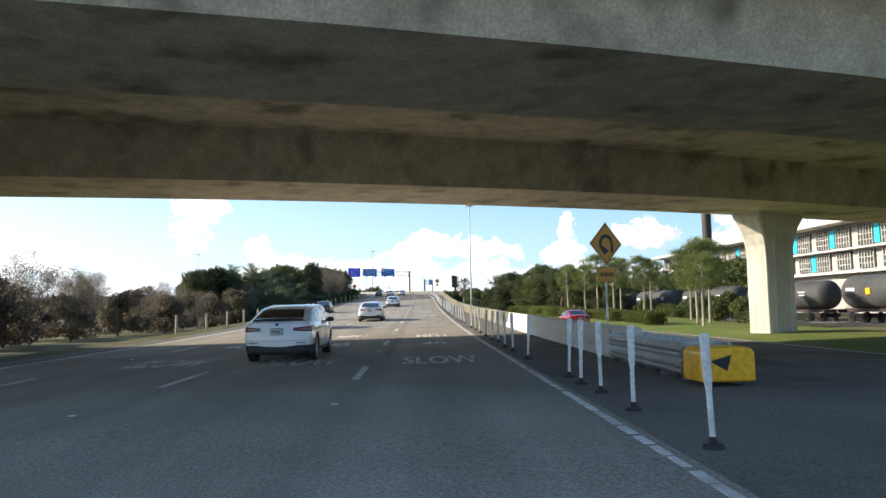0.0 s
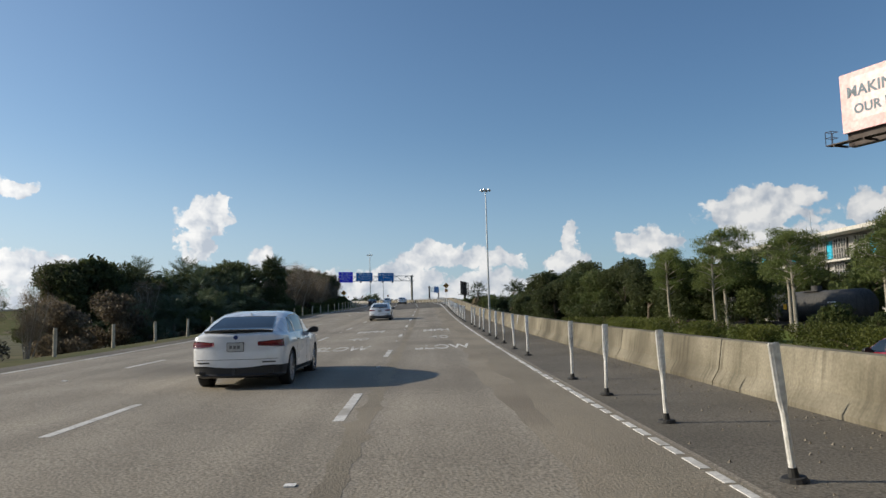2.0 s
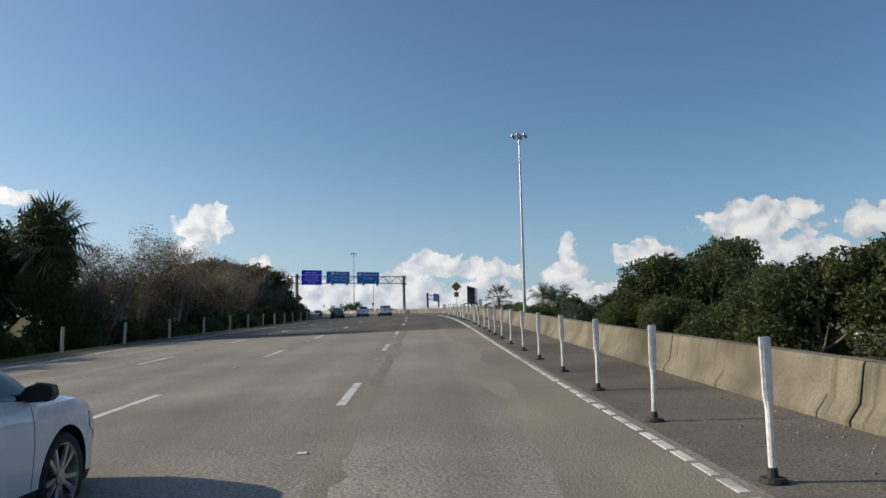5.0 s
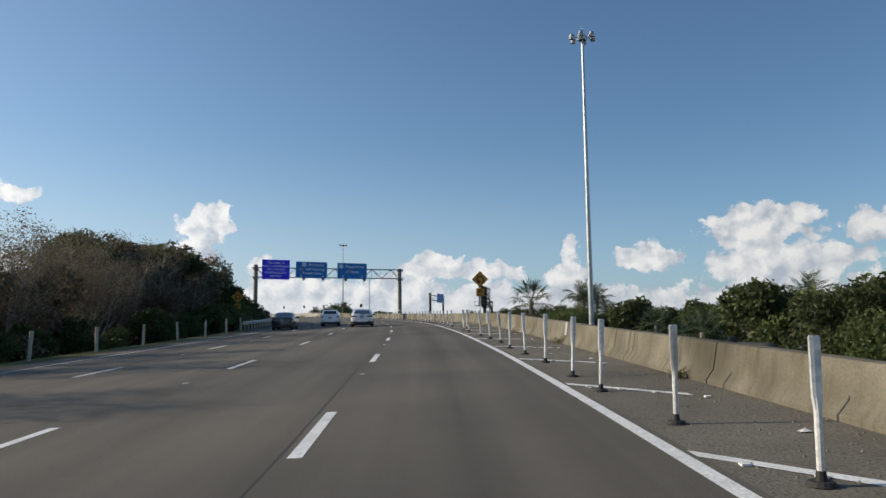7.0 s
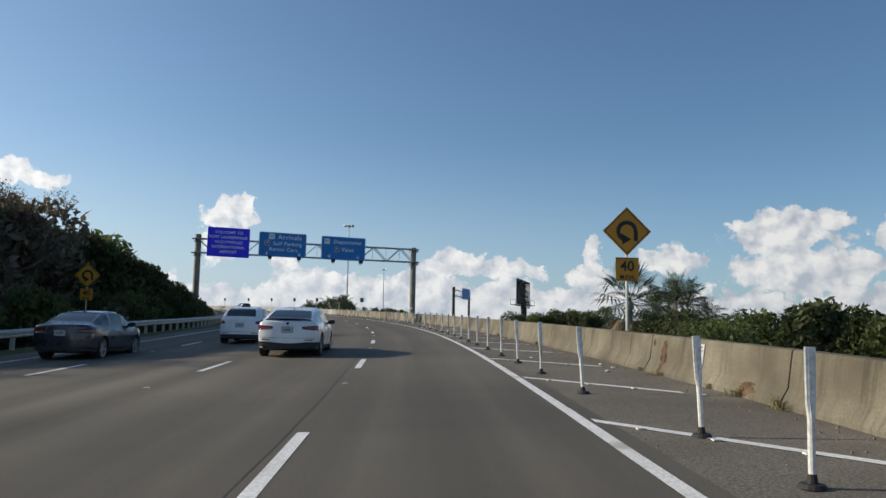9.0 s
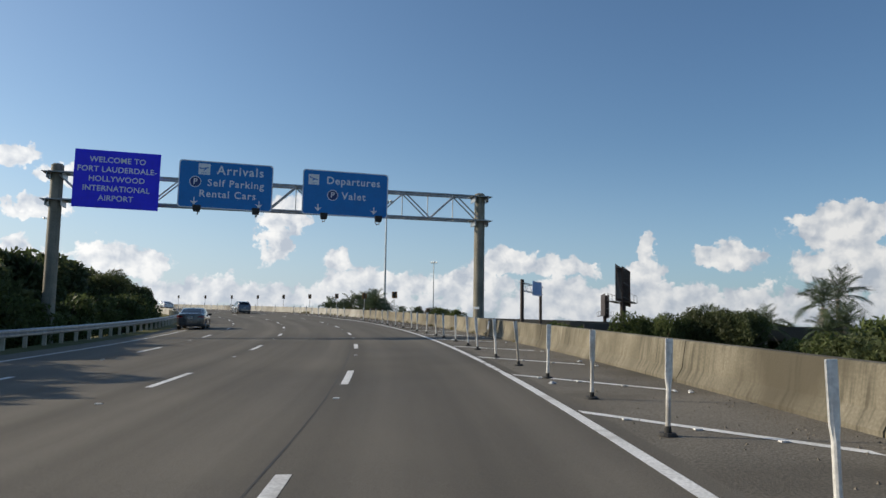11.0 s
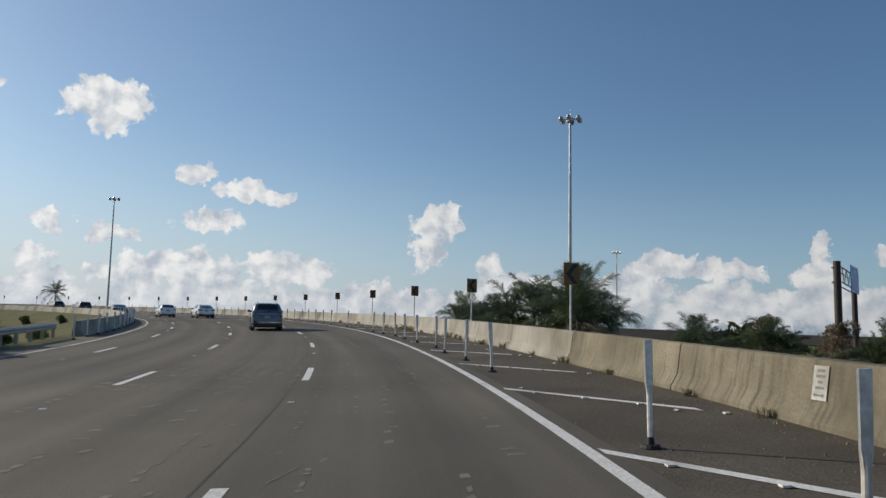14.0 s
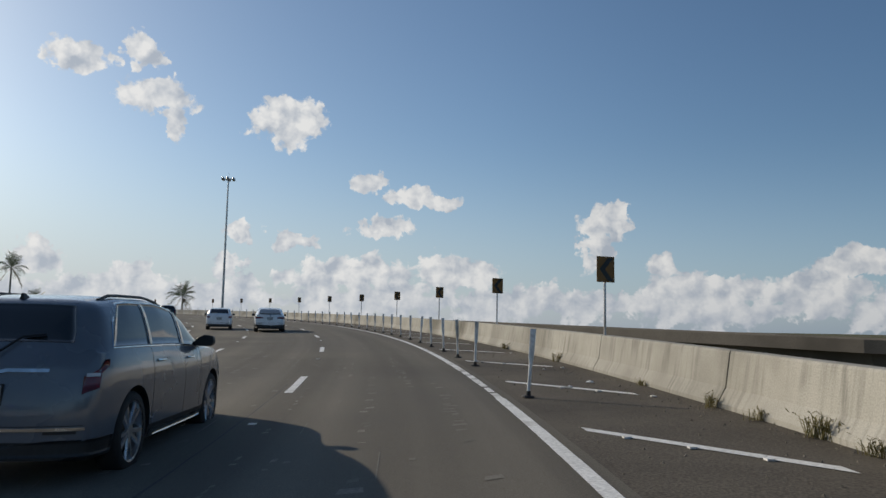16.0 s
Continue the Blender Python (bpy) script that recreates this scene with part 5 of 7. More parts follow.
# ---- the other elevated road beyond the curve ----
# the near face's shade is put into this dark base; blotches are random stains
VIA = surface("shaded_concrete", (0.115, 0.105, 0.092), (0.165, 0.15, 0.13), 0.15, 0.9, 0.2, fine=10, stain=(0.08, 0.073, 0.064), amount=0.5, spec=0.15)
via = thing("viaduct", "long concrete viaduct with a low parapet beyond the curve", "bridge", Matrix.Identity(4), kind="structure")
VP = [Vector((190, 392, 3.6)), Vector((110, 385, 5.4)), Vector((55, 380, 6.9)), Vector((15, 380, 7.8)), Vector((-25, 392, 8.5)), Vector((-60, 418, 9.2)), Vector((-110, 455, 10.3)), Vector((-170, 490, 11.0))]


def via_ring(i, sec):
    d = (VP[min(i + 1, len(VP) - 1)] - VP[max(i - 1, 0)])
    d.z = 0
    d.normalize()
    n = Vector((d.y, -d.x, 0))
    return [VP[i] + n * a + Vector((0, 0, z)) for a, z in sec]


for nm, sec, mt in (("deck", ((-6, -0.9), (-6, -1.15), (6, -1.15), (6, -0.9)), VIA), ("parapet", ((-6.1, -1.2), (-6.1, 0), (-5.85, 0), (-5.7, -0.85), (-5.7, -1.2)), VIA), ("parapet", ((5.7, -0.85), (5.85, 0), (6.1, 0), (6.1, -1.2), (5.7, -1.2)), VIA),
                    ("girder", ((-5.0, -1.15), (-4.2, -2.9), (-3.4, -2.9), (-3.4, -1.15)), VIA), ("girder", ((-0.5, -1.15), (-0.5, -2.9), (0.5, -2.9), (0.5, -1.15)), VIA), ("girder", ((3.4, -1.15), (3.4, -2.9), (4.2, -2.9), (5.0, -1.15)), VIA)):
    part(nm, Geo().sweep([via_ring(i, sec) for i in range(len(VP))]), mt, via)
for i in range(len(VP) - 1):
    for k in (0.25, 0.75):
        c = VP[i].lerp(VP[i + 1], k)
        part("pier", Geo().tube((c.x, c.y, GROUND), (c.x, c.y, c.z - 3.6), 0.8, n=14).box(c.x - 4, c.y - 0.8, c.z - 3.7, c.x + 4, c.y + 0.8, c.z - 2.9), VIA, via)
# sunken flyover seen behind the trees early on
fly = thing("flyover", "low grey flyover crossing behind the trees", "bridge", Matrix.Identity(4), kind="structure")
part("deck", Geo().box(8, 300, 5.4, 90, 312, 6.2), VIA, fly)
part("parapet", Geo().box(8, 299.7, 5.6, 90, 300, 7.0), VIA, fly)
for x in (14, 40, 66):
    part("pier", Geo().box(x, 304, GROUND, x + 1.6, 308, 5.4), VIA, fly)

# ---- plants ----


def leaf_mesh(name, lumps, n, size, seed, thin=1.0, hollow=0.55):
    """Many small leaf blades scattered through the outer part of lumps (centre, radii)."""
    r = np.random.RandomState(seed)
    vol = np.array([l[1][0] * l[1][1] + l[1][1] * l[1][2] for l in lumps])
    pick = r.choice(len(lumps), n, p=vol / vol.sum())
    c = np.array([l[0] for l in lumps])[pick]
    rad = np.array([l[1] for l in lumps])[pick]
    d = r.normal(size=(n, 3))
    d /= np.linalg.norm(d, axis=1)[:, None]
    k = (hollow + (1.08 - hollow) * r.rand(n) ** 0.6)[:, None]
    k *= 1 + 0.16 * np.sin(d[:, :1] * 7 + pick[:, None]) * np.cos(d[:, 2:] * 6 + pick[:, None] * 2)
    p = c + d * rad * k
    a = r.normal(size=(n, 3)) + d * 0.4
    a /= np.linalg.norm(a, axis=1)[:, None]
    b = np.cross(a, r.normal(size=(n, 3)))
    b /= np.linalg.norm(b, axis=1)[:, None]
    s = (size * (0.6 + 0.8 * r.rand(n)))[:, None]
    v = np.stack([p - a * s, p + b * s * 0.42 * thin, p + a * s, p - b * s * 0.42 * thin], 1).reshape(-1, 3)
    me = bpy.data.meshes.new(name)
    me.from_pydata(v.tolist(), [], np.arange(4 * n).reshape(-1, 4).tolist())
    return me


def limbs(r, h, spread, k=7, base=0.16, start=0.35):
    g = Geo()
    top = Vector((r.uniform(-0.4, 0.4), r.uniform(-0.4, 0.4), h * 0.75))
    g.path([(0, 0, -0.3), tuple(top * 0.45), tuple(top)], base, base * 0.35, 8)
    for i in range(k):
        a = 2 * math.pi * i / k + r.uniform(-0.4, 0.4)
        z = h * (start + 0.4 * i / k)
        f = Vector((top.x * z / top.z, top.y * z / top.z, z))
        e = Vector((math.cos(a) * spread * r.uniform(0.6, 1), math.sin(a) * spread * r.uniform(0.6, 1), z + h * r.uniform(0.12, 0.32)))
        g.path([tuple(f), tuple(f.lerp(e, 0.5) + Vector((0, 0, -0.1))), tuple(e)], base * 0.5, base * 0.12, 6)
    return g


def broad_tree(seed, h, w, material, label, n=5200, size=0.30, name="tree", bark=BARK, low=0.12):
    r = random.Random(seed)
    t = thing(name, label, "tree" if h > 3.2 else "bush", Matrix.Identity(4))
    part("trunk", limbs(r, h * 0.9, w * 0.75, 8, 0.05 + h * 0.018), bark, t)
    lumps = []
    for i in range(15):
        a, q = r.uniform(0, 6.28), r.uniform(0.1, 0.8)
        z = h * r.uniform(low + 0.14, 0.9)
        fall = 1.0 - 0.55 * max(z / h - 0.45, 0) / 0.55
        rad = w * r.uniform(0.24, 0.46)
        lumps.append(((math.cos(a) * w * q * fall, math.sin(a) * w * q * fall, z), (rad, rad, rad * r.uniform(0.6, 0.9))))
    part("crown", leaf_mesh("crown", lumps, n, size, seed), material, t)
    return t


def bare_tree(seed, h, w, label):
    """A half-bare thicket: many fine twigs with russet leaves left on them."""
    r = random.Random(seed)
    t = thing("bare_tree", label, "tree", Matrix.Identity(4))
    g = Geo()
    tips = []
    for i in range(9):
        a = r.uniform(0, 6.28)
        b0 = Vector((math.cos(a) * 0.5 * r.random(), math.sin(a) * 0.5 * r.random(), -0.2))
        e = Vector((math.cos(a) * w * r.uniform(0.3, 0.9), math.sin(a) * w * r.uniform(0.3, 0.9), h * r.uniform(0.65, 1.0)))
        m = b0.lerp(e, 0.5) + Vector((r.uniform(-0.3, 0.3), r.uniform(-0.3, 0.3), 0.3))
        g.path([tuple(b0), tuple(m), tuple(e)], 0.07, 0.015, 5)
        for k in range(9):
            f = m.lerp(e, r.uniform(-0.4, 1.0))
            q = f + Vector((r.uniform(-1, 1), r.uniform(-1, 1), r.uniform(0.3, 1.3))) * h * 0.14
            g.path([tuple(f), tuple(q)], 0.018, 0.006, 4)
            tips.append(q)
            for _ in range(3):
                g.path([tuple(f.lerp(q, 0.6)), tuple(q + Vector((r.uniform(-1, 1), r.uniform(-1, 1), r.uniform(0, 1))) * h * 0.07)], 0.009, 0.004, 3)
    part("trunk", g, PALE_BARK, t)
    part("crown", leaf_mesh("crown", [((p.x, p.y, p.z), (h * 0.11, h * 0.11, h * 0.09)) for p in tips], 12000, 0.058, seed, hollow=0.1), LEAF_BROWN, t)
    return t


def pine(seed, h, label):
    r = random.Random(seed)
    t = thing("pine_tree", label, "tree", Matrix.Identity(4))
    g = Geo().path([(0, 0, -0.3), (r.uniform(-0.15, 0.15), 0, h * 0.4), (r.uniform(-0.3, 0.3), r.uniform(-0.3, 0.3), h * 0.93)], 0.17, 0.06, 8)
    lumps = []
    for i in range(20):
        f = i / 19
        z = h * (0.50 + 0.46 * f)
        a = i * 2.4 + r.uniform(-0.4, 0.4)
        ln = h * (0.08 + 0.17 * math.sin(math.pi * (0.18 + 0.74 * f))) * r.uniform(0.75, 1.25)
        e = Vector((math.cos(a) * ln, math.sin(a) * ln, z + h * 0.03))
        g.path([(0, 0, z - h * 0.05), tuple(e * 0.5 + Vector((0, 0, z * 0.5 - h * 0.02))), tuple(e)], 0.04, 0.015, 5)
        k = h * r.uniform(0.065, 0.11)
        lumps.append(((e.x, e.y, e.z), (k, k, k * 0.62)))
        lumps.append(((e.x * 0.55, e.y * 0.55, e.z + h * 0.02), (k * 0.8, k * 0.8, k * 0.5)))
    lumps.append(((0, 0, h * 0.96), (h * 0.12, h * 0.12, h * 0.06)))
    part("trunk", g, PALE_BARK, t)
    part("crown", leaf_mesh("crown", lumps, 9500, 0.15, seed, 0.28, 0.1), NEEDLE, t)
    return t


def feather(g, base, a, up, ln, r, droop):
    """One pinnate palm frond: a bent rib with narrow leaflets."""
    d = Vector((math.cos(a), math.sin(a), 0))
    pts = []
    for k in range(9):
        q = k / 8
        pts.append(base + d * ln * (q * math.cos(up) * (1 - 0.12 * q)) + Vector((0, 0, ln * (math.sin(up) * q - droop * q * q))))
    for k in range(8):
        g.tube(pts[k], pts[k + 1], 0.022 * (1 - k / 9), 0.022 * (1 - (k + 1) / 9), 3, False)
    sd = Vector((-d.y, d.x, 0))
    for k in range(36):
        q = 0.12 + 0.88 * k / 35
        i = min(int(q * 8), 7)
        p = pts[i].lerp(pts[i + 1], q * 8 - i)
        w = ln * 0.30 * math.sin(math.pi * (0.15 + 0.70 * q)) + 0.06
        fw = (pts[i + 1] - pts[i]).normalized()
        for sg in (-1, 1):
            tip = p + sd * sg * w * r.uniform(0.6, 0.9) + fw * w * r.uniform(0.9, 1.4) + Vector((0, 0, -w * r.uniform(0.1, 0.7)))
            g.add([p - fw * 0.016, p + fw * 0.016, p.lerp(tip, 0.5) + fw * 0.02, tip], [(0, 1, 2, 3)])


def feather_palm(seed, h, label, ln=2.6, n=17, r0=0.15, dead=3):
    r = random.Random(seed)
    t = thing("palm_tree", label, "palm", Matrix.Identity(4))
    lean = r.uniform(-0.5, 0.5)
    if h > 0.8:
        part("trunk", Geo().path([(0, 0, -0.4), (lean * 0.3, 0, h * 0.5), (lean, 0, h)], r0, r0 * 0.75, 9), PALE_BARK, t)
    g, gd = Geo(), Geo()
    top = Vector((lean, 0, h))
    for i in range(n):
        feather(g, top, i * 2.4 + r.uniform(-0.2, 0.2), radians(84 - 76 * (i / n) + r.uniform(-9, 9)), ln * r.uniform(0.85, 1.1), r, 0.26 + 0.36 * i / n)
    part("crown", g, FROND, t)
    for i in range(dead):
        feather(gd, top, r.uniform(0, 6.28), radians(-35), ln * 0.8, r, 0.5)
    if dead:
        part("dead_fronds", gd, DEAD, t, "dry hanging fronds")
    return t


def plume(g, base, a, up, ln, r, droop):
    """A broad date-palm frond: a bent rib, two ranks of blade-like leaflets held in a V and hanging at the tips."""
    d = Vector((math.cos(a), math.sin(a), 0))
    sd = Vector((-d.y, d.x, 0))
    pts = [base + d * ln * (q * math.cos(up) + 0.45 * droop * q ** 2.4) + Vector((0, 0, ln * (math.sin(up) * q - droop * q ** 2.4))) for q in (k / 8 for k in range(9))]
    for k in range(8):
        g.tube(pts[k], pts[k + 1], 0.026 * (1 - k / 9), 0.026 * (1 - (k + 1) / 9), 3, False)
    for k in range(56):
        q = 0.18 + 0.82 * k / 55
        i = min(int(q * 8), 7)
        p = pts[i].lerp(pts[i + 1], q * 8 - i)
        fw = (pts[i + 1] - pts[i]).normalized()
        n = sd.cross(fw)
        if n.z < 0:
            n = -n
        w = ln * (0.05 + 0.27 * math.sin(math.pi * (0.10 + 0.74 * q)))
        for sg in (-1, 1):
            o = (sd * sg * r.uniform(0.7, 0.95) + fw * r.uniform(0.5, 1.15) + n * r.uniform(-0.25, 0.45)).normalized()
            m = p + o * w * 0.55
            tip = p + o * w * r.uniform(0.9, 1.15) + Vector((0, 0, -w * r.uniform(0.05, 0.45)))
            b = fw * 0.0135
            g.add([p - b * 0.6, p + b * 0.6, m + b, tip, m - b], [(0, 1, 2, 4), (4, 2, 3)])


def palm_clump(seed, label):
    """Several short-stemmed crowns growing together, their fronds arching out over the lower ones."""
    r = random.Random(seed)
    t = thing("palm_tree", label, "palm", Matrix.Identity(4))
    for x, y, h in ((0.1, 0, 1.15), (1.1, 0.5, 0.65), (-1.05, 0.35, 0.75)):
        g = Geo()
        n = 13
        for i in range(n):
            f = i / n
            plume(g, Vector((x, y, h)), i * 2.4 + r.uniform(-0.35, 0.35), radians(82 - 62 * f + r.uniform(-9, 9)), r.uniform(1.9, 2.7) * (1 - 0.12 * f), r, 0.22 + 0.34 * f + r.uniform(-0.06, 0.14))
        part("crown", g, FROND, t)
        part("stem", Geo().path([(x * 0.5, y * 0.5, -2.2), (x, y, h)], 0.12, 0.09, 7), BARK, t)
    gd = Geo()
    for i in range(5):
        plume(gd, Vector((r.uniform(-1, 1), r.uniform(-0.3, 0.3), 0.7)), r.uniform(0, 6.28), radians(-12), 1.5, r, 0.4)
    part("dead_fronds", gd, DEAD, t, "dry hanging fronds")
    return t


def fan_palm(seed, h, label, ln=1.25, n=26):
    r = random.Random(seed)
    t = thing("palm_tree", label, "palm", Matrix.Identity(4))
    part("trunk", Geo().path([(0, 0, -0.4), (0.1, 0, h * 0.5), (0, 0.1, h)], 0.2, 0.17, 9), PALE_BARK, t)
    g, gd = Geo(), Geo()
    for i in range(n + 8):
        a, up = i * 2.4 + r.uniform(-0.2, 0.2), radians(75 - 110 * i / n + r.uniform(-8, 8))
        if i >= n:
            up = radians(r.uniform(-75, -50))
        d = Vector((math.cos(a) * math.cos(up), math.sin(a) * math.cos(up), math.sin(up)))
        s = Vector((-math.sin(a), math.cos(a), 0))
        o = Vector((0, 0.1, h)) + d * ln * 0.8
        tgt = gd if i >= n else g
        tgt.tube((0, 0.1, h), o, 0.02, 0.015, 3, False)
        for k in range(-7, 8):
            b = radians(k * 12.5)
            q = (d * math.cos(b) + s * math.sin(b))
            tip = o + q * ln * r.uniform(0.85, 1.1) + Vector((0, 0, -0.22 * ln * abs(k) / 7 - 0.12 * ln))
            mid = o + q * ln * 0.55
            x = q.cross(Vector((0, 0, 1)))
            x = x.normalized() * 0.045 if x.length > 0.01 else Vector((0.045, 0, 0))
            tgt.add([o, mid + x, tip, mid - x], [(0, 1, 2, 3)])
    part("crown", g, FROND, t)
    part("dead_fronds", gd, DEAD, t, "dry hanging fronds")
    return t


def ground_at(x, y):
    """The height of the ground, bank or verge at a place."""
    if 16.5 < x < 28 and y < 140:
        return lawn_z(y) - 0.03
    i = int(np.argmin((RX - x) ** 2 + (RY - y) ** 2))
    s = float(SG[i])
    h = heading(s)
    u = (x - RX[i]) * math.cos(h) + (y - RY[i]) * math.sin(h)
    z = at(s, u).z if u < 0 else at(s, foot(s)).z
    if u < 0:
        a = at(s, left(s)).z
        d = max(a - GROUND, 0.05)
        e0, e1 = left(s) - 4.5, left(s) - 7 - 2.6 * d
        if u > e0:
            return at(s, u, -0.2).z
        mid = at(s, e0, -0.35 - 0.06 * d).z
        return max(mid + (GROUND - mid) * min((e0 - u) / (e0 - e1), 1), GROUND) - 0.1
    d = max(z - GROUND, 0.05)
    k = (u - foot(s) - 1.2) / (1.9 * d + 0.2)
    return z + (GROUND - z) * min(max(k, 0), 1) - 0.05


def plant(src, x, y, scale=1.0, rnd_=random.Random(11), dz=0.0, label=""):
    m = Matrix.Translation((x, y, ground_at(x, y) + dz)) @ Matrix.Rotation(rnd_.uniform(0, 6.28), 4, "Z")
    ob = copy_thing(src, m)
    ob.scale = (scale * rnd_.uniform(0.92, 1.08), scale * rnd_.uniform(0.92, 1.08), scale)
    if label:
        ob["label"] = label
    return ob


kit = {}
kit["oak"] = [broad_tree(k, 7.0, 3.4, LEAF_DARK, "dense dark green broad-leaved tree", 17000, 0.115) for k in (1, 2)]
kit["green"] = [broad_tree(k, 6.2, 3.2, LEAF, "leafy green broad-leaved tree", 16000, 0.115) for k in (3, 4)]
kit["far_oak"] = [broad_tree(k, 7.0, 3.4, LEAF_DARK, "dense dark green broad-leaved tree", 4200, 0.25) for k in (1, 2)]
kit["far_green"] = [broad_tree(k, 6.2, 3.2, LEAF, "leafy green broad-leaved tree", 4200, 0.24) for k in (3, 4)]
kit["shrub"] = [broad_tree(k, 2.8, 2.0, LEAF, "bushy green shrub on the bank", 3600, 0.13, "shrub", low=0.0) for k in (5, 6)]
kit["autumn"] = [broad_tree(7, 5.6, 3.0, LEAF_YELLOW, "yellow-green tree on the bank", 7000, 0.17)]
kit["russet"] = [broad_tree(8, 4.2, 2.6, LEAF_BROWN, "russet brown thicket on the verge", 6500, 0.13, low=0.0)]
kit["bare"] = [bare_tree(k, 7.5, 3.0, "half-bare tree with fine grey twigs and russet leaves") for k in (21, 22)]
kit["pine"] = [pine(k, 8.0, "slender pine with layered green needle clumps") for k in (31, 32, 33)]
kit["queen"] = [feather_palm(k, 6.0, "feathery palm with arching green fronds", 2.7, 18) for k in (41, 42)]
kit["clump"] = [palm_clump(k, "low palm clump with arching feathery fronds") for k in (45, 46, 47)]
kit["sabal"] = [fan_palm(k, 5.4, "fan palm with a round crown and dry skirt") for k in (51, 52)]
pr = random.Random(5)


def put(kind, x, y, scale=1.0, dz=0.0):
    return plant(kit[kind][pr.randrange(len(kit[kind]))], x, y, scale, pr, dz)


# left bank: russet scrub, then palms and dense trees, then a half-bare wood, then green bushes
for i in range(22):
    y = 30 + i * 4.2
    put("russet" if i % 3 else "bare", -24 - pr.uniform(0, 9) - 0.05 * (100 - y), y, pr.uniform(0.85, 1.2) * (1 if i % 3 else 0.6))
for i in range(12):
    put("bare", -29 - pr.uniform(0, 8), 34 + i * 6.5, pr.uniform(0.72, 0.95))
for x, y, s in ((-26.5, 108, 0.75), (-27.5, 114, 0.95), (-30, 121, 1.2), (-25, 126, 1.05), (-30.4, 137, 1.35), (-27, 134, 1.05)):
    put("queen", x, y, s)
for x, y, s in ((-24.5, 132, 1.0), (-24, 138, 1.12), (-20, 142.5, 1.3), (-25.5, 146, 1.2), (-25, 128, 1.0), (-23.5, 119, 0.9), (-24, 149, 1.2)):
    put("sabal", x, y, s)
for i in range(30):
    put("far_oak" if i % 2 else "oak", -27.5 - pr.uniform(0, 7), 106 + i * 1.6, pr.uniform(1.0, 1.22))
for x, y, s in ((-27.0, 144.5, 1.5), (-28.0, 140, 1.45), (-26.0, 149, 1.4)):
    put("oak", x, y, s)
slim = put("oak", -20.0, 142.0, 1.25)
slim.scale = (0.75, 0.6, 1.25)
for x, y, s in ((-24.5, 103, 1.25), (-22.5, 109, 1.35), (-22, 115, 1.5), (-22.5, 121, 1.55), (-21.5, 127, 1.6), (-22, 133, 1.45), (-25.5, 118, 1.7), (-26, 111, 1.4), (-25, 130, 1.5), (-25, 140, 1.2)):
    put("clump", x, y, s * 1.15)
for x, y, s in ((-28.5, 126, 1.1), (-27, 131, 1.15), (-26, 141, 1.1)):
    put("queen", x, y, s)
for i in range(10):
    put("shrub", -18.8 - pr.uniform(0, 2.5), 112 + i * 4.2, pr.uniform(0.6, 0.9))
for i in range(16):
    y = 150 + i * 3.9
    put("bare", -19.6 - pr.uniform(0, 4.0), y, pr.uniform(0.92, 1.15) * float(np.interp(y, [150, 185, 210], [1.0, 1.0, 0.95])))
    put("russet", -20.5 - pr.uniform(0, 5), y + 1.5, pr.uniform(1.1, 1.5))
for i in range(14):
    put("shrub", -18.2 - pr.uniform(0, 1.5), 150 + i * 4.6, pr.uniform(0.6, 1.0))
for i in range(60):
    s = 204 + i * 1.72
    q = at(s, float(np.interp(s, [236, 240, 258, 266], [-20.8, -19.6, -19.9, -22.8])) - pr.uniform(0, 4.5))
    top = at(s, -19).z + float(np.interp(s, [204, 228, 236, 242, 250, 258, 285, 307], [6.9, 6.8, 6.1, 5.3, 4.8, 4.6, 5.0, 4.9])) * pr.uniform(0.88, 1.06)
    kind = ("russet", "bare", "far_oak")[i % 3] if s < 232 else ("far_oak" if i % 3 else "far_green")
    put(kind, q.x, q.y, (top - ground_at(q.x, q.y)) / {"russet": 4.1, "bare": 7.4, "far_oak": 6.7, "far_green": 6.0}[kind])
for i in range(12):
    s = 203 + i * 3.2
    q = at(s, -26 - pr.uniform(0, 3))
    put("oak", q.x, q.y, (at(s, -19).z + float(np.interp(s, [203, 228, 240], [7.7, 7.9, 6.4])) - ground_at(q.x, q.y)) / 6.7)
for i in range(14):
    y = 212 + i * 6
    q = at(206 + i * 7.2, -16.6 - pr.uniform(0, 0.8))
    put("shrub", q.x, q.y, pr.uniform(0.8, 1.2))
for s, u, h in ((293, -19.8, 4.4), (298, -20.2, 4.5), (303, -19.6, 4.2), (308, -19.4, 4.2), (313, -20.4, 4.2), (301, -17.4, 3.4), (306, -16.8, 3.2), (310.5, -17.0, 3.1)):
    q = at(s, u)
    put("oak", q.x, q.y, (q.z + h - ground_at(q.x, q.y)) / 6.7)
# inside of the curve, low growth and far palms
for i in range(16):
    q = at(318 + i * 9, -16.5 - pr.uniform(0, 9))
    put("shrub", q.x, q.y, pr.uniform(0.35, 0.6))
for x, y, s in ((-150, 420, 1.5), (-180, 402, 1.5), (-195, 440, 1.6), (-128, 446, 1.4), (-215, 430, 1.7), (-230, 415, 1.6)):
    put("queen", x, y, s)

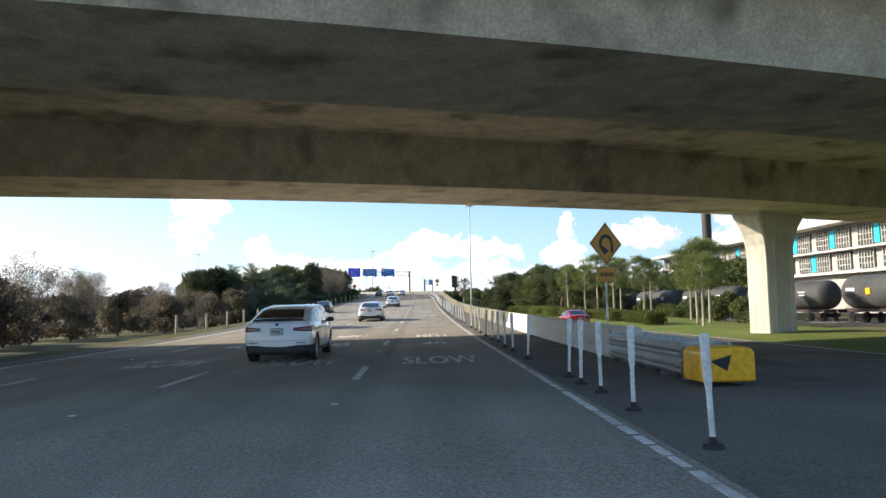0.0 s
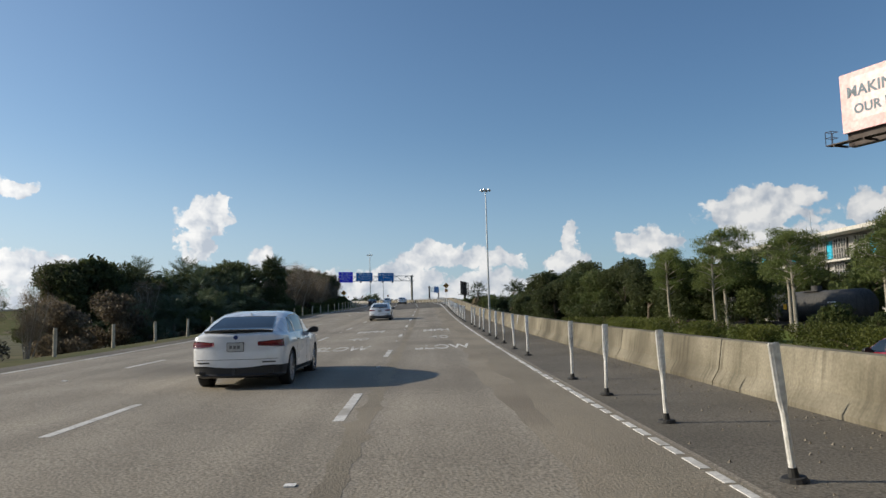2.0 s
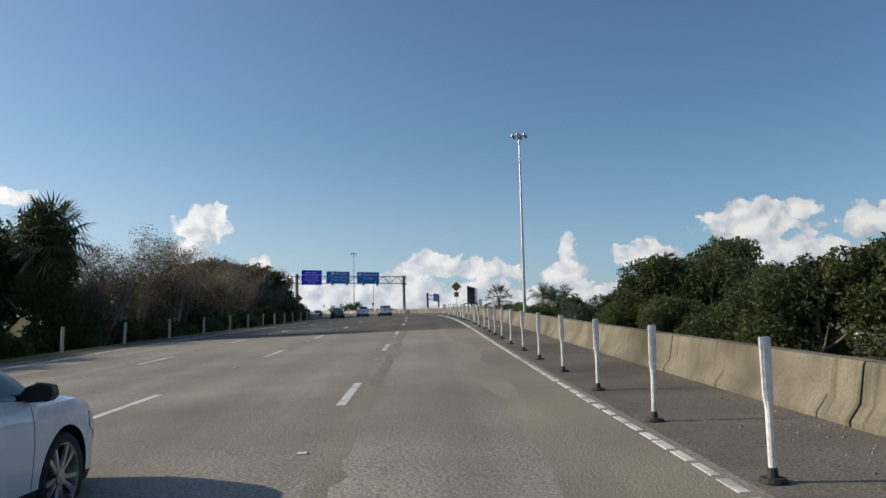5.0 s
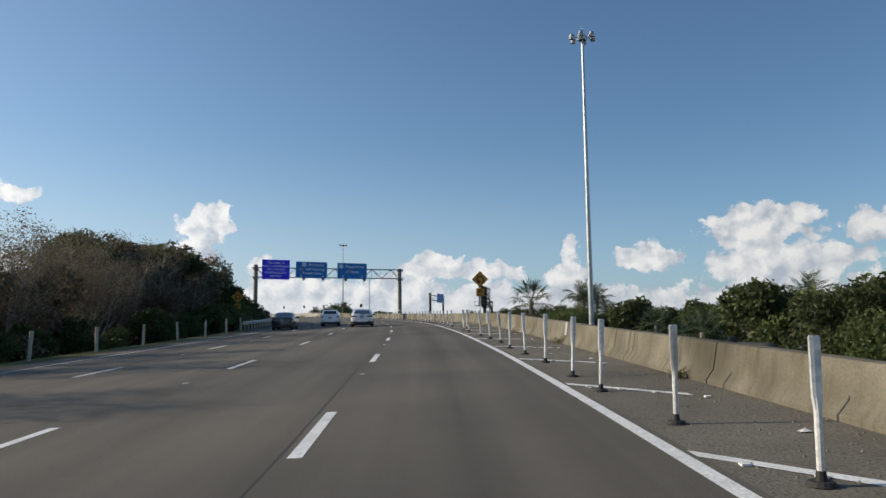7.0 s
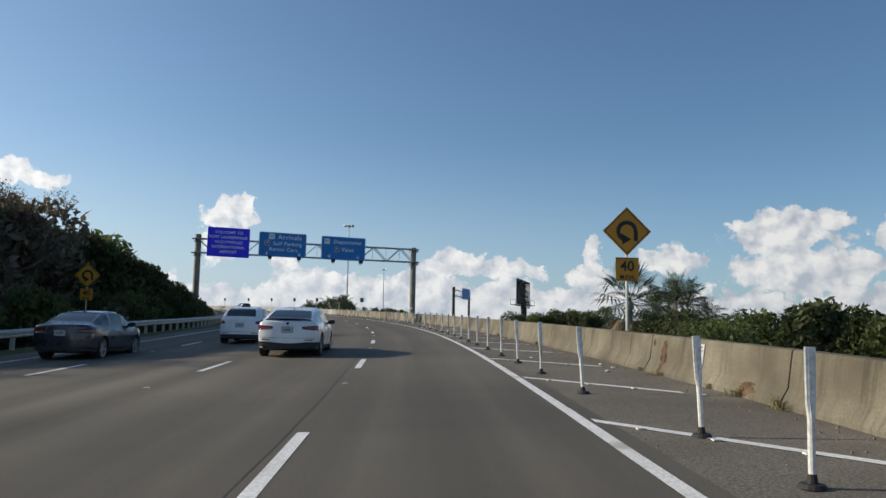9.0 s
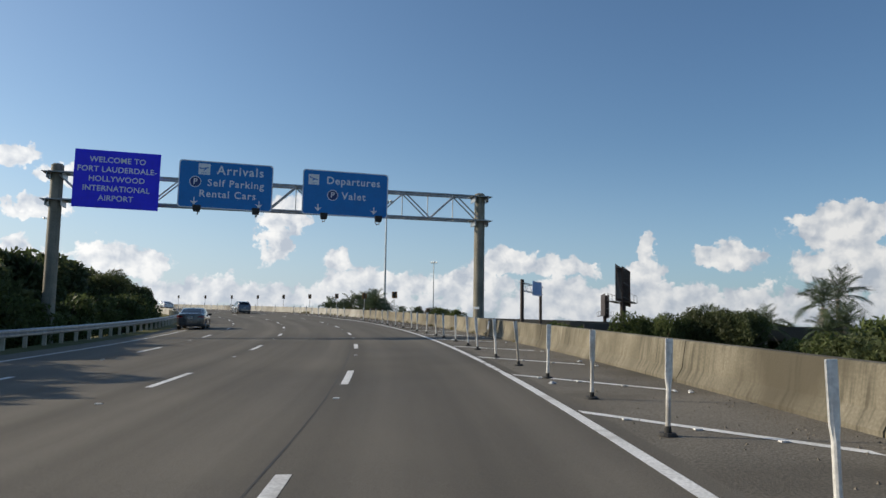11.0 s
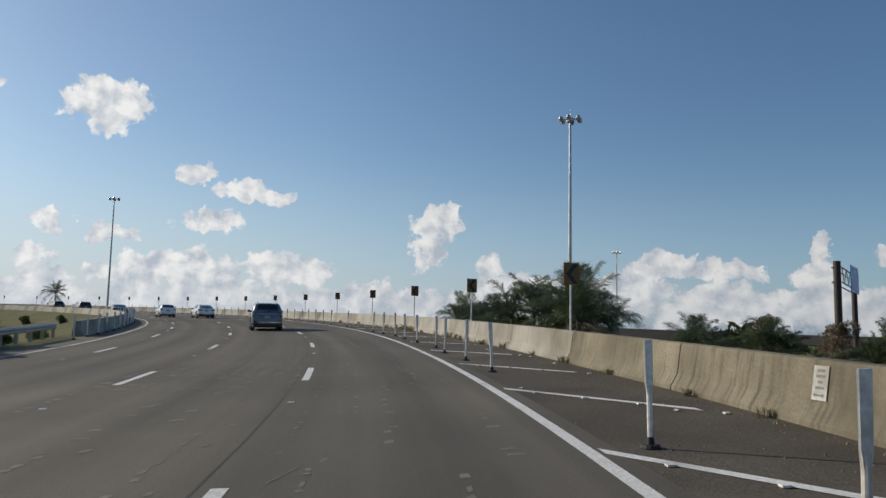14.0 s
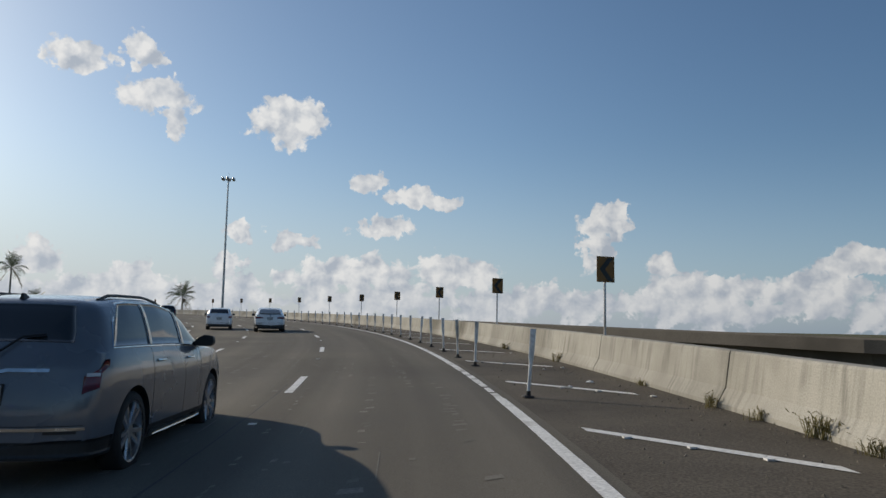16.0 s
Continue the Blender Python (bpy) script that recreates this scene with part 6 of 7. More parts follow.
# right side: pines, dense wood, jungle behind the barrier, palms
for x, y, s in ((21.7, 59.7, 0.98), (23.8, 62.5, 1.06), (20.8, 56.2, 0.82), (24.6, 69, 0.95), (22.6, 77, 0.95), (25, 82, 0.9), (22.0, 86.5, 0.95), (24.2, 91.5, 1.05), (20.8, 96, 0.95), (23.5, 100.5, 1.12), (20.3, 104.5, 0.95), (26.5, 74, 0.9), (22, 109, 0.9)):
    put("pine", x + 1.0, y, s * (0.84 if y < 99 else 0.9))
for i in range(24):
    y = 100 + i * 1.75
    put("oak" if i % 3 else "green", float(np.interp(y, [100, 142], [25, 13.5])) + pr.uniform(-1.2, 2.5), y, float(np.interp(y, [100, 120, 130, 142], [0.88, 0.95, 0.86, 0.7])) * pr.uniform(0.88, 1.08))
for i in range(9):
    put("shrub", float(np.interp(i, [0, 8], [26.5, 29])), 56 + i * 4.5, pr.uniform(0.7, 1.0))
for x, y, s, k in ((21, 163, 1.35, "oak"), (22.5, 168, 1.5, "autumn"), (19.5, 171.5, 1.05, "oak"), (25, 173, 1.5, "green"), (24, 160, 1.3, "oak"), (17.8, 166.5, 0.9, "green"), (27, 166, 1.6, "oak")):
    put(k, x, y, s)
for i in range(46):
    y = 186 + pr.uniform(0, 120)
    x = 18 + pr.uniform(0, 30) + 0.12 * (y - 186)
    if x < 29 and 0.33 < (x - 0.5) / (y - 139.5) < 0.60:
        continue  # the gap through which the wagons show
    put(pr.choice(["oak", "green", "green"] if y < 222 and x < 30 else ["far_oak", "far_green", "far_green"]), x, y, pr.uniform(1.0, 1.35))
for i in range(14):
    x, y = 14 + pr.uniform(0, 12), 176 + i * 7.5
    if not 0.33 < (x - 0.5) / (y - 139.5) < 0.60:
        put("clump", x, y, pr.uniform(0.8, 1.1), 1.2)
for i in range(26):
    y = 222 + i * 3.4
    put(pr.choice(["green", "oak"]) if y < 250 else pr.choice(["far_oak", "far_green"]), float(np.interp(y, [222, 310], [16.5, 30])) + pr.uniform(-1, 5), y, pr.uniform(0.95, 1.15))
for i in range(16):
    put("queen", 26 + pr.uniform(0, 40), 195 + pr.uniform(0, 110), pr.uniform(1.0, 1.3))
put("sabal", 14.6, 234.8, 1.6)
put("sabal", 21.5, 205, 1.0)
put("queen", 27.8, 264.8, 1.65)
put("queen", 29.6, 266.5, 1.55)
put("queen", 33.0, 268.0, 1.3)
put("sabal", 18.3, 186, 0.9)
put("queen", 42.4, 316, 1.9)
put("queen", 38.8, 312, 1.7)
for x, y, s in ((3.0, 270, 0.5), (6, 276, 0.6), (10, 281, 0.55)):
    put("shrub", x, y, 1.2)
for a, u, top, k in ((321.8, 9.2, 10.25, 0.78), (325.5, 11.0, 9.6, 0.6), (316.2, 9.6, 9.95, 0.8), (311.3, 9.6, 10.95, 1.08), (313.8, 12.6, 10.4, 0.95), (308.6, 11.4, 9.9, 0.8), (305.9, 9.9, 10.75, 1.05), (298.6, 10.6, 8.6, 0.6), (296.2, 11.6, 8.6, 0.5), (292.6, 12.4, 8.45, 0.45), (290.4, 13.0, 8.2, 0.42)):
    q = at(a, u)
    put("clump", q.x, q.y, k, top - 2.95 * k - ground_at(q.x, q.y))
for a, u, top, k, kind in ((297.2, 12.2, 8.6, 0.28, "russet"), (294.2, 12.2, 8.4, 0.26, "russet"), (291.4, 12.6, 8.3, 0.7, "shrub"), (289.0, 13.4, 8.1, 0.7, "shrub"), (293.2, 13.6, 8.3, 0.8, "shrub"), (313.5, 9.7, 8.9, 0.6, "shrub"), (308.6, 10.2, 8.9, 0.65, "shrub"), (319, 10.4, 8.7, 0.5, "shrub")):
    q = at(a, u)
    put(kind, q.x, q.y, k, top - (4.2 if kind == "russet" else 2.8) * k - ground_at(q.x, q.y))
for i in range(22):
    put(pr.choice(["far_oak", "far_green"]), -9 + 2.4 * i + pr.uniform(-2, 2), 313 + pr.uniform(0, 26) - 0.5 * i, pr.uniform(0.95, 1.2))

for i in range(40):
    c = VP[2].lerp(VP[6], i / 39)
    put(pr.choice(["far_oak", "far_green"]), c.x - 9 + pr.uniform(-4, 2), c.y - 11 + pr.uniform(-3, 3), pr.uniform(0.6, 0.85))
for i in range(20):
    put("far_oak" if i % 2 else "far_green", 45 + pr.uniform(-2.5, 4), 92 + i * 5 + pr.uniform(-1, 1), pr.uniform(0.95, 1.2))
# bushes below the viaduct and one tall palm beyond it
for x, y, top in ((11.3, 288.5, 8.0), (13.3, 289, 7.5), (15.4, 289, 7.9), (17.6, 289.5, 7.6), (20.0, 290, 7.7), (22.5, 291, 7.5)):
    put("green" if x < 16 else "oak", x, y, (top - ground_at(x, y)) / 6.3).scale.x *= 0.5
put("sabal", 48.6, 396.6, 1.85)
# clipped hedges by the frontage road
HEDGE = foliage("hedge_leaves", (0.085, 0.105, 0.022), (0.15, 0.165, 0.04), 0.35)
for i, (x, y, w, l, h) in enumerate(((19.3, 60.6, 1.5, 2.2, 1.25), (19.6, 65.2, 1.7, 6.0, 1.15), (19.0, 71.2, 1.4, 3.0, 1.1), (19.4, 76.5, 1.6, 5.2, 1.2), (18.6, 82.5, 1.5, 3.6, 1.0), (17.9, 88.5, 1.5, 5.4, 1.15), (17.1, 95, 1.6, 5.0, 1.3), (16.4, 101.5, 1.6, 5.6, 1.3), (15.7, 108.5, 1.6, 5.6, 1.25), (15.0, 115, 1.6, 4.6, 1.2))):
    t = thing("hedge", "clipped low hedge with small yellow-green leaves", "hedge", Matrix.Translation((x, y, lawn_z(y) + (0 if x > 16.5 else 0.0))), "clipped hedges beside the frontage road")
    lumps = [((a * w * 0.3, b * l * 0.13, h * c), (w * 0.34, l * 0.13, h * 0.3)) for a in (-1, 1) for b in (-3, -2, -1, 0, 1, 2, 3) for c in (0.32, 0.68)]
    part("crown", leaf_mesh("crown", lumps, 5200, 0.07, 70 + i, hollow=0.6), HEDGE, t)
    part("stems", Geo().path([(0, -l * 0.4, 0), (0, 0, h * 0.4), (0, l * 0.4, h * 0.5)], 0.05, 0.03, 5), BARK, t)
for k in list(kit):
    for ob in kit[k]:
        for o in (*ob.children_recursive, ob):
            bpy.data.objects.remove(o)

# ---- vehicles ----


def car(name, label, paint, L, W, tops, belt, wheels, m, r=0.34, glass=(0.2, 0.76), rear=(0.3, 1.3), clear=0.2, lamp=(0.80, 0.95, 0.42, 0.30), dark=0.46, plate=0.82, suv=False, roofrail=False, lean=0.1, cat="car", extra=None, pillar=0.5):
    """A car facing +y, tail at y = 0. tops: (y, height) of the roofline; glass: shares of the length with side windows;
    rear: y from and to of the rear screen; lamp: low, high, inner edge and wrap; dark: top of the black rear valance."""
    t = thing(name, label, cat, m)
    yy = np.linspace(0, L, 400)
    dy = yy[1]
    zt = np.interp(yy, [a for a, b in tops], [b for a, b in tops])
    kx = np.arange(-18, 19) * dy
    ker = np.exp(-(kx / 0.055) ** 2)
    zt = np.convolve(np.pad(zt, 18, "edge"), ker / ker.sum(), "valid")
    ends = np.minimum(yy, L - yy)
    zt = zt - 0.055 * np.clip(1 - ends / 0.07, 0, 1) ** 2
    q = 2 * yy / L - 1
    wt = W / 2 * (1 - 0.07 * np.abs(q) ** 6 - 0.03 * np.abs(q) ** 2) - 0.05 * np.clip(1 - ends / 0.08, 0, 1) ** 2
    bt = np.minimum(belt + 0.07 * (0.5 - yy / L), zt - 0.03)
    lt = clear + 0.06 * np.clip(1 - yy / 0.5, 0, 1) ** 2 + 0.06 * np.clip(1 - (L - yy) / 0.4, 0, 1) ** 2

    def section(y):
        z, w, b, l = (float(np.interp(y, yy, a)) for a in (zt, wt, bt, lt))
        h, hb = z - b, b - l
        return [(0, l), (0.8 * w, l), (0.94 * w, l + 0.05), (0.978 * w, l + 0.2 * hb), (0.992 * w, l + 0.42 * hb), (1.0 * w, l + 0.64 * hb), (0.992 * w, l + 0.82 * hb), (0.958 * w, b),
                (0.925 * w, b + 0.1 * h), (0.875 * w, b + 0.4 * h), (0.815 * w, b + 0.68 * h), (0.758 * w, b + 0.85 * h), (0.68 * w, b + 0.935 * h), (0.53 * w, b + 0.98 * h), (0.28 * w, b + 0.998 * h), (0, b + h)]

    def bow(p):
        """The tail and the nose bowed in plan and leaned."""
        e = 0.24 * min(abs(p[0]) / (W / 2), 1) ** 2.8
        f, k = max(1 - p[1] / 0.8, 0) ** 2, max(1 - (L - p[1]) / 0.9, 0) ** 2
        up = min(max((p[2] - 0.62) / 0.5, 0), 1.4)
        return Vector((p[0], p[1] + f * (e + lean * up ** 1.5) - 2.2 * k * e, p[2]))

    def spot(y, j, sx=1):
        s = section(y)
        i = min(int(j), 14)
        (xa, za), (xb, zb_) = s[i], s[i + 1]
        f = j - i
        return bow((sx * (xa + (xb - xa) * f), y, za + (zb_ - za) * f))

    def skin(c, z, sx=1):
        """Round the tail: c across from the middle, then forward along the side."""
        s = section(0.0)
        edge_ = float(np.interp(z, [p[1] for p in s[2:13]], [p[0] for p in s[2:13]]))
        if c <= edge_:
            return bow((sx * c, 0.0, z))
        y = c - edge_
        s = section(y)
        return bow((sx * float(np.interp(z, [p[1] for p in s[2:13]], [p[0] for p in s[2:13]])), y, z))

    def sheet(rows, lift=0.004, skirt=0.012, flip=1):
        """A thin panel laid on the body: rows of points pushed out along their normals, with edges turned in."""
        a, b = len(rows), len(rows[0])
        out, inn = [], []
        for i in range(a):
            for j in range(b):
                d1 = rows[min(i + 1, a - 1)][j] - rows[max(i - 1, 0)][j]
                d2 = rows[i][min(j + 1, b - 1)] - rows[i][max(j - 1, 0)]
                n = d1.cross(d2) * flip
                n = n.normalized() if n.length > 1e-9 else Vector((0, 0, 1))
                out.append(rows[i][j] + n * lift)
                inn.append(rows[i][j] + n * (lift - skirt))
        fs = [(i * b + j, i * b + j + 1, (i + 1) * b + j + 1, (i + 1) * b + j) for i in range(a - 1) for j in range(b - 1)]
        rim = [j for j in range(b)] + [i * b + b - 1 for i in range(1, a)] + [(a - 1) * b + j for j in range(b - 2, -1, -1)] + [i * b for i in range(a - 2, 0, -1)]
        k = a * b
        fs += [(rim[i], rim[(i + 1) % len(rim)], rim[(i + 1) % len(rim)] + k, rim[i] + k) for i in range(len(rim))]
        return Geo().add(out + inn, fs)

    # body shell with round wheel openings
    ys = [0, 0.015, 0.04, 0.08, 0.13] + list(np.linspace(0.19, L - 0.19, 64)) + [L - 0.13, L - 0.08, L - 0.04, L - 0.015, L]
    bm = bmesh.new()
    secs = [section(y) for y in ys]
    n = len(secs[0])
    rings = []
    for y, s in zip(ys, secs):
        rings.append([bm.verts.new(bow((x, y, z))) for x, z in s] + [bm.verts.new(bow((-x, y, z))) for x, z in reversed(s[1:-1])])
    k = len(rings[0])
    for i in range(len(ys) - 1):
        for j in range(k):
            jj = j if j < n - 1 else k - 1 - j
            f = bm.faces.new((rings[i][j], rings[i + 1][j], rings[i + 1][(j + 1) % k], rings[i][(j + 1) % k]))
            f.material_index = 1 if jj <= 2 else 0
    for ri, y in ((0, 0.0), (len(ys) - 1, float(L))):
        rg, rows = rings[ri], []
        for j in range(n):
            a, b = rg[j], rg[(k - j) % k]
            if j in (0, n - 1):
                rows.append([a] * 9)
            else:
                x = secs[ri][j][0]
                rows.append([a] + [bm.verts.new(bow((x * (1 - c / 4), y, secs[ri][j][1]))) for c in range(1, 8)] + [b])
        for j in range(n - 1):
            for c in range(8):
                vs = []
                for v in (rows[j][c], rows[j][c + 1], rows[j + 1][c + 1], rows[j + 1][c]):
                    if v not in vs:
                        vs.append(v)
                if len(vs) > 2:
                    f = bm.faces.new(vs if ri else vs[::-1])
                    f.material_index = 1 if j <= 2 else 0
    bmesh.ops.recalc_face_normals(bm, faces=bm.faces)
    shell = bpy.data.meshes.new("shell")
    bm.to_mesh(shell)
    bm.free()
    shell.materials.append(paint)
    shell.materials.append(TRIM)
    tmp = new("shell", shell)
    cuts = []
    for wy in wheels:
        for sx in (-1, 1):
            cm = Geo().tube((sx * (W / 2 - 0.34), wy, r), (sx * (W / 2 + 0.3), wy, r), r + 0.055, n=44).mesh("cut")
            cm.materials.append(paint)
            cm.materials.append(TRIM)
            for f in cm.polygons:
                f.material_index = 1
            co = new("cut", cm)
            md = tmp.modifiers.new("cut", "BOOLEAN")
            md.operation, md.solver, md.object = "DIFFERENCE", "EXACT", co
            cuts.append(co)
    me = bpy.data.meshes.new_from_object(tmp.evaluated_get(bpy.context.evaluated_depsgraph_get()))
    for o in cuts + [tmp]:
        bpy.data.objects.remove(o)
    for idx, nm, mt, lb in ((0, "body", paint, ""), (1, "cladding", TRIM, "black lower trim and wheel housings")):
        bm = bmesh.new()
        bm.from_mesh(me)
        bmesh.ops.delete(bm, geom=[f for f in bm.faces if f.material_index != idx], context="FACES")
        for f in bm.faces:
            f.material_index = 0
        piece = bpy.data.meshes.new(nm)
        bm.to_mesh(piece)
        bm.free()
        piece.shade_smooth()
        piece.set_sharp_from_angle(angle=radians(38))
        part(nm, piece, mt, t, lb)

    # glass
    g0, g1 = glass[0] * L, glass[1] * L
    mid = (wheels[0] + wheels[1]) / 2 + 0.14
    back_door = wheels[0] + pillar
    for sx in (-1, 1):
        for a, b in ((g0, back_door - 0.03), (back_door + 0.0, mid - 0.03), (mid + 0.03, g1)):
            if b - a < 0.15:
                continue
            rows = []
            for jf in np.linspace(8.1, 11.1, 8):
                u = (jf - 8.1) / 3.0
                ya = a + (0.42 * u if a == g0 else 0.05 * u)
                yb = b - (0.62 * u ** 1.1 if b == g1 else -0.04 * u)
                rows.append([spot(ya + (yb - ya) * c / 14, jf, sx) for c in range(15)])
            part("window", sheet(rows, flip=-sx), GLASS, t, "dark tinted side window", smooth=True)
    prof = [spot(y, 15) for y in np.linspace(rear[0], rear[1], 60)]
    acc = np.concatenate([[0], np.cumsum([(prof[i + 1] - prof[i]).length for i in range(59)])])
    gy = np.interp(np.linspace(0, acc[-1], 12), acc, np.linspace(rear[0], rear[1], 60))
    part("rear_screen", sheet([[spot(y, jl + (15 - jl) * (1 - abs(c) / 8), 1 if c >= 0 else -1) for c in range(-8, 9)] for y, jl in zip(gy, np.linspace(11.7, 12.7, 12))], flip=-1), GLASS, t, "dark rear screen", smooth=True)
    part("windscreen", sheet([[spot(y, 12.5 + 2.5 * (1 - abs(c) / 6), 1 if c >= 0 else -1) for c in range(-6, 7)] for y in np.linspace(g1 - 0.75, g1 + 0.02, 9)], flip=-1), GLASS, t, smooth=True)
    # tail lamps, valance, plate
    lo_, hi_, inner, wrap = lamp
    edge0 = section(0.0)[5][0]
    for sx in (-1, 1):
        cs = np.linspace(inner, edge0 + wrap, 16)
        rows = []
        for f in np.linspace(0, 1, 5):
            row = []
            for c in cs:
                e = (c - inner) / (cs[-1] - inner)
                za, zb_ = (lo_ + 0.035 * (1 - e), hi_ - 0.045 * (1 - e)) if not suv else (lo_ + 0.05 * e, hi_)
                row.append(skin(c, za + (zb_ - za) * f, sx))
            rows.append(row)
        lp = part("tail_lamp", sheet(rows, 0.010, 0.03, -sx), TAIL, t, "red tail lamp", smooth=True)
        part("lamp_strip", sheet([[skin(c, lo_ + (hi_ - lo_) * f + 0.02 * (c - inner), sx) for c in cs[2:-3]] for f in (0.5, 0.6)], 0.013, 0.01, -sx), LENS if suv else BRIGHT_TAIL, lp)
        part("reflector", sheet([[skin(c, z, sx) for c in np.linspace(edge0 - 0.30, edge0 - 0.06, 6)] for z in (dark + 0.05, dark + 0.075)], 0.006, 0.02, -sx), TRIM, t, "slim dark slot")
        hy = L - 0.30
        part("headlamp", sheet([[spot(y, j, sx) for y in np.linspace(hy - 0.2, L - 0.06, 6)] for j in (5.3, 5.8, 6.4)], 0.008, 0.02, -sx), LENS, t, "clear headlamp", smooth=True)
        my = g1 - 0.45
        mp = spot(my, 8.0, sx)
        part("mirror", Geo().sweep([[mp + Vector((sx * x, y * kk + (1 - kk) * 0.02, z * kk + 0.03)) for x, z in ((-0.05, 0.0), (0.04, -0.03), (0.19, -0.025), (0.225, 0.03), (0.21, 0.10), (0.10, 0.12), (0.02, 0.08))] for y, kk in ((-0.05, 0.96), (-0.035, 1.0), (0.05, 0.95), (0.10, 0.6))]), TRIM, t, "black wing mirror", bevel=0.012)
        for hy in (back_door + 0.22, mid + 0.20):
            p0, p1 = spot(hy - 0.1, 6.45, sx), spot(hy + 0.1, 6.45, sx)
            part("handle", Geo().path([tuple(p0), tuple(p0.lerp(p1, 0.15) + Vector((sx * 0.028, 0, 0))), tuple(p0.lerp(p1, 0.85) + Vector((sx * 0.028, 0, 0))), tuple(p1)], 0.014, 0.014, 6), CHROME if suv else paint, t, "door handle")
        for hy in (back_door - 0.02, mid, g1 - 0.42):
            lowj = 3.0 if all(abs(hy - w) > r + 0.07 for w in wheels) else 5.6
            part("door_seam", sheet([[spot(hy + d, j, sx) for j in np.linspace(lowj, 7.7, 12)] for d in (-0.004, 0.004)], 0.0015, 0.01, sx), TRIM, t)
        part("sill_trim", sheet([[spot(y, j, sx) for y in np.linspace(wheels[0] + r + 0.1, wheels[1] - r - 0.1, 10)] for j in (2.05, 2.6)], 0.006, 0.02, -sx), TRIM if not suv else CHROME, t, smooth=True)
        if roofrail:
            ry = np.linspace(0.8, wheels[1] - 1.25, 9)
            part("roof_rail", Geo().path([tuple(spot(y, 12.4, sx) + Vector((0, 0, 0.0 if i in (0, 8) else 0.028))) for i, y in enumerate(ry)], 0.016, 0.016, 6), TRIM, t, "black roof rail")
    low = float(lt[0])
    for sx in (-1, 1):
        zs_ = np.linspace(low + 0.02, dark, 5)
        cs = np.linspace(0.0, edge0 + max(wheels[0] - r - 0.13, 0.2), 16)
        part("valance", sheet([[skin(c, z + (-0.04 * max(0.0, 1 - (c / 0.55) ** 2) if i == 4 else 0), sx) for c in cs] for i, z in enumerate(zs_)], 0.007, 0.03, -sx), TRIM, t, "black lower rear bumper", smooth=True)
    part("bumper_crease", sheet([[skin(abs(c), z, 1 if c >= 0 else -1) for c in np.linspace(-edge0 * 0.98, edge0 * 0.98, 15)] for z in (dark + 0.115, dark + 0.122)], 0.002, 0.01, -1), TRIM, t)
    yp = skin(0, plate).y
    pl = part("number_plate", Geo().box(-0.155, yp - 0.02, plate - 0.08, 0.155, yp + 0.03, plate + 0.08), PLATE, t, "pale number plate in a dark frame with bars", bevel=0.004)
    part("plate_frame", Geo().box(-0.165, yp - 0.012, plate - 0.09, 0.165, yp + 0.03, plate + 0.09), TRIM, pl)
    for b in range(3):
        part("plate_bar", Geo().box(-0.11 + b * 0.075, yp - 0.022, plate - 0.03, -0.06 + b * 0.075, yp - 0.019, plate + 0.03), BAR_GREY, pl)
    fin = spot(rear[1] + 0.10, 15)
    part("aerial", Geo().sweep([[fin + Vector((x, y, z)) for x, z in ((-0.028, -0.01), (0.028, -0.01), (0.007, 0.055 * kk), (-0.007, 0.055 * kk))] for y, kk in ((0.0, 1.0), (0.04, 0.95), (0.15, 0.15))]), TRIM if suv else paint, t, "small shark-fin aerial")
    part("underbody", Geo().box(-W * 0.32, 0.3, clear + 0.03, W * 0.32, L - 0.35, clear + 0.25).tube((-W * 0.4, wheels[0], r), (W * 0.4, wheels[0], r), 0.06, n=8), TRIM, t)
    for wy in wheels:
        for sx in (-1, 1):
            x0, x1 = sx * (W / 2 - 0.26), sx * (W / 2 - 0.035)
            turn = [2 * math.pi * v / 32 for v in range(32)]
            wh = part("wheel", Geo().sweep([[Vector((x, wy + rr * math.cos(a), r + rr * math.sin(a))) for a in turn] for x, rr in ((x0, r * 0.7), (x0, r * 0.95), (x0 + (x1 - x0) * 0.15, r), (x0 + (x1 - x0) * 0.85, r), (x1, r * 0.94), (x1, r * 0.76))], caps=False), TYRE, t, "black tyre", smooth=True)
            g = Geo()
            g.sweep([[Vector((x, wy + rr * math.cos(a), r + rr * math.sin(a))) for a in turn] for x, rr in ((x1 - sx * 0.004, r * 0.78), (x1 - sx * 0.010, r * 0.73), (x1 - sx * 0.12, r * 0.68))], caps=False)
            for v in range(10):
                a = 2 * math.pi * v / 10 + (0.09 if v % 2 else -0.09)
                ca, sa = math.cos(a), math.sin(a)
                g.sweep([[Vector((x1 - sx * (d + h), wy + ca * q_ - sa * o, r + sa * q_ + ca * o)) for o, h in ((-0.022, 0.02), (-0.016, 0), (0.016, 0), (0.022, 0.02))] for q_, d in ((0.04, 0.03), (r * 0.4, 0.022), (r * 0.73, 0.016))])
            g.tube((x1 - sx * 0.05, wy, r), (x1 - sx * 0.02, wy, r), 0.065, n=14)
            part("rim", g, RIM, wh, "silver alloy rim")
            part("brake_disc", Geo().tube((x1 - sx * 0.14, wy, r), (x1 - sx * 0.12, wy, r), r * 0.6, n=20), TRIM, wh)
    if extra:
        extra(t, spot, skin, sheet)
    return t


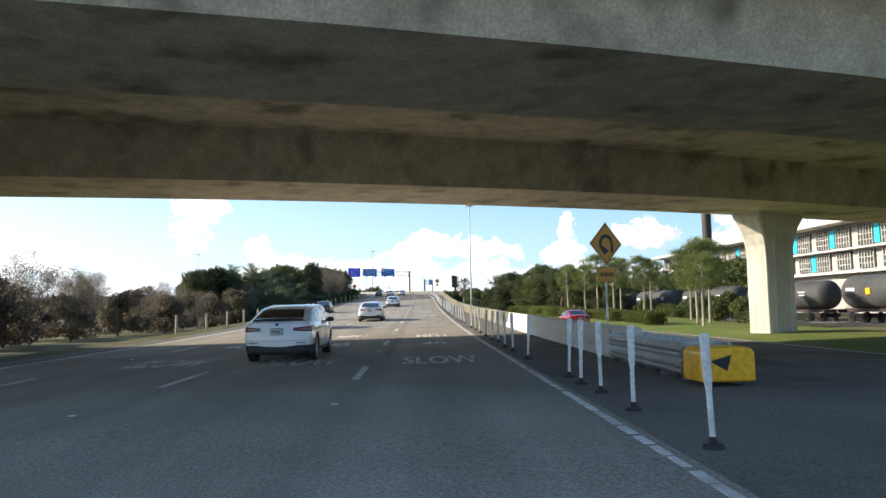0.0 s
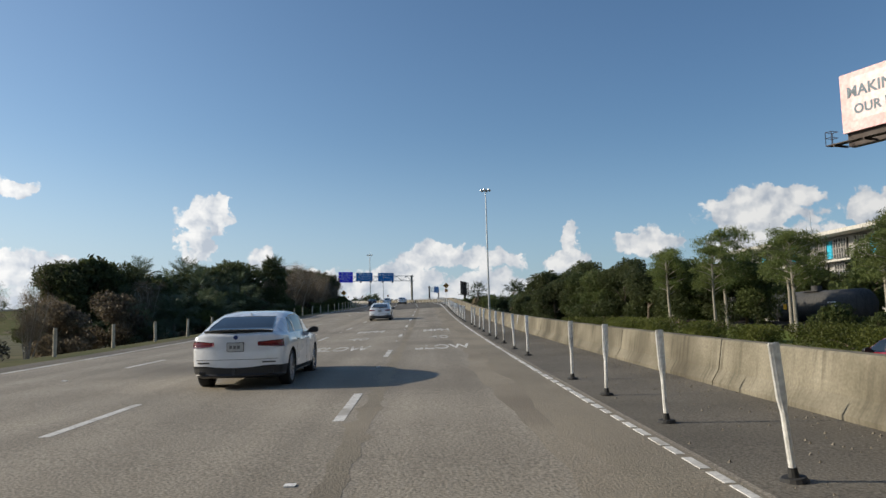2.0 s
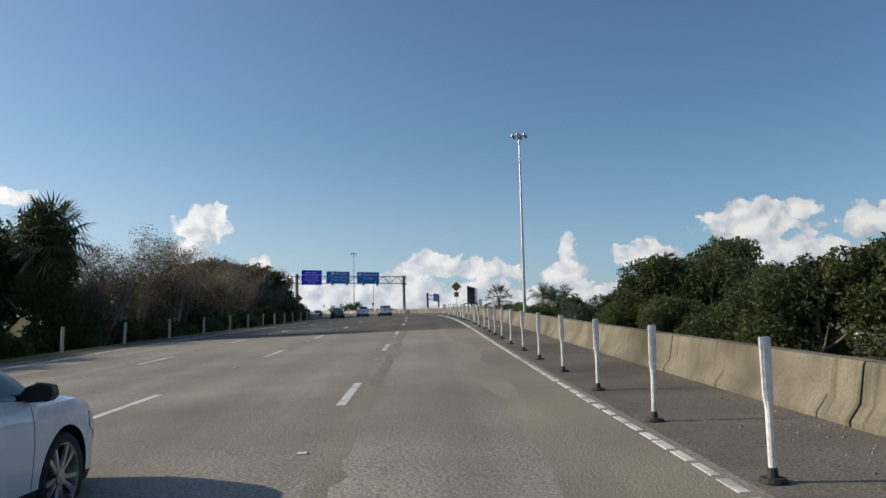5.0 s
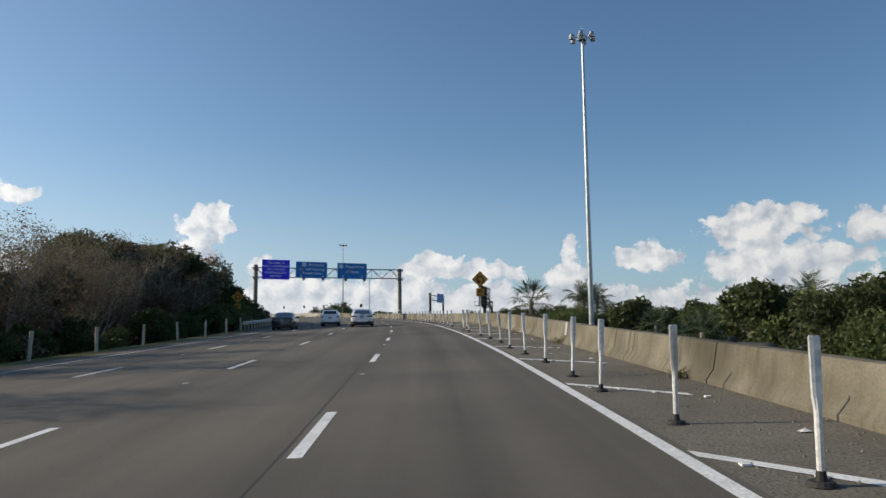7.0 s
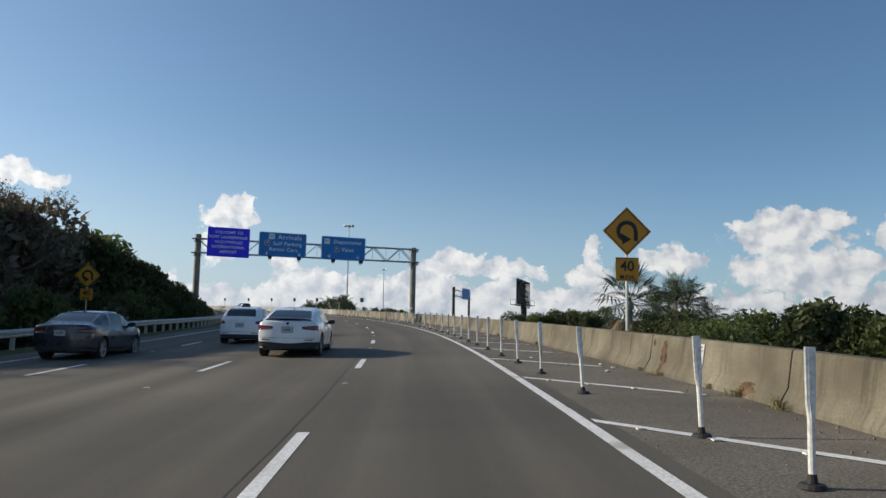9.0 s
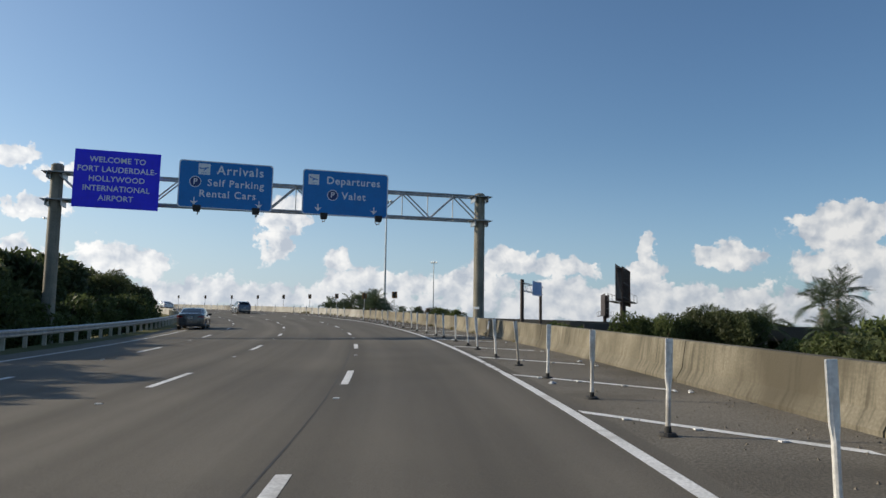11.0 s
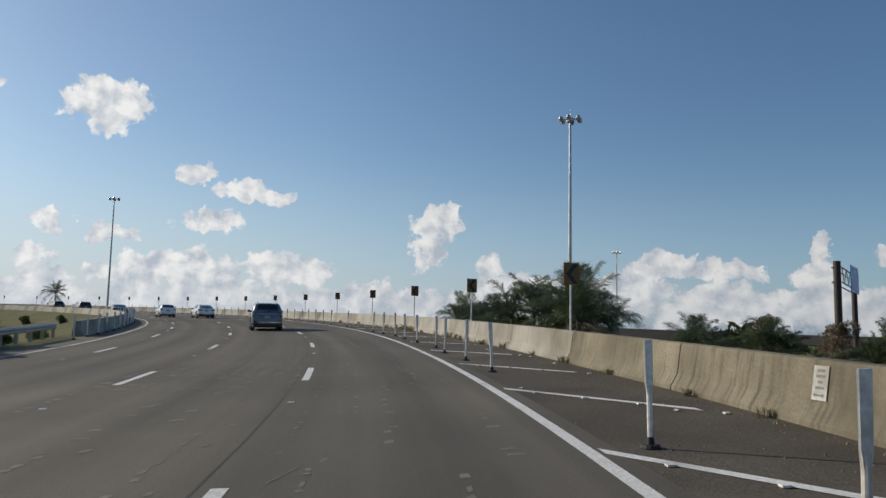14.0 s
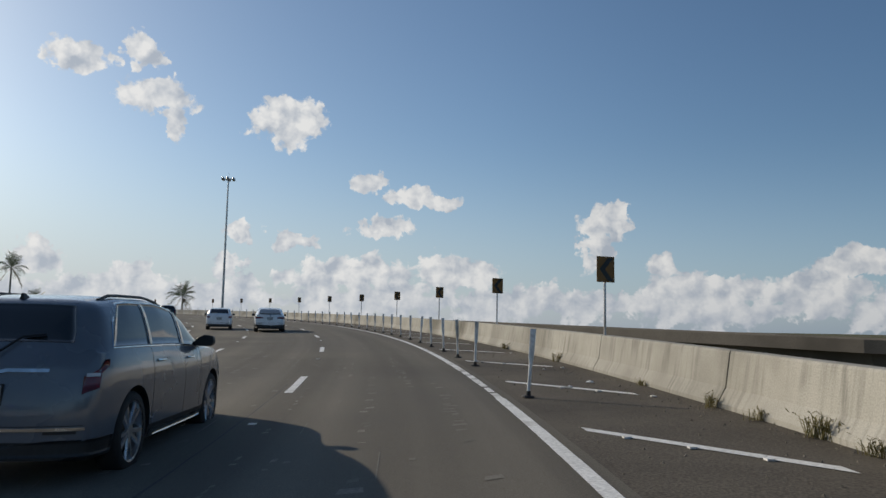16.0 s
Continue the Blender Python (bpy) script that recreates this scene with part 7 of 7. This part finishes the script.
WHITE = paintwork("white_paint", (0.74, 0.75, 0.76))
INKBLUE = paintwork("dark_blue_paint", (0.012, 0.016, 0.028))
JET = paintwork("black_paint", (0.008, 0.008, 0.009))
GREY = paintwork("dark_grey_paint", (0.05, 0.054, 0.058))
SLATE = paintwork("slate_blue_paint", (0.11, 0.125, 0.148))
CHERRY = paintwork("red_paint", (0.30, 0.012, 0.02))
BRIGHT_TAIL = surface("bright_red_lens", (0.24, 0.012, 0.014), (0.3, 0.016, 0.018), 3, 0.15, fine=4, space="obj", coat=0.5)
PLATE = surface("plate_white", (0.42, 0.43, 0.42), (0.5, 0.5, 0.48), 6, 0.5, fine=8, space="obj")
BAR_GREY = surface("plate_grey", (0.12, 0.12, 0.13), (0.16, 0.16, 0.16), 6, 0.5, fine=8, space="obj")
FASTBACK = [(0, 1.075), (0.16, 1.10), (0.34, 1.13), (0.7, 1.245), (1.15, 1.38), (1.7, 1.49), (2.3, 1.535), (2.8, 1.51), (3.2, 1.40), (3.9, 1.08), (4.3, 1.01), (4.8, 0.90), (5.09, 0.72)]
SEDAN = [(0, 1.02), (0.3, 1.055), (0.58, 1.075), (1.0, 1.24), (1.5, 1.40), (1.95, 1.45), (2.4, 1.445), (2.85, 1.35), (3.45, 1.02), (3.8, 0.95), (4.3, 0.84), (4.6, 0.66)]
HATCH = [(0, 0.98), (0.05, 1.03), (0.14, 1.14), (0.5, 1.38), (0.95, 1.47), (1.6, 1.51), (2.2, 1.48), (2.7, 1.36), (3.5, 1.02), (3.8, 0.96), (4.2, 0.82), (4.4, 0.66)]
BOXY = [(0, 1.06), (0.03, 1.12), (0.10, 1.22), (0.40, 1.55), (0.52, 1.62), (1.1, 1.68), (2.0, 1.69), (2.6, 1.62), (2.95, 1.52), (3.6, 1.17), (3.9, 1.12), (4.45, 1.0), (4.81, 0.78)]


def gt_extra(t, spot, skin, sheet):
    rows = []
    for k in range(5):
        rows.append([])
        for c in range(-10, 11):
            x = 0.066 * c
            p = spot(0.12, 15)
            y = 0.15 * (abs(x) / 0.66) ** 2.2
            rows[-1].append(Vector((x, p.y + y - 0.09 + 0.045 * k, 1.115 + 0.022 * math.sin(math.pi * (4 - k) / 8) - 0.02 * (abs(x) / 0.66) ** 4)))
    part("spoiler", sheet(rows, 0.012, 0.035, -1), TRIM, t, "black lip spoiler", smooth=True)
    y = skin(0, 1.0).y
    part("badge", Geo().tube((0, y + 0.02, 1.0), (0, y - 0.012, 1.0), 0.042, n=18), NAVY, t)
    for sx in (-1, 1):
        p = skin(0.62, 0.33, sx)
        part("exhaust", Geo().box(p.x - 0.09, p.y - 0.02, 0.30, p.x + 0.09, p.y + 0.1, 0.36), TRIM, t, "dark exhaust tip", bevel=0.012)


def cad_extra(t, spot, skin, sheet):
    part("chrome_bar", sheet([[skin(abs(c), z - 0.02 * (abs(c) < 0.1), 1 if c >= 0 else -1) for c in np.linspace(-0.5, 0.5, 13)] for z in (0.985, 1.015)], 0.014, 0.03, -1), CHROME, t, "chrome handle bar")
    part("chrome_bar", sheet([[skin(abs(c), z, 1 if c >= 0 else -1) for c in np.linspace(-0.8, 0.8, 17)] for z in (0.50, 0.525)], 0.014, 0.03, -1), CHROME, t, "chrome bumper strip")
    for sx in (-1, 1):
        bottom = [tuple(spot(y, 8.0, sx)) for y in np.linspace(0.50, 3.62, 12)]
        top = [tuple(spot(y, 11.35, sx)) for y in np.linspace(0.92, 2.98, 9)]
        part("window_trim", Geo().path(bottom, 0.012, 0.012, 6).path(top, 0.012, 0.012, 6).path([bottom[0], tuple(spot(0.66, 9.6, sx)), top[0]], 0.012, 0.012, 6), CHROME, t, "chrome window surround")
    part("wiper", Geo().path([tuple(skin(0.02, 1.06) + Vector((0, 0.0, 0.06))), tuple(spot(0.16, 14.2) + Vector((0, -0.03, 0))), tuple(spot(0.18, 13.4) + Vector((0, -0.03, 0)))], 0.012, 0.01, 5), TRIM, t)


TRAFFIC = "cars climbing the ramp"
fastback = car("hatchback", "white fastback hatchback with a black spoiler and dark glass", WHITE, 5.09, 1.90, FASTBACK, 0.99, (0.98, 4.05), seat(19.6, -3.75), 0.36, (0.185, 0.775), (0.40, 1.28), lamp=(0.80, 0.955, 0.42, 0.16), dark=0.46, plate=0.815, lean=0.07, extra=gt_extra)
sedan = car("sedan", "dark blue sedan with tinted windows", INKBLUE, 4.6, 1.80, SEDAN, 0.94, (0.95, 3.65), seat(86.0, -11.3), 0.33, (0.2, 0.75), (0.62, 1.45), lamp=(0.76, 0.93, 0.45, 0.22), dark=0.36, plate=0.78, lean=0.05)
estate = car("estate_car", "white hatchback with dark rear glass", WHITE, 4.4, 1.78, HATCH, 0.99, (0.85, 3.5), seat(44.2, -6.75), 0.32, (0.13, 0.78), (0.12, 0.72), lamp=(0.78, 1.02, 0.60, 0.18), dark=0.38, plate=0.76, lean=0.06)
suv = car("suv", "black sport utility vehicle seen far ahead", JET, 4.8, 1.94, BOXY, 1.08, (0.9, 3.75), seat(409.0, -8.5), 0.37, (0.10, 0.76), (0.10, 0.44), lamp=(0.80, 1.07, 0.66, 0.12), dark=0.52, plate=0.84, suv=True)
for src, places in ((fastback, ((55.7, -3.75), (103.1, -3.85), (199.8, -3.6), (361.7, -3.65))), (sedan, ((199.4, -9.9), (374.0, -11.0))), (estate, ((208.0, -6.6), (367.7, -6.75))), (suv, ((432.0, -5.2),))):
    tagged(src, group=TRAFFIC)
    for s, u in places:
        copy_thing(src, seat(s, u))
car("sedan", "dark grey sedan in the outer lane", GREY, 4.6, 1.82, SEDAN, 0.94, (0.98, 3.66), seat(266.9, -10.85), 0.34, (0.2, 0.75), (0.62, 1.45), lamp=(0.76, 0.93, 0.45, 0.22), dark=0.36, plate=0.78, lean=0.05)
car("suv", "slate blue sport utility vehicle with chrome trim", SLATE, 4.81, 1.90, BOXY, 1.11, (0.98, 3.84), seat(321.6, -2.9), 0.38, (0.11, 0.76), (0.12, 0.44), lamp=(0.80, 1.09, 0.76, 0.06), dark=0.42, plate=0.80, suv=True, roofrail=True, extra=cad_extra)
car("sedan", "red sedan on the frontage road", CHERRY, 4.6, 1.78, SEDAN, 0.94, (0.95, 3.6), Matrix.Translation((12.6, 57.5, GROUND + 0.2)) @ Matrix.Rotation(radians(2), 4, "Z"), 0.33, (0.2, 0.75), (0.62, 1.45), lamp=(0.76, 0.93, 0.45, 0.22), dark=0.36, plate=0.78)


# ---- weeds, litter and grit along the shoulder ----
WEED = foliage("dry_weeds", (0.13, 0.115, 0.045), (0.22, 0.19, 0.085), 0.25)
wr = random.Random(19)
tufts = []
for k in range(3):
    g = Geo()
    for i in range(70):
        a, ln = wr.uniform(0, 6.28), wr.uniform(0.12, 0.34)
        b0 = Vector((wr.gauss(0, 0.05), wr.gauss(0, 0.13), 0))
        d = Vector((math.cos(a), math.sin(a), 0))
        sd = Vector((-d.y, d.x, 0)) * 0.006
        m1 = b0 + d * ln * 0.3 + Vector((0, 0, ln * 0.75))
        e = b0 + d * ln * 0.75 + Vector((0, 0, ln * wr.uniform(0.6, 1.0)))
        g.add([b0 - sd, b0 + sd, m1 + sd, m1 - sd, e], [(0, 1, 2, 3), (3, 2, 4)])
        if i % 3 == 0:
            for _ in range(3):
                q = m1.lerp(e, wr.random())
                v = Vector((wr.uniform(-1, 1), wr.uniform(-1, 1), wr.uniform(-0.3, 1))) * 0.035
                g.add([q, q + v + sd * 2, q + v * 1.7, q + v - sd * 2], [(0, 1, 2, 3)])
    t = thing("weed_tuft", "dry tuft of weeds at the foot of the barrier", "weed", Matrix.Identity(4), "weeds along the barrier")
    part("weed", g, WEED, t)
    tufts.append(t)
spots = [152.4, 158.5, 163.9, 176.1, 182.2, 188.0, 190.6, 194.4, 206.6, 216, 231, 246, 255.4, 261.0, 267.5, 273.7, 276.5, 279.8, 285.9, 288.2, 292.0, 295.1, 298.1, 301.5, 304.2, 307.0, 310.3, 313.0, 316.4, 318.8, 319.9, 321.0, 321.4, 322.1, 323.1, 324.4, 325.7, 328.6, 334.7, 341, 193.1, 189.4, 252.4, 269.3, 308.2, 309.2]
for s in spots:
    ob = copy_thing(tufts[wr.randrange(3)], seat(s, foot(s) - wr.uniform(0.0, 0.12), 0.0, wr.uniform(0, 360)))
    k = wr.uniform(0.45, 1.1) * (1.25 if 318 < s < 326 else 0.95 if s > 285 else 0.7)
    ob.scale = (k, k * wr.uniform(0.9, 1.5), k)
for t in tufts:
    for o in (*t.children_recursive, t):
        bpy.data.objects.remove(o)
scrap = thing("litter", "small crumpled white scrap lying on the shoulder", "litter", seat(147.2, 3.9, 0.004), "litter on the shoulder")
part("scrap", Geo().add([(-0.06, -0.04, 0.0), (0.05, -0.05, 0.008), (0.08, 0.02, 0.0), (0.02, 0.05, 0.022), (-0.07, 0.03, 0.004), (0.0, 0.0, 0.035), (0, 0, -0.002)], [(0, 1, 5), (1, 2, 5), (2, 3, 5), (3, 4, 5), (4, 0, 5), (1, 0, 6), (2, 1, 6), (3, 2, 6), (4, 3, 6), (0, 4, 6)]), WHITE_PLASTIC, scrap)
for i in range(46):
    s = wr.uniform(150, 345)
    ob = copy_thing(scrap, seat(s, wr.uniform(2.6, foot(s) - 0.1), 0.004, wr.uniform(0, 360)))
    k = wr.uniform(0.5, 1.4)
    ob.scale = (k, k, k)
g = Geo()
for i in range(5200):
    s = wr.uniform(20, 345)
    w = foot(s)
    u = w - 0.04 - abs(wr.gauss(0, 0.55)) if i % 3 else wr.uniform(2.5, w)
    if u < 2.5:
        continue
    p = at(s, u, 0.0)
    k = wr.uniform(0.008, 0.026)
    a = wr.uniform(0, 6.28)
    c, d = math.cos(a) * k, math.sin(a) * k
    g.add([(p.x + c, p.y + d, p.z - 0.006), (p.x - d, p.y + c, p.z - 0.006), (p.x - c, p.y - d, p.z - 0.006), (p.x + d, p.y - c, p.z - 0.006), (p.x + d * 0.3, p.y, p.z + k * 0.9)], [(0, 1, 4), (1, 2, 4), (2, 3, 4), (3, 0, 4)])
tagged(part("grit", g, surface("grit_stone", (0.10, 0.088, 0.068), (0.23, 0.205, 0.165), 40, 0.9, fine=60, spec=0.2, island=0.5)), "loose grit and pebbles scattered on the shoulder", "grit", kind="stuff")
